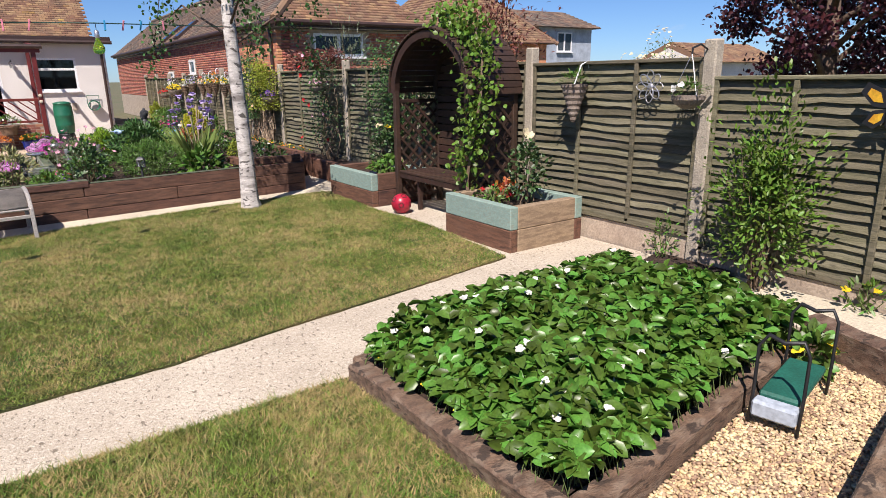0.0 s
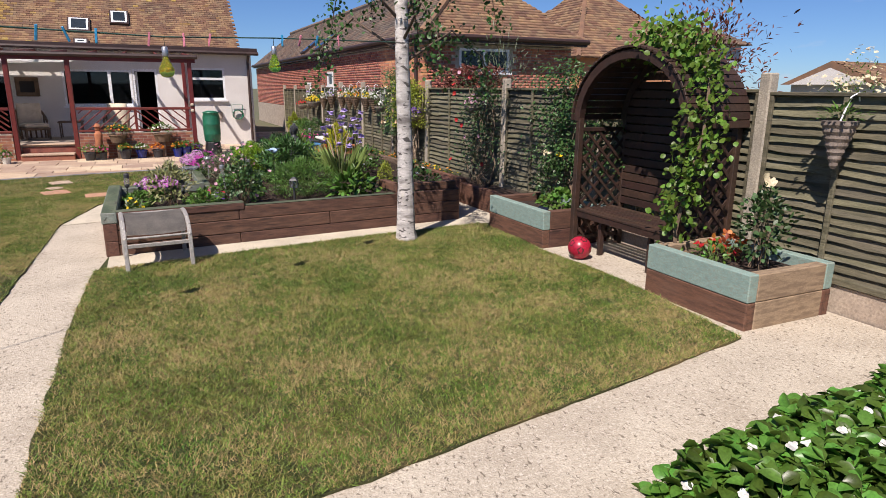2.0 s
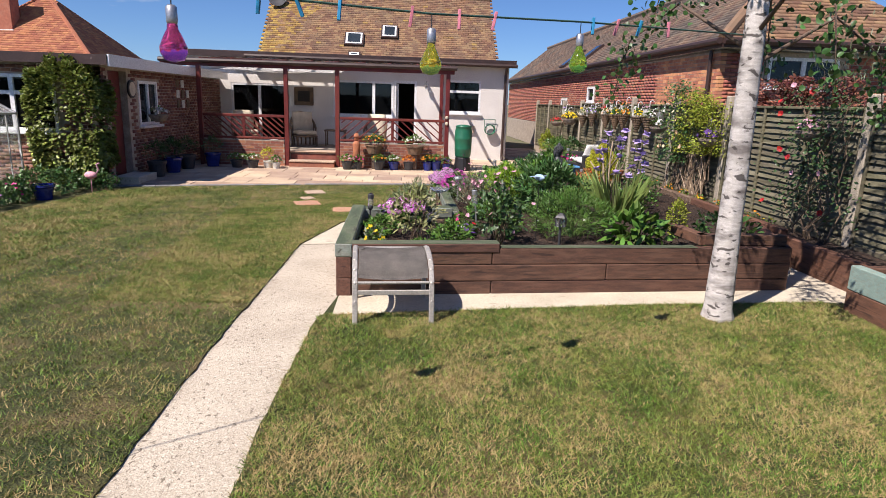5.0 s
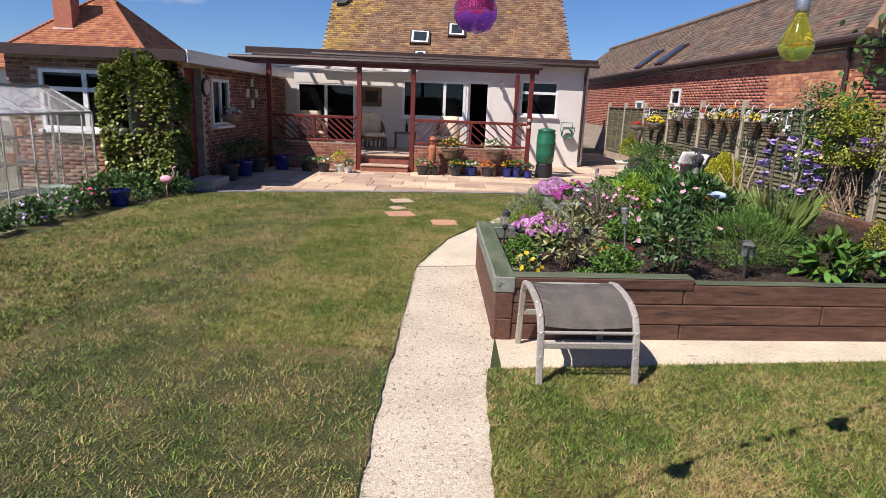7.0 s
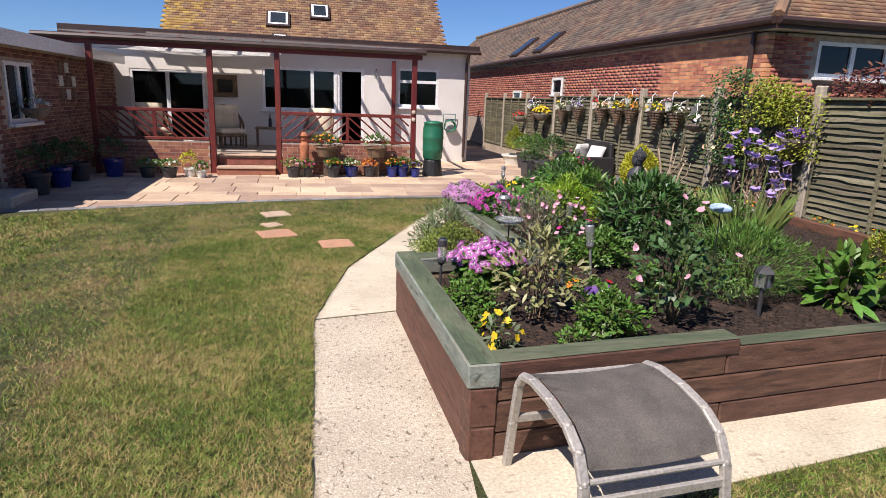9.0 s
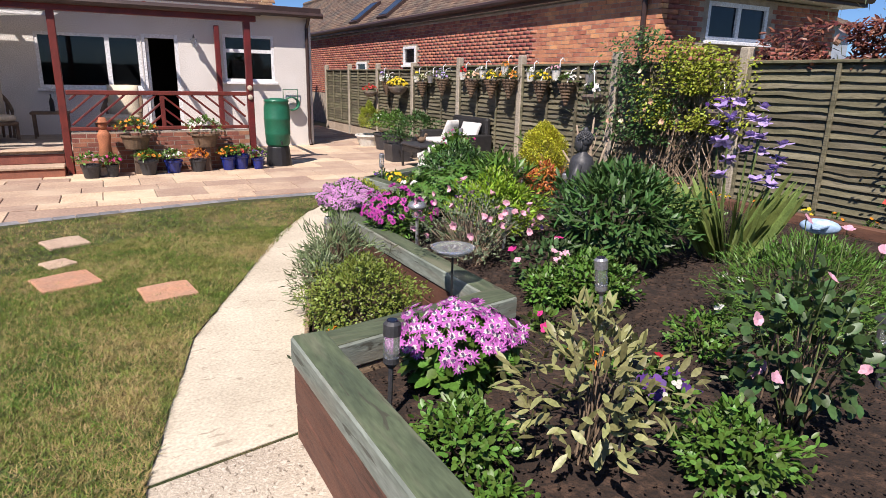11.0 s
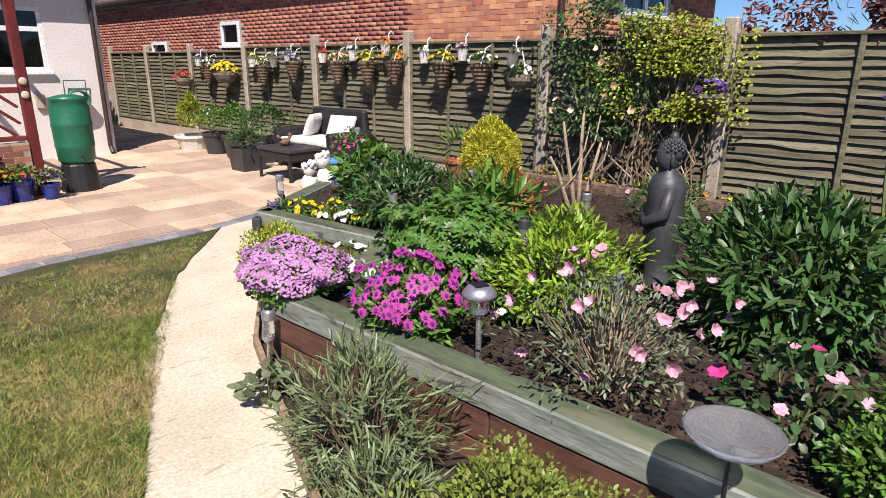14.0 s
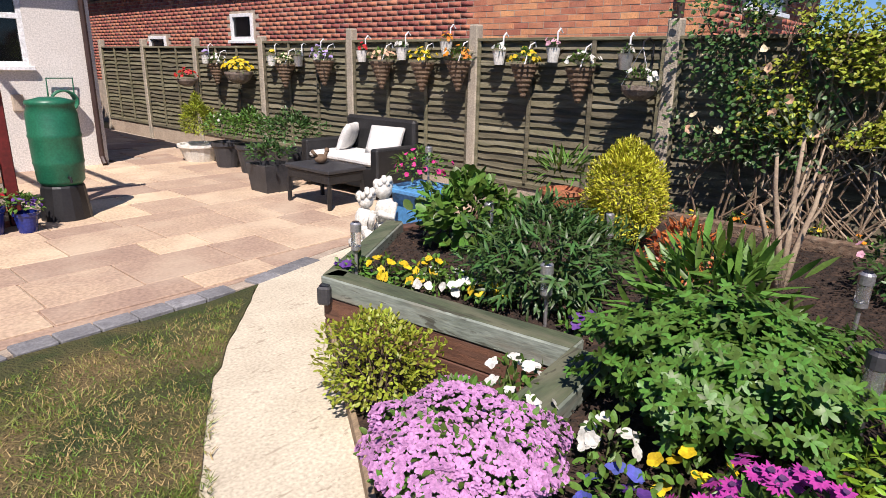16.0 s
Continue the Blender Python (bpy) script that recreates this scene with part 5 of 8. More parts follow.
for y in (AY0, AY1):
    part("rail", beam((AX0, y, 0.12), (AX1, y, 0.12), 0.04, 0.04, 0.003), M["arbour"], arb)
    part("rail", beam((AX0, y, 1.25), (AX1, y, 1.25), 0.04, 0.04, 0.003), M["arbour"], arb)
    for k in range(-4, 9):
        for s in (1, -1):
            # lattice laths clipped to the side panel
            z0 = 0.12 + k * 0.15
            za, zb = (z0, z0 + 0.6) if s > 0 else (z0 + 0.6, z0)
            t0, t1 = 0.0, 1.0
            lo, hi = (0.12, 1.25)
            dz = zb - za
            ts = sorted(((lo - za) / dz, (hi - za) / dz))
            t0, t1 = max(0, ts[0]), min(1, ts[1])
            if t1 - t0 > 0.1:
                part("lath", beam((AX0 + 0.6 * t0, y + 0.006 * s, za + dz * t0), (AX0 + 0.6 * t1, y + 0.006 * s, za + dz * t1), 0.028, 0.010, 0, up=(0, 1, 0)), M["arbour"], arb)
for k in range(17):
    z = 0.50 + k * 0.085
    half_w = rad if z < 1.34 else rad * math.sqrt(max(0.02, 1 - ((z - 1.34) / 0.66) ** 2))
    part("back_slat", beam((AX1 - 0.02, mid - half_w, z), (AX1 - 0.02, mid + half_w, z), 0.072, 0.014, 0.002, up=(1, 0, 0)), M["arbour"], arb)
for k in range(6):
    x = AX0 + 0.03 + k * 0.085
    part("seat_slat", beam((x, AY0 + 0.03, 0.43), (x, AY1 - 0.03, 0.43), 0.065, 0.022, 0.003), M["arbour"], arb)
part("seat_rail", beam((AX0 + 0.02, AY0, 0.39), (AX0 + 0.02, AY1, 0.39), 0.03, 0.07, 0.003), M["arbour"], arb)
for y in (AY0 + 0.35, AY1 - 0.35):
    part("seat_leg", beam((AX0 + 0.08, y, 0.0), (AX0 + 0.08, y, 0.41), 0.04, 0.05, 0.003), M["arbour"], arb)

# ---- red football ----
bl = thing("football", "red football with darker panels on the path", "ball", Matrix.Translation((3.66, 5.98, 0.115)))
part("cover", ball(0.115, u=24, v=16), M["redball"], bl, smooth=True)
ph = (1 + 5 ** 0.5) / 2
for v in [(0, 1, ph), (0, -1, ph), (0, 1, -ph), (1, ph, 0), (-1, ph, 0), (1, -ph, 0), (-1, -ph, 0), (ph, 0, 1), (-ph, 0, 1), (-ph, 0, -1), (ph, 0, -1)]:
    d = Vector(v).normalized()
    b = bmesh.new()
    bmesh.ops.create_circle(b, cap_ends=True, segments=5, radius=0.036, matrix=Matrix.Translation(d * 0.112) @ d.to_track_quat("Z", "Y").to_matrix().to_4x4())
    part("patch", b, M["soffit"], bl, "dark panel")

# ---- garden stool ----
st = thing("garden_footstool", "grey sling fabric footstool with champagne metal legs", "footstool", pose(-0.165, 7.50, 0, 0, 0, 4))
SW2 = 0.275
PROFILE = [(0.335, 0.0), (0.30, 0.22), (0.265, 0.40), (0.225, 0.452), (0.14, 0.468), (0.0, 0.462), (-0.13, 0.435), (-0.215, 0.385), (-0.262, 0.30), (-0.285, 0.17), (-0.31, 0.0)]
for sx in (-1, 1):
    b = bmesh.new()
    for (ya, za), (yb, zb) in zip(PROFILE, PROFILE[1:]):
        beam((sx * SW2, ya, za), (sx * SW2, yb, zb), 0.038, 0.026, 0.005, b, up=(0, 0.6, 0.8) if abs(zb - za) < abs(yb - ya) else (0, 1, 0))
    for yj, zj in PROFILE[1:-1]:
        bmesh.ops.create_uvsphere(b, u_segments=8, v_segments=6, radius=0.0165, matrix=Matrix.Translation((sx * SW2, yj, zj)) @ Matrix.Diagonal((1.1, 1, 1, 1)))
    part("leg", b, M["silver"], st)
for y, z in ((-0.272, 0.235), (0.295, 0.235)):
    part("stretcher", beam((-SW2 + 0.015, y, z), (SW2 - 0.015, y, z), 0.02, 0.036, 0.004), M["silver"], st)
b = bmesh.new()
rows = []
for (ya, za), (yb, zb) in zip(PROFILE[3:8], PROFILE[4:9]):
    for f in (0.0, 0.33, 0.67):
        y, z = ya + (yb - ya) * f, za + (zb - za) * f
        rows.append([b.verts.new((x * 0.25, y, z + 0.008 - 0.014 * (1 - x * x))) for x in (-1, -0.6, -0.2, 0.2, 0.6, 1)])
for p, q in zip(rows, rows[1:]):
    for i in range(5):
        b.faces.new((p[i], p[i + 1], q[i + 1], q[i]))
bmesh.ops.solidify(b, geom=b.faces[:], thickness=0.006)
part("sling_seat", b, M["mesh"], st, "charcoal woven sling seat", smooth=True)
for y, z in ((0.228, 0.446), (-0.262, 0.305)):
    part("sling_bar", tube([(-0.255, y, z), (0.255, y, z)], 0.011, 8), M["silver"], st)

# ---- kneeler on the gravel ----
kn = thing("garden_kneeler", "folding garden kneeler with green pad and black tube handles", "kneeler", pose(2.86, 1.14, 0.02, 0, 0, 12) @ Matrix.Diagonal((1.0, 0.76, 1.0, 1)))
part("pad", box(-0.24, -0.11, 0.10, 0.22, 0.11, 0.14, 0.012), M["greenpad"], kn)
part("tray", box(-0.31, -0.12, 0.04, -0.235, 0.12, 0.12, 0.012), M["greyhouse"], kn, "pale grey end cap")
for x in (-0.26, 0.24):
    part("handle", tube([(x - 0.03, -0.13, 0.0), (x, -0.13, 0.15), (x, -0.13, 0.36), (x + 0.02, -0.09, 0.41), (x, 0, 0.395), (x + 0.02, 0.09, 0.41), (x, 0.13, 0.36), (x, 0.13, 0.15), (x - 0.03, 0.13, 0.0)], 0.010, 8), M["black"], kn, smooth=True)

shrub("primrose", "low yellow-flowered plant in the gravel corner", (3.30, 1.28, 0.0), 0.14, 0.12, 0.20, 140, 0.07, 0.04, "mid", [("yellow", 9, 6, 0.035, 0.03)])

# ---- birch ----
bi = thing("birch_tree", "slender white-barked birch with hanging leafy twigs", "tree", Matrix.Translation((2.36, 7.40, 0)))
tp = [(0.02, 0.02, -0.05), (0.0, 0, 0.10), (0.0, 0.0, 0.6), (-0.03, -0.05, 1.3), (-0.07, -0.10, 2.0), (-0.09, -0.12, 2.8), (-0.10, -0.12, 3.8), (-0.10, -0.10, 5.2)]
b = tube(tp, [0.140, 0.108, 0.088, 0.080, 0.072, 0.064, 0.05, 0.015], 14)
bmesh.ops.subdivide_edges(b, edges=b.edges[:], cuts=2, use_grid_fill=True)
for v in b.verts:
    v.co += Vector((v.co.x, v.co.y, 0)).normalized() * 0.008 * noise.noise(Vector((v.co.x * 18, v.co.y * 18, v.co.z * 7)))
part("trunk", b, M["bark"], bi, smooth=True)
lv, ld = [], []
for k in range(26):
    a = k * 2.4
    z0 = 1.88 + 0.10 * k
    r = 0.45 + 0.5 * random.random()
    p0 = Vector((-0.075, -0.105, z0))
    p1 = p0 + Vector((math.cos(a) * r * 0.6, math.sin(a) * r * 0.6, 0.35))
    p2 = p0 + Vector((math.cos(a) * r, math.sin(a) * r, 0.1 if k < 4 else 0.3))
    p3 = p2 + Vector((math.cos(a) * 0.1, math.sin(a) * 0.1, -0.45))
    part("limb", tube([p0, p1, p2, p3], [0.018, 0.011, 0.006, 0.003], 5), M["darkbark"], bi, smooth=True)
    for q0, q1, cnt in ((p1, p2, 60), (p2, p3, 90)):
        for _ in range(cnt):
            f = random.random()
            lv.append((q0.lerp(q1, f) + Vector((random.gauss(0, .07), random.gauss(0, .07), random.gauss(0, .06))))[:])
            ld.append((random.gauss(0, 1), random.gauss(0, 1), -1.0))
link("crown", leaf_mesh("crown", lv, ld, rng.normal(size=(len(lv), 3)), 0.045, 0.034), G["dark"], bi)
# pegged clothes line and bulbs
cl = thing("clothes_line", "green clothes line strung across the garden", "clothes line")
lp = [(2.36, 7.40, 2.10), (0.85, 6.43, 2.02), (0.03, 5.9, 1.96), (-0.95, 5.45, 1.955), (-4.5, 3.2, 2.0), (-7.5, 1.3, 2.2)]
part("cord", tube(lp, 0.005, 6), M["cord"], cl)
part("line_post", tube([(-7.5, 1.3, 0.0), (-7.5, 1.3, 2.25)], 0.03, 8), M["steel"], cl)


def bulb(x, y, z, glass):
    t = thing("hanging_light_bulb", "coloured plastic solar bulb with a silver cap on the line", "hanging light", Matrix.Translation((x, y, z)) @ Matrix.Scale(0.85, 4), "coloured bulbs on the line")
    part("hook", tube([(0, 0, 0.17), (0, 0, 0.10)], 0.003, 5), M["black"], t)
    part("cap", lathe([(0.02, 0.02), (0.024, 0.03), (0.024, 0.09), (0.015, 0.10)], 14), M["steel"], t, "silver cap", smooth=True)
    part("globe", lathe([(0.012, -0.14), (0.042, -0.13), (0.058, -0.10), (0.058, -0.075), (0.042, -0.035), (0.024, 0.0), (0.022, 0.02)], 18), glass, t, smooth=True)


bulb(-0.95, 5.45, 1.81, M["pinkglass"])
bulb(0.03, 5.9, 1.815, M["yellowglass"])
bulb(0.85, 6.43, 1.875, M["limeglass"])
for x, m_ in ((-0.66, "peg"), (-0.52, "peg"), (-0.36, "peg"), (-0.06, "pegpink"), (0.16, "pegpink"), (0.34, "pegpink"), (0.93, "peg"), (1.1, "pegpink"), (1.27, "peg"), (1.5, "pegpink")):
    py = 7.40 - 0.643 * (2.36 - x) if x > 0.03 else 5.9 + 0.459 * (x - 0.03)
    pz = 1.96 + 0.073 * (x - 0.03) if x > 0.03 else 1.96 + 0.005 * (x - 0.03)
    t = thing("clothes_peg", "plastic clothes peg clipped on the line", "peg", pose(x, py, pz - 0.01, random.uniform(-12, 12), random.uniform(-20, 20), 0), "pegs on the line")
    for s in (-1, 1):
        part("jaw", beam((0, s * 0.008, 0.035), (0, s * 0.005, -0.055), 0.014, 0.008, 0.002), M[m_], t)

# ---- statues ----
b = lathe([(0.10, 0.0), (0.12, 0.02), (0.115, 0.06), (0.085, 0.10), (0.10, 0.20), (0.115, 0.32), (0.12, 0.42), (0.11, 0.50), (0.115, 0.56), (0.09, 0.61), (0.045, 0.635), (0.04, 0.66)], 20)
ball(0.072, (0, -0.01, 0.71), (0.9, 1.0, 1.15), b)
ball(0.072, (0, 0.012, 0.735), (0.98, 1.02, 0.85), b)
ball(0.028, (0, 0.012, 0.80), (1, 1, 1.2), b, 10, 6)
for s in (-1, 1):
    tube([(s * 0.10, 0.0, 0.56), (s * 0.135, -0.03, 0.44), (s * 0.07, -0.12, 0.38), (0.0, -0.13, 0.40)], [0.035, 0.036, 0.03, 0.022], 10, b)
    ball(0.016, (s * 0.070, 0.0, 0.70), (0.5, 0.8, 1.9), b, 8, 6)
for i in range(9):
    for j in range(10):
        a, e = 2 * math.pi * j / 10 + i * 0.3, 0.15 + i * 0.15
        ball(0.010, (0.074 * math.cos(e) * math.cos(a), 0.012 + 0.074 * math.cos(e) * math.sin(a), 0.735 + 0.062 * math.sin(e)), (1, 1, 1), b, 6, 4)
solo("statue", b, M["statue"], "charcoal standing robed garden statue in the flower bed", "statue", smooth=True, m=Matrix.Translation((1.93, 11.13, 0.27)) @ pose(0, 0, 0, 0, 0, -145) @ Matrix.Diagonal((0.82, 0.82, 1.0, 1)))
b = lathe([(0.17, 0.0), (0.18, 0.03), (0.15, 0.05)], 18)
for (x, y, s) in ((-0.07, 0.0, 0.82), (0.08, 0.03, 1.0)):
    ball(0.085 * s, (x, y, 0.10), (1.0, 1.05, 0.9), b)
    ball(0.075 * s, (x, y, 0.22 * s), (1.0, 0.85, 1.5), b)
    ball(0.066 * s, (x * 0.8, y, 0.38 * s), (1, 1, 1.08), b)
    for k in range(14):
        a = k * 2.4
        ball(0.022, (x * 0.8 + 0.05 * math.cos(a), y + 0.05 * math.sin(a), 0.40 * s + 0.022 * (k % 3)), (1, 1, 1), b, 6, 4)
    tube([(x + 0.06, y - 0.02, 0.28 * s), (x + 0.03, y - 0.10, 0.20 * s), (x * 0.2, y - 0.09, 0.24)], 0.024, 8, b)
    tube([(x, y - 0.04, 0.10), (x + 0.02, y - 0.15, 0.11), (x + 0.02, y - 0.17, 0.04)], 0.034, 8, b)
solo("cherub_statue", b, M["stonewhite"], "white cast stone pair of seated cherub figures", "statue", smooth=True, m=Matrix.Translation((2.66, 15.12, 0)) @ pose(0, 0, 0, 0, 0, -35) @ Matrix.Scale(1.18, 4))

# ---- solar lights ----


def stake_light(x, y, z, h=0.42, tube_mat="steel", dome=False, lean=0.0):
    t = thing("solar_light", "solar stake light with a clear ribbed lens", "garden light", pose(x, y, z - 0.03, lean, lean * 0.6, random.uniform(0, 90)), "solar lights")
    r = 0.028
    part("stake", tube([(0, 0, 0.0), (0, 0, h - 0.12)], 0.009 if not dome else 0.012, 8), M[tube_mat], t)
    if dome:
        part("lens", lathe([(0.035, h - 0.10), (0.04, h - 0.04)], 16), M["lens"], t)
        part("cap", lathe([(0.042, h - 0.045), (0.066, h - 0.035), (0.068, h - 0.02), (0.05, h + 0.003), (0.038, h + 0.010)], 22), M["steel"], t, "brushed steel cap", smooth=True)
        part("solar_cell", box(-0.027, -0.027, h + 0.010, 0.027, 0.027, h + 0.016), M["solar"], t)
    else:
        part("lens", lathe([(r, h - 0.13), (r, h - 0.05)], 14), M["lens"], t)
        part("collar", lathe([(0.012, h - 0.17), (r, h - 0.15), (r, h - 0.13)], 14), M[tube_mat], t)
        part("cap", lathe([(r + 0.003, h - 0.05), (r + 0.003, h - 0.01), (r - 0.008, h)], 14), M[tube_mat], t)
        part("solar_cell", lathe([(r - 0.008, h), (r - 0.010, h + 0.004)], 12), M["solar"], t)


for a in ((-0.44, 9.30, 0.27, 0.40, "greyplastic"), (0.15, 8.80, 0.27, 0.36, "greyplastic"), (0.70, 9.48, 0.27, 0.44, "steel"), (2.36, 11.82, 0.27, 0.40, "steel"), (2.88, 13.19, 0.27, 0.32, "steel"), (2.37, 13.75, 0.27, 0.38, "steel"),
          (1.42, 11.66, 0.27, 0.42, "greyplastic"), (1.16, 11.00, 0.27, 0.34, "steel"), (0.30, 12.30, 0.03, 0.32, "steel"), (1.50, 13.98, 0.27, 0.36, "steel"), (1.70, 12.9, 0.27, 0.34, "steel")):
    stake_light(*a, lean=random.uniform(-6, 6))
stake_light(0.63, 11.28, 0.27, 0.36, "steel", True)
t = thing("lantern_light", "black square solar lantern on a stake", "garden light", pose(1.40, 8.66, 0.24, 0, 0, 20))
part("stake", tube([(0, 0, 0), (0, 0, 0.22)], 0.014, 8), M["greyplastic"], t)
part("lens", box(-0.03, -0.03, 0.22, 0.03, 0.03, 0.31), M["lens"], t)
for sx in (-1, 1):
    for sy in (-1, 1):
        part("frame_bar", box(sx * 0.034 - 0.005, sy * 0.034 - 0.005, 0.22, sx * 0.034 + 0.005, sy * 0.034 + 0.005, 0.31), M["greyplastic"], t)
part("roof", lathe([(0.065, 0.31), (0.05, 0.33), (0.02, 0.35)], 4), M["greyplastic"], t)
# black lamp clipped to the bed corner by the path
t = thing("wall_solar_light", "small black solar lamp fixed to the bed timber", "garden light", pose(1.27, 14.03, 0.20, 0, 0, 30))
part("body", box(-0.05, -0.09, 0, 0.05, -0.02, 0.10, 0.01), M["greyplastic"], t)
part("solar_cell", box(-0.04, -0.08, 0.102, 0.04, -0.03, 0.106), M["solar"], t)
# saucer on a stake by the inner corner
t = thing("bird_bath", "shallow metal dish on a thin stake", "bird bath", Matrix.Translation((0.33, 10.24, 0.0)))
part("stake", tube([(0, 0, 0), (0, 0, 0.53)], 0.006, 6), M["black"], t)
part("dish", lathe([(0.01, 0.53), (0.06, 0.535), (0.10, 0.555), (0.118, 0.58), (0.112, 0.58), (0.09, 0.558), (0.01, 0.54)], 26), M["clear"], t, "clear shallow bowl", smooth=True)
# blue bird ornament
t = thing("bird_ornament", "pale blue bird on a wire stake", "ornament", pose(1.22, 8.9, 0.27, 0, 0, 30) @ Matrix.Diagonal((0.8, 0.8, 1.16, 1)))
part("stake", tube([(0, 0, 0), (0, 0, 0.52)], 0.004, 6), M["black"], t)
b = ball(0.03, (0, 0, 0.54), (1, 3.0, 0.9))
part("body", b, M["palebird"], t, smooth=True)
for s in (-1, 1):
    b = prism([(0, -0.05), (s * 0.12, 0.0), (s * 0.13, 0.03), (0, 0.04)] if s > 0 else [(0, 0.04), (-0.13, 0.03), (-0.12, 0.0), (0, -0.05)], 0.545, 0.55)
    part("wing", b, M["palebird"], t)

# ---- raised-bed planting ----
Z = 0.27
shrub("candytuft", "rounded mauve-flowered cushion plant spilling over the timber", (0.55, 12.42, Z), 0.25, 0.25, 0.30, 1900, 0.035, 0.016, "mid", [("mauve", 3600, 5, 0.0085, 0.0075)], lumps=0.10)
t = shrub("osteospermum", "magenta daisy bush in full flower", (0.66, 11.66, Z), 0.22, 0.22, 0.30, 1300, 0.055, 0.017, "mid", lumps=0.2)
c, fd = clump(120, 0.25, 0.25, 0.19, zmin=0.0, inner=0.92, lumps=0.2)
c[:, 2] += 0.17
nn = fd + np.array([-0.35, -0.3, 0.35])
link("blossom", flower_mesh("blossom", c, nn, 13, 0.026, 0.010, 0.12), F["magenta"], t)
link("flower_eye", flower_mesh("flower_eye", c + nn * 0.006, nn, 6, 0.008, 0.008, 0.3), M["eye"], t)
t = shrub("cineraria", "violet daisy-flowered plant with white eyes", (-0.08, 9.45, Z), 0.19, 0.18, 0.24, 560, 0.07, 0.04, "mid", lumps=0.2)
c, fd = clump(170, 0.24, 0.22, 0.12, zmin=-0.1, inner=0.85, lumps=0.15)
c[:, 2] += 0.19
nn = fd * 0.9 + np.array([-0.25, -0.3, 0.6]) + rng.normal(size=c.shape) * 0.3
link("blossom", flower_mesh("blossom", c, nn, 12, 0.029, 0.010, 0.15), F["cerise"], t)
link("blossom", flower_mesh("blossom", c + nn * 0.003, nn, 12, 0.013, 0.005, 0.17), F["white"], t)
link("flower_eye", flower_mesh("flower_eye", c + nn * 0.009, nn, 5, 0.006, 0.006, 0.3), M["eye"], t)
shrub("variegated_sage", "small yellow-variegated leafy shrub", (0.02, 8.80, Z), 0.24, 0.22, 0.42, 520, 0.06, 0.02, "varieg", stems=14, stemmat="wood_stem", lift=0.62)
for (x, y, r, h, nl) in ((-0.32, 8.98, 0.17, 0.20, 420), (0.34, 8.52, 0.19, 0.25, 620), (0.99, 9.88, 0.23, 0.30, 1100), (0.76, 9.98, 0.13, 0.22, 420), (-0.36, 8.72, 0.10, 0.10, 120), (0.06, 8.34, 0.11, 0.12, 70), (0.55, 9.15, 0.11, 0.12, 90), (1.0, 9.2, 0.16, 0.2, 240)):
    shrub("leafy_perennial", "mound of mid-green divided leaves in dark soil", (x, y, Z), r * 0.86, r * 0.86, h * 0.9, int(nl * 2.0), 0.032, 0.015, "mid", group="green perennials")
shrub("wallflower", "small plant with yellow flowers at the bed corner", (-0.36, 8.32, Z), 0.09, 0.09, 0.20, 90, 0.05, 0.02, "grey", [("yellow", 12, 5, 0.025, 0.02)])
t = shrub("rose_bush", "leggy pink-flowered rose bush", (0.80, 8.64, Z), 0.22, 0.22, 0.44, 460, 0.05, 0.03, "rose", stems=16, stemmat="wood_stem", lift=0.68)
stalk_flowers(t, [(-0.2, -0.15, 0.62), (-0.05, -0.2, 0.70), (0.05, 0.1, 0.72), (0.12, 0.0, 0.70), (0.3, -0.1, 0.42), (-0.28, 0.0, 0.45), (-0.3, -0.1, 0.3), (-0.1, -0.25, 0.35)], "pink", 6, 0.024, 0.021)
shrub("pansies", "violet and white pansies in soil", (0.50, 8.92, Z), 0.09, 0.08, 0.13, 80, 0.04, 0.02, "mid", [("violet", 14, 4, 0.032, 0.03), ("white", 5, 3, 0.02, 0.02)])
for (x, y, fm) in ((0.55, 9.72, "hot"), (0.62, 9.08, "red"), (0.42, 9.30, "orange"), (1.35, 9.35, "white"), (0.95, 8.95, "pink"), (2.0, 9.75, "white")):
    shrub("petunia", "single young bedding plant with an open flower", (x, y, Z), 0.07, 0.07, 0.10, 45, 0.045, 0.025, "mid", [(fm, 3, 5, 0.026, 0.024)], group="bedding plants")
shrub("love_in_a_mist", "feathery fine-leaved green clump", (1.62, 9.10, Z), 0.46, 0.40, 0.46, 5200, 0.05, 0.006, "mid", lumps=0.15, stems=40)
shrub("hosta", "broad-leaved green clump near the timber", (2.18, 8.80, Z), 0.24, 0.22, 0.28, 160, 0.15, 0.06, "mid")
shrub("dwarf_conifer", "small upright lime-green conifer", (2.75, 9.15, Z), 0.10, 0.10, 0.40, 900, 0.025, 0.012, "lime", lumps=0.1)
shrub("bedding_plant", "leafy plant with pale flowers in the upper tier", (3.0, 8.62, Z), 0.28, 0.2, 0.38, 380, 0.06, 0.03, "dark", [("white", 10, 5, 0.022, 0.02)])
shrub("daisy_bush", "dense dark green lance-leaved shrub", (1.70, 10.46, Z), 0.42, 0.42, 0.60, 3000, 0.085, 0.022, "dark", lumps=0.15, stems=24)
t = shrub("argyranthemum", "twiggy bush with drooping pink flowers", (0.80, 10.82, Z), 0.36, 0.32, 0.44, 1700, 0.030, 0.010, "grey", stems=120, stemmat="palebark", lumps=0.3, inner=0.3)
c, fd = clump(34, 0.40, 0.36, 0.26, zmin=0.0, inner=0.85)
c[:, 2] += 0.24
link("blossom", flower_mesh("blossom", c, fd + [-0.4, -0.2, -0.1] + rng.normal(size=c.shape) * 0.5, 10, 0.030, 0.020, 1.1), F["pink"], t)
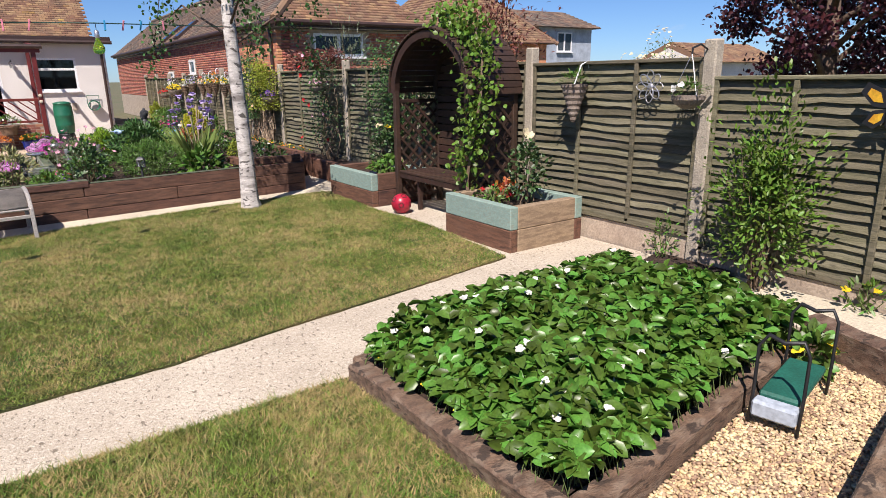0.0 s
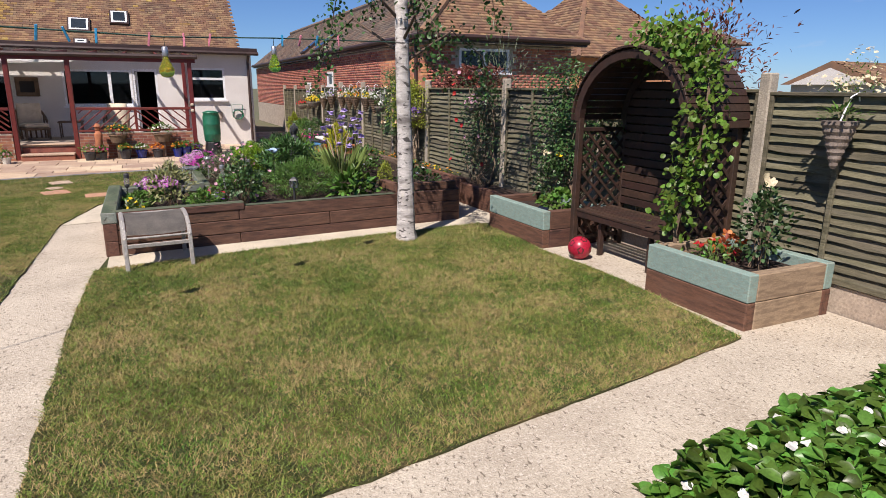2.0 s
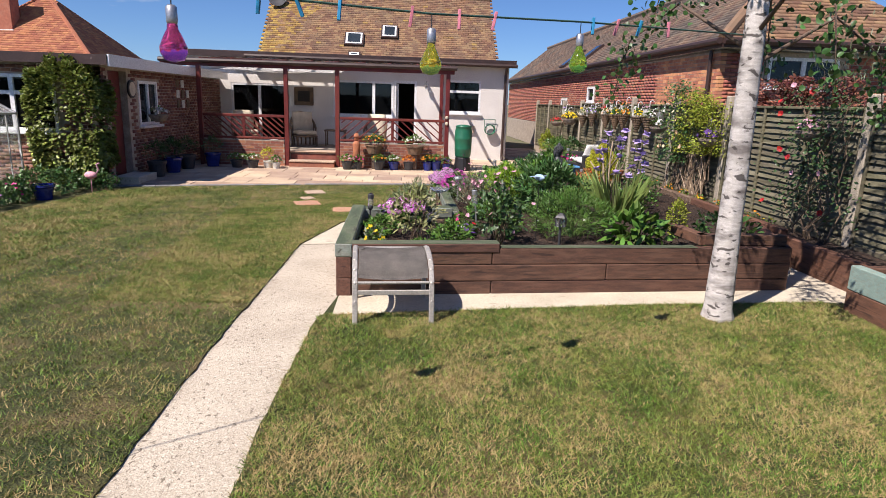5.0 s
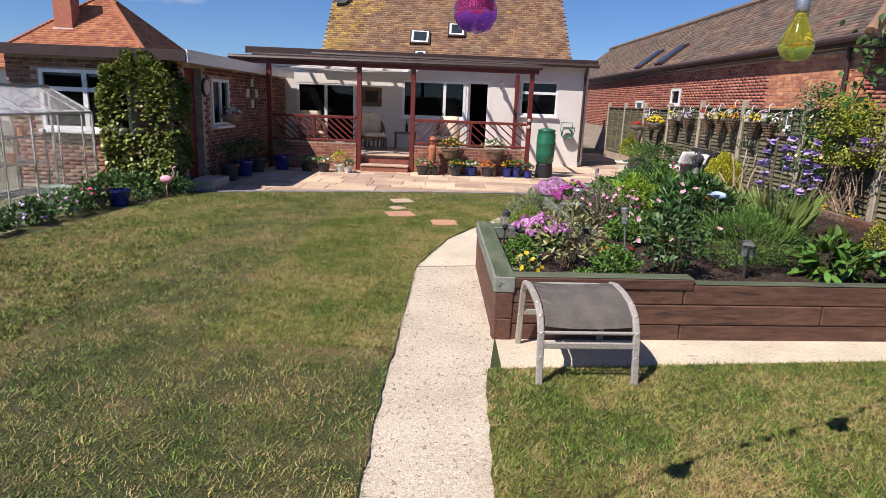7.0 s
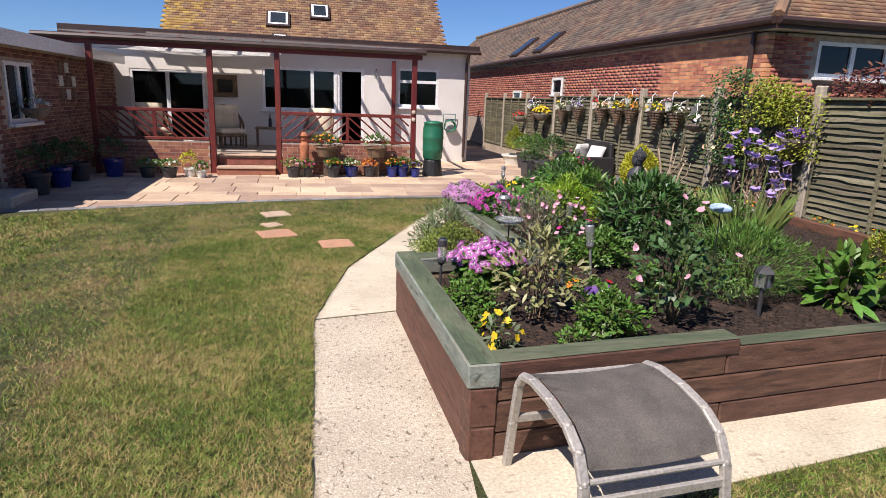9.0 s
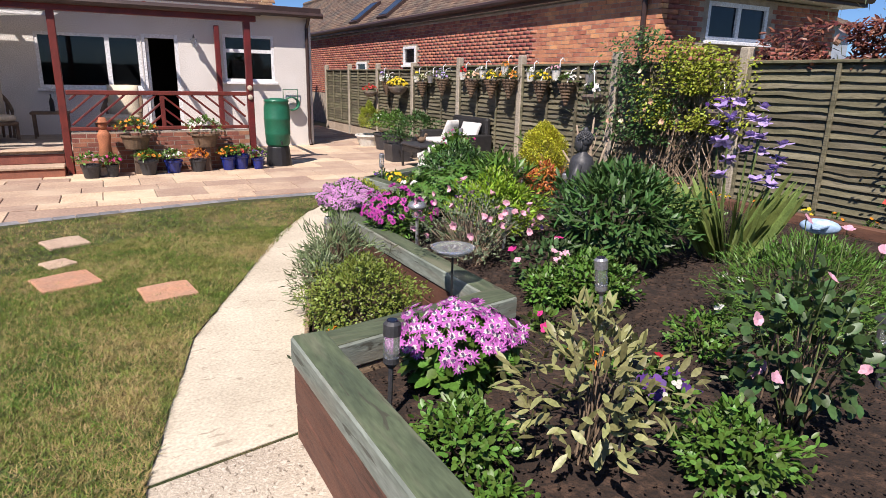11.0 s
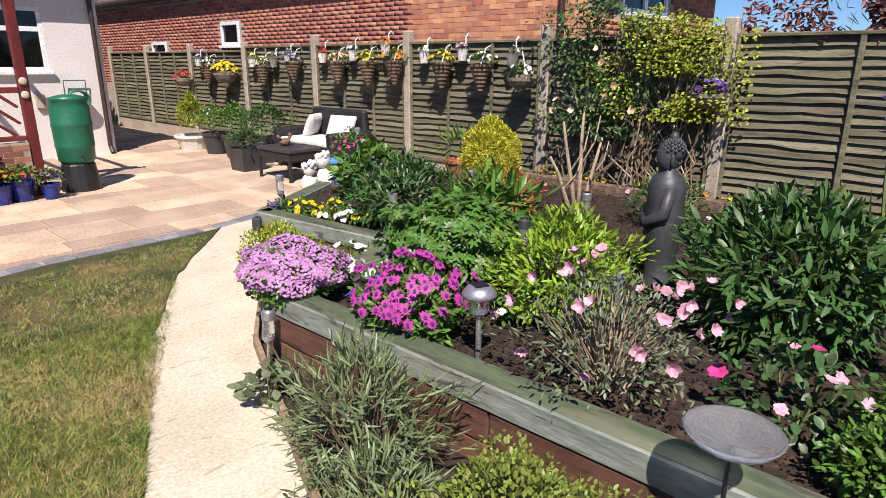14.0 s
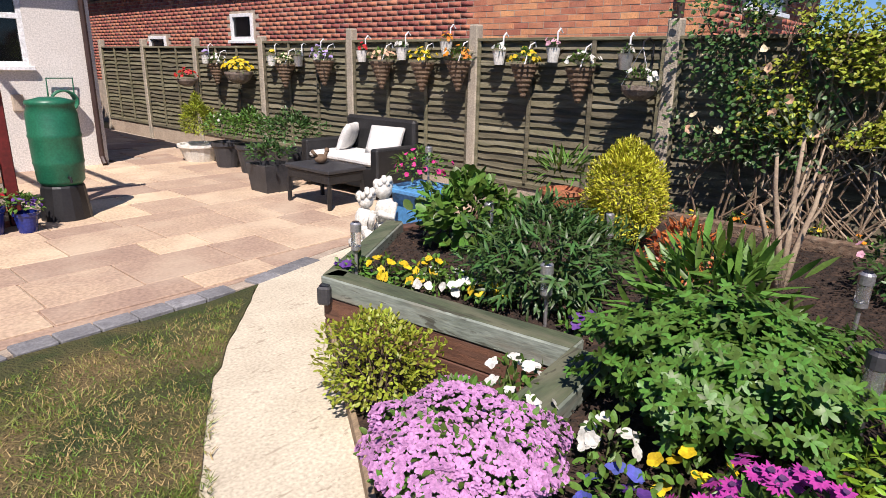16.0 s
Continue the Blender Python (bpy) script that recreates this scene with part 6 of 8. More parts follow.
shrub("pink_rose", "low shrub with pink and hot-pink flowers", (0.98, 10.25, Z), 0.22, 0.2, 0.26, 300, 0.045, 0.025, "rose", [("pink", 7, 8, 0.022, 0.018), ("hot", 2, 8, 0.03, 0.024)])
shrub("golden_choisya", "bright lime-green leafy shrub", (1.30, 11.30, Z), 0.33, 0.30, 0.46, 3000, 0.048, 0.014, "bright", lumps=0.3, stems=20)
t = shrub("hardy_geranium", "large mound of lobed mid-green leaves", (1.40, 12.02, Z), 0.38, 0.38, 0.38, 500, 0.05, 0.03, "mid", lumps=0.12, stems=24)
c, fd = clump(1500, 0.42, 0.40, 0.23, zmin=-0.3, inner=0.6, lumps=0.22)
c[:, 2] = np.maximum(c[:, 2] + 0.21, 0.02)
link("lobed_leaf", flower_mesh("lobed_leaf", c, fd * 0.7 + np.array([-0.1, -0.1, 0.7]) + rng.normal(size=c.shape) * 0.45, 6, 0.034, 0.015, 0.12), G["geranium"], t)
shrub("lilies", "clump of strap-leaved green shoots", (1.95, 12.25, Z), 0.30, 0.28, 0.42, 420, 0.17, 0.03, "mid")
shrub("evergreen_shrub", "loose dark narrow-leaved shrub with drooping tips", (2.02, 13.10, Z), 0.42, 0.36, 0.46, 2300, 0.075, 0.016, "dark", droop=0.4, lumps=0.2, stems=24)
shrub("hydrangea", "broad-leaved green shrub beside the blue planter", (2.50, 14.00, Z), 0.34, 0.28, 0.42, 700, 0.085, 0.05, "mid", stems=14)
shrub("azalea", "dwarf shrub with orange young leaves", (2.82, 12.72, Z), 0.20, 0.2, 0.30, 520, 0.05, 0.02, "orange")
shrub("golden_conifer", "bright golden egg-shaped conifer", (3.22, 13.28, Z), 0.25, 0.25, 0.66, 15000, 0.030, 0.009, "gold", lumps=0.10, inner=0.55, category="conifer", droop=0.0)
shrub("low_shrub", "small dark leafy shrub near the fence border", (3.3, 11.7, Z), 0.28, 0.24, 0.36, 700, 0.05, 0.02, "dark", [("pink", 6, 5, 0.02, 0.02)])
shrub("low_shrub", "small dark leafy shrub near the fence border", (3.0, 11.0, Z), 0.26, 0.26, 0.28, 500, 0.05, 0.02, "mid", [("white", 16, 5, 0.018, 0.016)])
for i, (x, y, fm) in enumerate(((1.52, 14.0, "violet"), (1.62, 13.88, "yellow"), (1.60, 13.72, "yellow"), (1.66, 13.55, "white"), (1.72, 13.42, "white"), (1.74, 13.25, "yellow"), (1.80, 13.70, "yellow"), (1.70, 12.72, "violet"), (0.92, 12.5, "white"), (1.12, 12.66, "white"), (0.98, 12.22, "white"), (0.78, 12.08, "blue"), (0.72, 11.98, "violet"), (0.98, 11.96, "yellow"), (1.05, 11.5, "white"))):
    shrub("pansy", "low pansy plant with large flat flowers", (x, y, Z), 0.09, 0.09, 0.12, 70, 0.04, 0.02, "mid", [(fm, 9 if fm in ("yellow", "white") else 8, 5, 0.027, 0.027)], group="pansies in the bed")
for i in range(16):
    y = 9.9 + i * 0.27
    shrub("marigold", "small orange marigold in the fence border", (4.18 + 0.08 * math.sin(i * 3), y, 0.24), 0.07, 0.07, 0.14, 45, 0.04, 0.015, "mid", [("orange" if i % 3 else "yellow", 5, 8, 0.02, 0.012)], group="marigolds along the fence")
# iris clump
ir = thing("bearded_iris", "clump of sword leaves with tall violet iris flowers", "iris", Matrix.Translation((2.42, 10.18, Z)))
n = 130
a = rng.uniform(0, 6.28, n)
rad0 = rng.uniform(0, 0.16, n)
pos = np.column_stack([np.cos(a) * rad0, np.sin(a) * rad0, np.zeros(n)])
dd = np.column_stack([np.cos(a) * 0.55, np.sin(a) * 0.55, np.ones(n)]) + rng.normal(size=(n, 3)) * 0.1
link("sword_leaf", leaf_mesh("sword_leaf", pos, dd, np.column_stack([-np.sin(a), np.cos(a), np.zeros(n)]), 0.56, 0.045, 0.05, 0.12), G["iris"], ir)
st_t = [(-0.26, -0.1, 0.78), (-0.12, 0.1, 0.98), (0.02, -0.05, 0.92), (0.06, 0.15, 1.02), (0.20, 0.0, 0.90), (0.33, 0.1, 0.98), (0.10, -0.2, 0.62), (-0.1, -0.22, 0.55), (0.28, -0.1, 0.76)]
for x, y, z in st_t:
    part("stalk", tube([(x * 0.3, y * 0.3, 0), (x * 0.8, y * 0.8, z * 0.6), (x, y, z)], [0.008, 0.007, 0.005], 6), M["stem"], ir)
for (x, y, z) in st_t:
    for dz in (0.02, -0.085, -0.18):
        if z + dz < 0.5:
            continue
        c = np.array([[x + random.uniform(-.035, .035), y + random.uniform(-.035, .035), z + dz]])
        up_ = [[random.uniform(-.25, .25), random.uniform(-.25, .25), 1]]
        bloom = link("blossom", flower_mesh("blossom", c, up_, 4, 0.060, 0.054, 1.1), F["purple"], ir)
        link("fall_petal", flower_mesh("fall_petal", c + [[0, 0, 0.012]], [[random.uniform(-.5, .5), random.uniform(-.5, .5), -1]], 4, 0.062, 0.050, 0.30), F["lilac"], bloom)
        link("style_petal", flower_mesh("style_petal", c + [[0, 0, 0.01]], up_, 6, 0.045, 0.030, 0.6), F["lilac"], bloom)
# shrubs at path level
shrub("hebe", "low rounded variegated hebe beside the path", (-0.02, 10.62, 0.03), 0.33, 0.30, 0.40, 6500, 0.020, 0.011, "hebe", lumps=0.2, stems=20, stemmat="wood_stem")
shrub("lavender", "spiky grey-green lavender bush beside the path", (0.10, 11.35, 0.03), 0.24, 0.30, 0.44, 1700, 0.07, 0.008, "lav", lumps=0.3, stems=60, stemmat="wood_stem", up=0.2)
shrub("lavender", "small grey-green lavender bush", (-0.16, 10.98, 0.03), 0.18, 0.22, 0.36, 800, 0.065, 0.008, "lav", lumps=0.3, stems=40, stemmat="wood_stem", up=0.2)
shrub("low_herb", "twiggy low herb by the path edging", (-0.38, 10.15, 0.03), 0.14, 0.16, 0.20, 420, 0.035, 0.010, "grey", stems=24, stemmat="wood_stem")
shrub("viola", "orange violas in the soil beside the path", (-0.26, 10.42, 0.03), 0.09, 0.08, 0.13, 70, 0.035, 0.018, "mid", [("orange", 16, 5, 0.019, 0.019)])
shrub("box_bush", "small yellow-green box bush in the corner of the bed", (1.02, 13.28, 0.03), 0.24, 0.27, 0.38, 2400, 0.026, 0.013, "lime", lumps=0.15, stems=16, stemmat="wood_stem")
shrub("low_herb", "small leafy plant by the path edging", (0.14, 12.05, 0.03), 0.10, 0.10, 0.12, 60, 0.06, 0.04, "grey")
# bare pale-branched shrub
t = thing("bare_shrub", "pale-barked multi-stemmed shrub, mostly leafless", "shrub", Matrix.Translation((3.0, 12.25, Z)))
for dx, dy, h in ((-0.24, 0.1, 0.50), (-0.10, 0.10, 0.74), (0.03, 0.02, 0.82), (0.14, -0.08, 0.62)):
    part("branch", tube([(dx * 0.1, dy * 0.1, -0.02), (dx * 0.55, dy * 0.3, h * 0.35), (dx * 0.7, dy * 0.9, h * 0.75), (dx * 1.1, dy, h)], [0.022, 0.017, 0.013, 0.008], 7), M["palebark"], t, smooth=True)
    part("twig", tube([(dx * 0.6, dy * 0.5, h * 0.5), (dx * 0.6 + 0.10, dy * 0.5 - 0.05, h * 0.72), (dx * 0.6 + 0.12, dy * 0.5 - 0.07, h * 0.95)], [0.010, 0.007, 0.004], 6), M["palebark"], t, smooth=True)
p, d = clump(90, 0.32, 0.3, 0.2, zmin=-0.2)
link("foliage", leaf_mesh("foliage", p + [0, 0, 0.75], d, d + [0, 0, 1], 0.06, 0.02), G["grey"], t)


# ---- climbers on the fence ----


def climber(name, label, y0, y1, z0, z1, n, L, W, leaf, flowers=(), depth=0.16, woody=10, x=4.44, seed_h=1.0):
    t = thing(name, label, "climbing plant", Matrix.Translation((x, (y0 + y1) / 2, 0.2)))
    w = (y1 - y0) / 2
    y = rng.normal(size=n) * w * 0.5
    y = np.clip(y, -w * 1.1, w * 1.1)
    z = rng.uniform(0, 1, n)
    env = 0.55 + 0.45 * np.sin(y * 5 + 1) * np.cos(y * 3)
    z = z0 + (z1 - z0) * z * (0.8 + 0.25 * env) - 0.2
    keep = noise_keep(y, z)
    y, z = y[keep], z[keep]
    m = len(y)
    p = np.column_stack([-np.abs(rng.normal(size=m)) * depth, y, z])
    g = np.column_stack([-np.ones(m) * 0.7, rng.normal(size=m) * 0.7, rng.normal(size=m) * 0.5 - 0.1])
    link("foliage", leaf_mesh("foliage", p, g, np.tile([-0.6, 0, 0.8], (m, 1)) + rng.normal(size=(m, 3)) * 0.3, L, W), G[leaf], t)
    for k in range(woody):
        ya = random.uniform(-w * 0.4, w * 0.4)
        yb = random.uniform(-w * 0.9, w * 0.9)
        b = tube([(-0.03, ya * 0.5, -0.2), (-0.12, ya + random.uniform(-.2, .2), 0.12), (-0.08, ya + random.uniform(-.35, .35), 0.38), (-0.06, (ya + yb) / 2 + random.uniform(-.25, .25), z1 * 0.5), (-0.05, yb, z1 - 0.35)], [0.012, 0.010, 0.008, 0.006, 0.004], 5)
        part("woody_stem", b, M["palebark"] if name == "variegated_climber" and k % 4 == 0 else M["wood_stem"], t)
    for fm, cnt, petals, fl, fw in flowers:
        c = np.column_stack([-depth * 1.4 - rng.uniform(0, 0.06, cnt), rng.uniform(-w, w, cnt), rng.uniform(max(z0, 0.5), z1, cnt) - 0.2])
        link("blossom", flower_mesh("blossom", c, np.tile([-1, -0.2, 0.3], (cnt, 1)) + rng.normal(size=(cnt, 3)) * 0.3, petals, fl, fw, 0.5), F[fm], t)
    return t


def noise_keep(y, z):
    return np.array([noise.noise(Vector((a * 2.6, b * 2.6, len(y) * 0.01))) > -0.16 for a, b in zip(y, z)])


climber("variegated_climber", "climber with yellow-variegated leaves over bare stems", 11.6, 12.9, 0.95, 1.86, 4600, 0.036, 0.022, "lime", woody=34)
climber("climbing_rose", "dark-leaved climbing rose with peach blooms", 12.3, 13.5, 0.75, 2.0, 2600, 0.042, 0.026, "dark", [("peach", 6, 9, 0.036, 0.034), ("cream", 3, 9, 0.034, 0.03)], woody=12)
climber("honeysuckle", "dark green shrubby climber beside the arbour", 6.4, 7.9, 0.75, 1.95, 3600, 0.045, 0.024, "dark", depth=0.18)
climber("climbing_rose", "climbing rose with red blooms on the fence", 8.7, 10.1, 0.5, 1.9, 1300, 0.045, 0.026, "rose", [("red", 7, 9, 0.034, 0.032), ("pink", 3, 9, 0.03, 0.03)], woody=10)
climber("photinia", "bronze-red leaved shrub showing above the fence", 9.2, 11.6, 1.60, 2.00, 3200, 0.075, 0.027, "bronze", depth=0.10, woody=10, x=4.78)
t = shrub("fence_shrub", "upright fresh green shrub against the fence", (4.28, 2.12, 0.03), 0.22, 0.36, 1.20, 3200, 0.048, 0.020, "vine", stems=34, stemmat="wood_stem", lumps=0.55, inner=0.12)
shrub("small_plant", "low plant with a yellow flower at the foot of the fence", (4.40, 1.45, 0.02), 0.10, 0.16, 0.18, 60, 0.07, 0.02, "mid", [("yellow", 3, 7, 0.035, 0.02)])
shrub("small_plant", "wispy green plant at the foot of the fence", (4.42, 3.0, 0.02), 0.10, 0.14, 0.34, 140, 0.045, 0.015, "mid")
# vine over the arbour
vi = thing("grape_vine", "bright green vine climbing over the arbour", "climbing plant", Matrix.Translation((AX0 - 0.05, AY0, 0.3)))
vp, b = [], bmesh.new()
path = [(0.0, -0.12, -0.3), (-0.03, -0.08, 0.2), (0.02, -0.10, 0.6), (0.08, -0.16, 1.0), (0.15, -0.10, 1.4), (0.22, 0.12, 1.68), (0.22, 0.45, 1.80), (0.25, 0.9, 1.74)]
tube(path, [0.02, 0.018, 0.016, 0.014, 0.012, 0.010, 0.008, 0.006], 6, b)
part("vine_stem", b, M["wood_stem"], vi)
for (p0, p1), cnt in zip(zip(path[1:], path[2:]), (150, 240, 140, 230, 330, 220)):
    f = rng.uniform(0, 1, (cnt, 1))
    vp.append(np.array(p0) * (1 - f) + np.array(p1) * f + rng.normal(size=(cnt, 3)) * [0.11, 0.095, 0.11])
vp = np.concatenate(vp)
link("foliage", leaf_mesh("foliage", vp, np.column_stack([-np.ones(len(vp)) * 0.6, rng.normal(size=len(vp)), rng.normal(size=len(vp)) - 0.4]), np.tile([-0.6, 0.0, 0.7], (len(vp), 1)) + rng.normal(size=(len(vp), 3)) * 0.55, 0.050, 0.048, 0.25), G["vine"], vi)
pt = shrub("red_leaved_shrub", "copper-red shrub showing above the arbour", (4.80, 5.75, 0.0), 0.30, 0.62, 1.1, 1900, 0.055, 0.020, "bronze", lift=1.70, stems=40, stemmat="wood_stem", lumps=0.55, inner=0.3)

# planting in the two timber planters
t = shrub("rose_bush", "standard rose with one pale yellow bloom", (4.02, 4.25, 0.35), 0.17, 0.17, 0.52, 420, 0.05, 0.032, "rose", stems=10, stemmat="wood_stem", lift=0.55)
stalk_flowers(t, [(0.0, 0.05, 0.66), (0.04, 0.02, 0.62)], "cream", 9, 0.05, 0.045)
shrub("bedding_plant", "low red-flowered bedding plant", (3.82, 4.5, 0.35), 0.14, 0.14, 0.13, 130, 0.045, 0.02, "mid", [("red", 6, 6, 0.028, 0.022)])
shrub("heuchera", "coppery-leaved low plant in the planter", (4.1, 4.6, 0.35), 0.13, 0.13, 0.15, 120, 0.05, 0.035, "orange")
t = shrub("rose_bush", "rose with a white and a yellow bloom", (4.25, 7.35, 0.30), 0.20, 0.24, 0.46, 420, 0.05, 0.03, "rose", stems=10, stemmat="wood_stem", lift=0.55)
stalk_flowers(t, [(-0.02, 0.1, 0.60), (0.0, 0.14, 0.58)], "cream", 9, 0.055, 0.05)
stalk_flowers(t, [(-0.02, -0.12, 0.58)], "yellow", 9, 0.05, 0.04)
shrub("leafy_perennial", "leafy plant in the timber planter", (3.95, 6.75, 0.30), 0.2, 0.2, 0.24, 260, 0.06, 0.045, "mid", group="green perennials")
t = thing("solar_panel_box", "small black solar panel leaning in the planter", "solar panel", pose(3.68, 6.70, 0.36, 35, 0, -80))
part("panel", box(-0.07, -0.05, 0, 0.07, 0.05, 0.02, 0.004), M["solar"], t)

# ---- hanging baskets and pots on the fence ----


def cone_basket(y, z, fm, leaf="mid", h=0.30, r=0.13, wick="wicker"):
    """A cone of woven rings with leaves, and blooms where fm names them."""
    t = thing("hanging_basket", "cone-shaped wicker basket of flowers on the fence", "hanging basket", Matrix.Translation((4.36, y, z)), "baskets on the fence")
    prof = []
    for k in range(15):
        f = k / 14
        prof.append((0.015 + (r - 0.015) * f + (0.008 if k % 2 else 0), -h * (1 - f)))
    part("basket", lathe(prof, 16), M[wick], t)
    part("hook", tube([(0.0, 0, 0.0), (0.08, 0, 0.17), (0.16, 0, 0.20), (0.18, 0, 0.14)], 0.006, 6), M["white"], t)
    p, d = clump(110, 0.14, 0.14, 0.09, zmin=-0.1)
    link("foliage", leaf_mesh("foliage", p + [0, 0, 0.02], d, d + [0, 0, 1], 0.045, 0.02), G[leaf], t)
    if fm:
        c, fd = clump(26, 0.14, 0.14, 0.10, zmin=0.0, inner=0.9)
        link("blossom", flower_mesh("blossom", c + [0, 0, 0.03], fd + [-0.5, -0.2, 0.3], 5, 0.022, 0.022), F[fm], t)
    return t


for y, z, fm in ((16.86, 1.42, "peach"), (16.23, 1.42, "yellow"), (15.73, 1.44, "orange"), (14.93, 1.42, "yellow"), (14.35, 1.40, "white"), (17.9, 1.42, "purple"), (18.72, 1.36, "cream"), (20.47, 1.34, "white")):
    cone_basket(y, z, fm)
cone_basket(4.02, 1.44, None, wick="greywicker", h=0.34, r=0.12)


def round_basket(y, z, fm, r=0.14, n=30, bracket=True, x=4.32):
    t = thing("hanging_basket", "round wicker basket of flowers hung on a bracket", "hanging basket", Matrix.Translation((x, y, z)), "baskets on the fence")
    part("basket", lathe([(r * 0.35, -r * 0.8), (r * 0.75, -r * 0.55), (r * 0.8, -r * 0.5), (r, -0.03), (r * 1.02, 0.0), (r * 0.92, 0.0)], 18), M["greywicker"], t)
    if bracket:
        for k in range(3):
            a = k * 2.1
            part("chain", tube([(r * math.cos(a), r * math.sin(a), 0), (0, 0, 0.30)], 0.003, 5), M["steel"], t)
        part("bracket", tube([(0, 0, 0.30), (0.0, 0, 0.34), (0.10, 0, 0.37), (0.20, 0, 0.33), (0.20, 0, 0.12)], 0.008, 6), M["black"], t)
    p, d = clump(130, r, r, r * 0.7, zmin=-0.2)
    link("foliage", leaf_mesh("foliage", p + [0, 0, 0.02], d, d + [0, 0, 1], 0.04, 0.018), G["mid"], t)
    c, fd = clump(n, r, r, r * 0.75, zmin=-0.1, inner=0.9)
    link("blossom", flower_mesh("blossom", c + [0, 0, 0.03], fd + [-0.4, -0.2, 0.2], 5, 0.03, 0.03), F[fm], t)


round_basket(13.78, 1.27, "white", n=8)
round_basket(19.8, 1.24, "yellow", 0.20, 70, False)
round_basket(21.36, 1.10, "red", 0.15, 26, False)
round_basket(11.86, 1.18, "violet", 0.15, 34, True)
round_basket(2.80, 1.36, "white", 0.12, 2, True, 4.30)
round_basket(9.6, 1.40, "pink", 0.14, 16, False)


def small_pot(y, z, material, fm):
    t = thing("hanging_pot", "small pot with flowers hooked over the fence", "plant pot", Matrix.Translation((4.42, y, z)), "pots on the fence")
    part("pot", lathe([(0.045, -0.06), (0.065, 0.06), (0.07, 0.07), (0.062, 0.07)], 14), material, t)
    part("hook", tube([(0.06, 0, 0.05), (0.06, 0, 0.20), (0.10, 0, 0.235), (0.14, 0, 0.2)], 0.008, 6), M["white"], t)
    p, d = clump(40, 0.06, 0.06, 0.05, zmin=0)
    link("foliage", leaf_mesh("foliage", p + [0, 0, 0.07], d, d + [0, 0, 1], 0.04, 0.014), G["mid"], t)
    c, fd = clump(7, 0.06, 0.06, 0.06, zmin=0, inner=0.9)
    link("blossom", flower_mesh("blossom", c + [0, 0, 0.09], fd + [-0.4, 0, 0.2], 5, 0.025, 0.025), F[fm], t)


for y, z, m_, fm in ((17.26, 1.47, "stonewhite", "red"), (16.6, 1.50, "stonewhite", "white"), (15.95, 1.56, "stonewhite", "orange"), (15.27, 1.47, "stonewhite", "white"), (14.67, 1.50, "stonewhite", "pink"), (13.97, 1.45, "steel", "white"), (19.11, 1.40, "stonewhite", "yellow"), (18.5, 1.40, "steel", "white"), (18.1, 1.44, "stonewhite", "purple"), (20.9, 1.4, "stonewhite", "purple")):
    small_pot(y, z, M[m_], fm)
# metal flower and butterfly
t = thing("metal_flower", "twisted wire metal flower on the fence", "wall ornament", pose(4.48, 3.27, 1.42, 0, -90, 0))
for k in range(8):
    a = k * math.pi / 4
    loop = [(0.13 * (1 - math.cos(s)) / 2 * math.cos(a) - 0.035 * math.sin(s) * math.sin(a), 0.13 * (1 - math.cos(s)) / 2 * math.sin(a) + 0.035 * math.sin(s) * math.cos(a), 0.01 + 0.02 * math.sin(s / 2)) for s in [2 * math.pi * i / 12 for i in range(13)]]
    part("petal", tube(loop, 0.005, 5), M["steel"], t)
part("centre", lathe([(0.03, 0.0), (0.03, 0.02), (0.015, 0.03)], 12), M["steel"], t)
t = thing("butterfly_ornament", "yellow and black metal butterfly on the fence", "wall ornament", pose(4.46, 1.52, 1.30, 0, -90, 0) @ Matrix.Scale(0.78, 4))
M["bfly"] = mat("yellow_enamel", (0.70, 0.42, 0.03), (0.55, 0.25, 0.02), rough=0.35, scale=12, fine=60, bump=0.1)
part("body", tube([(-0.14, 0, 0.03), (0.14, 0, 0.03)], 0.014, 8), M["black"], t)
for s in (-1, 1):
    for pts in ([(0.0, 0.0), (0.14, 0.05), (0.20, 0.18), (0.12, 0.22), (0.01, 0.12)], [(0.0, 0.0), (-0.02, 0.12), (-0.12, 0.18), (-0.16, 0.10), (-0.10, 0.02)]):
        q = [(x, y * s) for x, y in pts]
        wing = part("wing", prism(q, 0.015, 0.02), M["black"], t)
        cx, cy = sum(x for x, y in q) / 5, sum(y for x, y in q) / 5
        part("wing_patch", prism([(cx + (x - cx) * 0.55, cy + (y - cy) * 0.55) for x, y in q], 0.0205, 0.024), M["bfly"], wing)

# ---- patio furniture ----
sf = thing("rattan_sofa", "black rattan two-seat sofa with white cushions", "sofa", pose(4.12, 16.95, 0, 0, 0, -90))
part("seat_base", box(-0.58, -0.34, 0.10, 0.58, 0.26, 0.34, 0.02), M["blackwicker"], sf)
b = box(-0.58, 0.26, 0.10, 0.58, 0.36, 0.80, 0.03)
part("backrest", b, M["blackwicker"], sf)
for s in (-1, 1):
    part("armrest", box(s * 0.60 - 0.06, -0.36, 0.04, s * 0.60 + 0.06, 0.34, 0.54, 0.02), M["blackwicker"], sf)
    for y in (-0.30, 0.30):
        part("foot", box(s * 0.6 - 0.025, y - 0.025, 0, s * 0.6 + 0.025, y + 0.025, 0.05), M["black"], sf)


def cushion(w, h, d, m, parent=None):
    b = bmesh.new()
    bmesh.ops.create_cube(b, size=1, matrix=Matrix.Diagonal((w, d, h, 1)))
    bmesh.ops.subdivide_edges(b, edges=b.edges[:], cuts=5, use_grid_fill=True)
    for v in b.verts:
        e = (1 - min(1, abs(2 * v.co.x / w)) ** 4) * (1 - min(1, abs(2 * v.co.z / h)) ** 4)
        v.co.y *= 0.25 + 0.75 * e
    return b


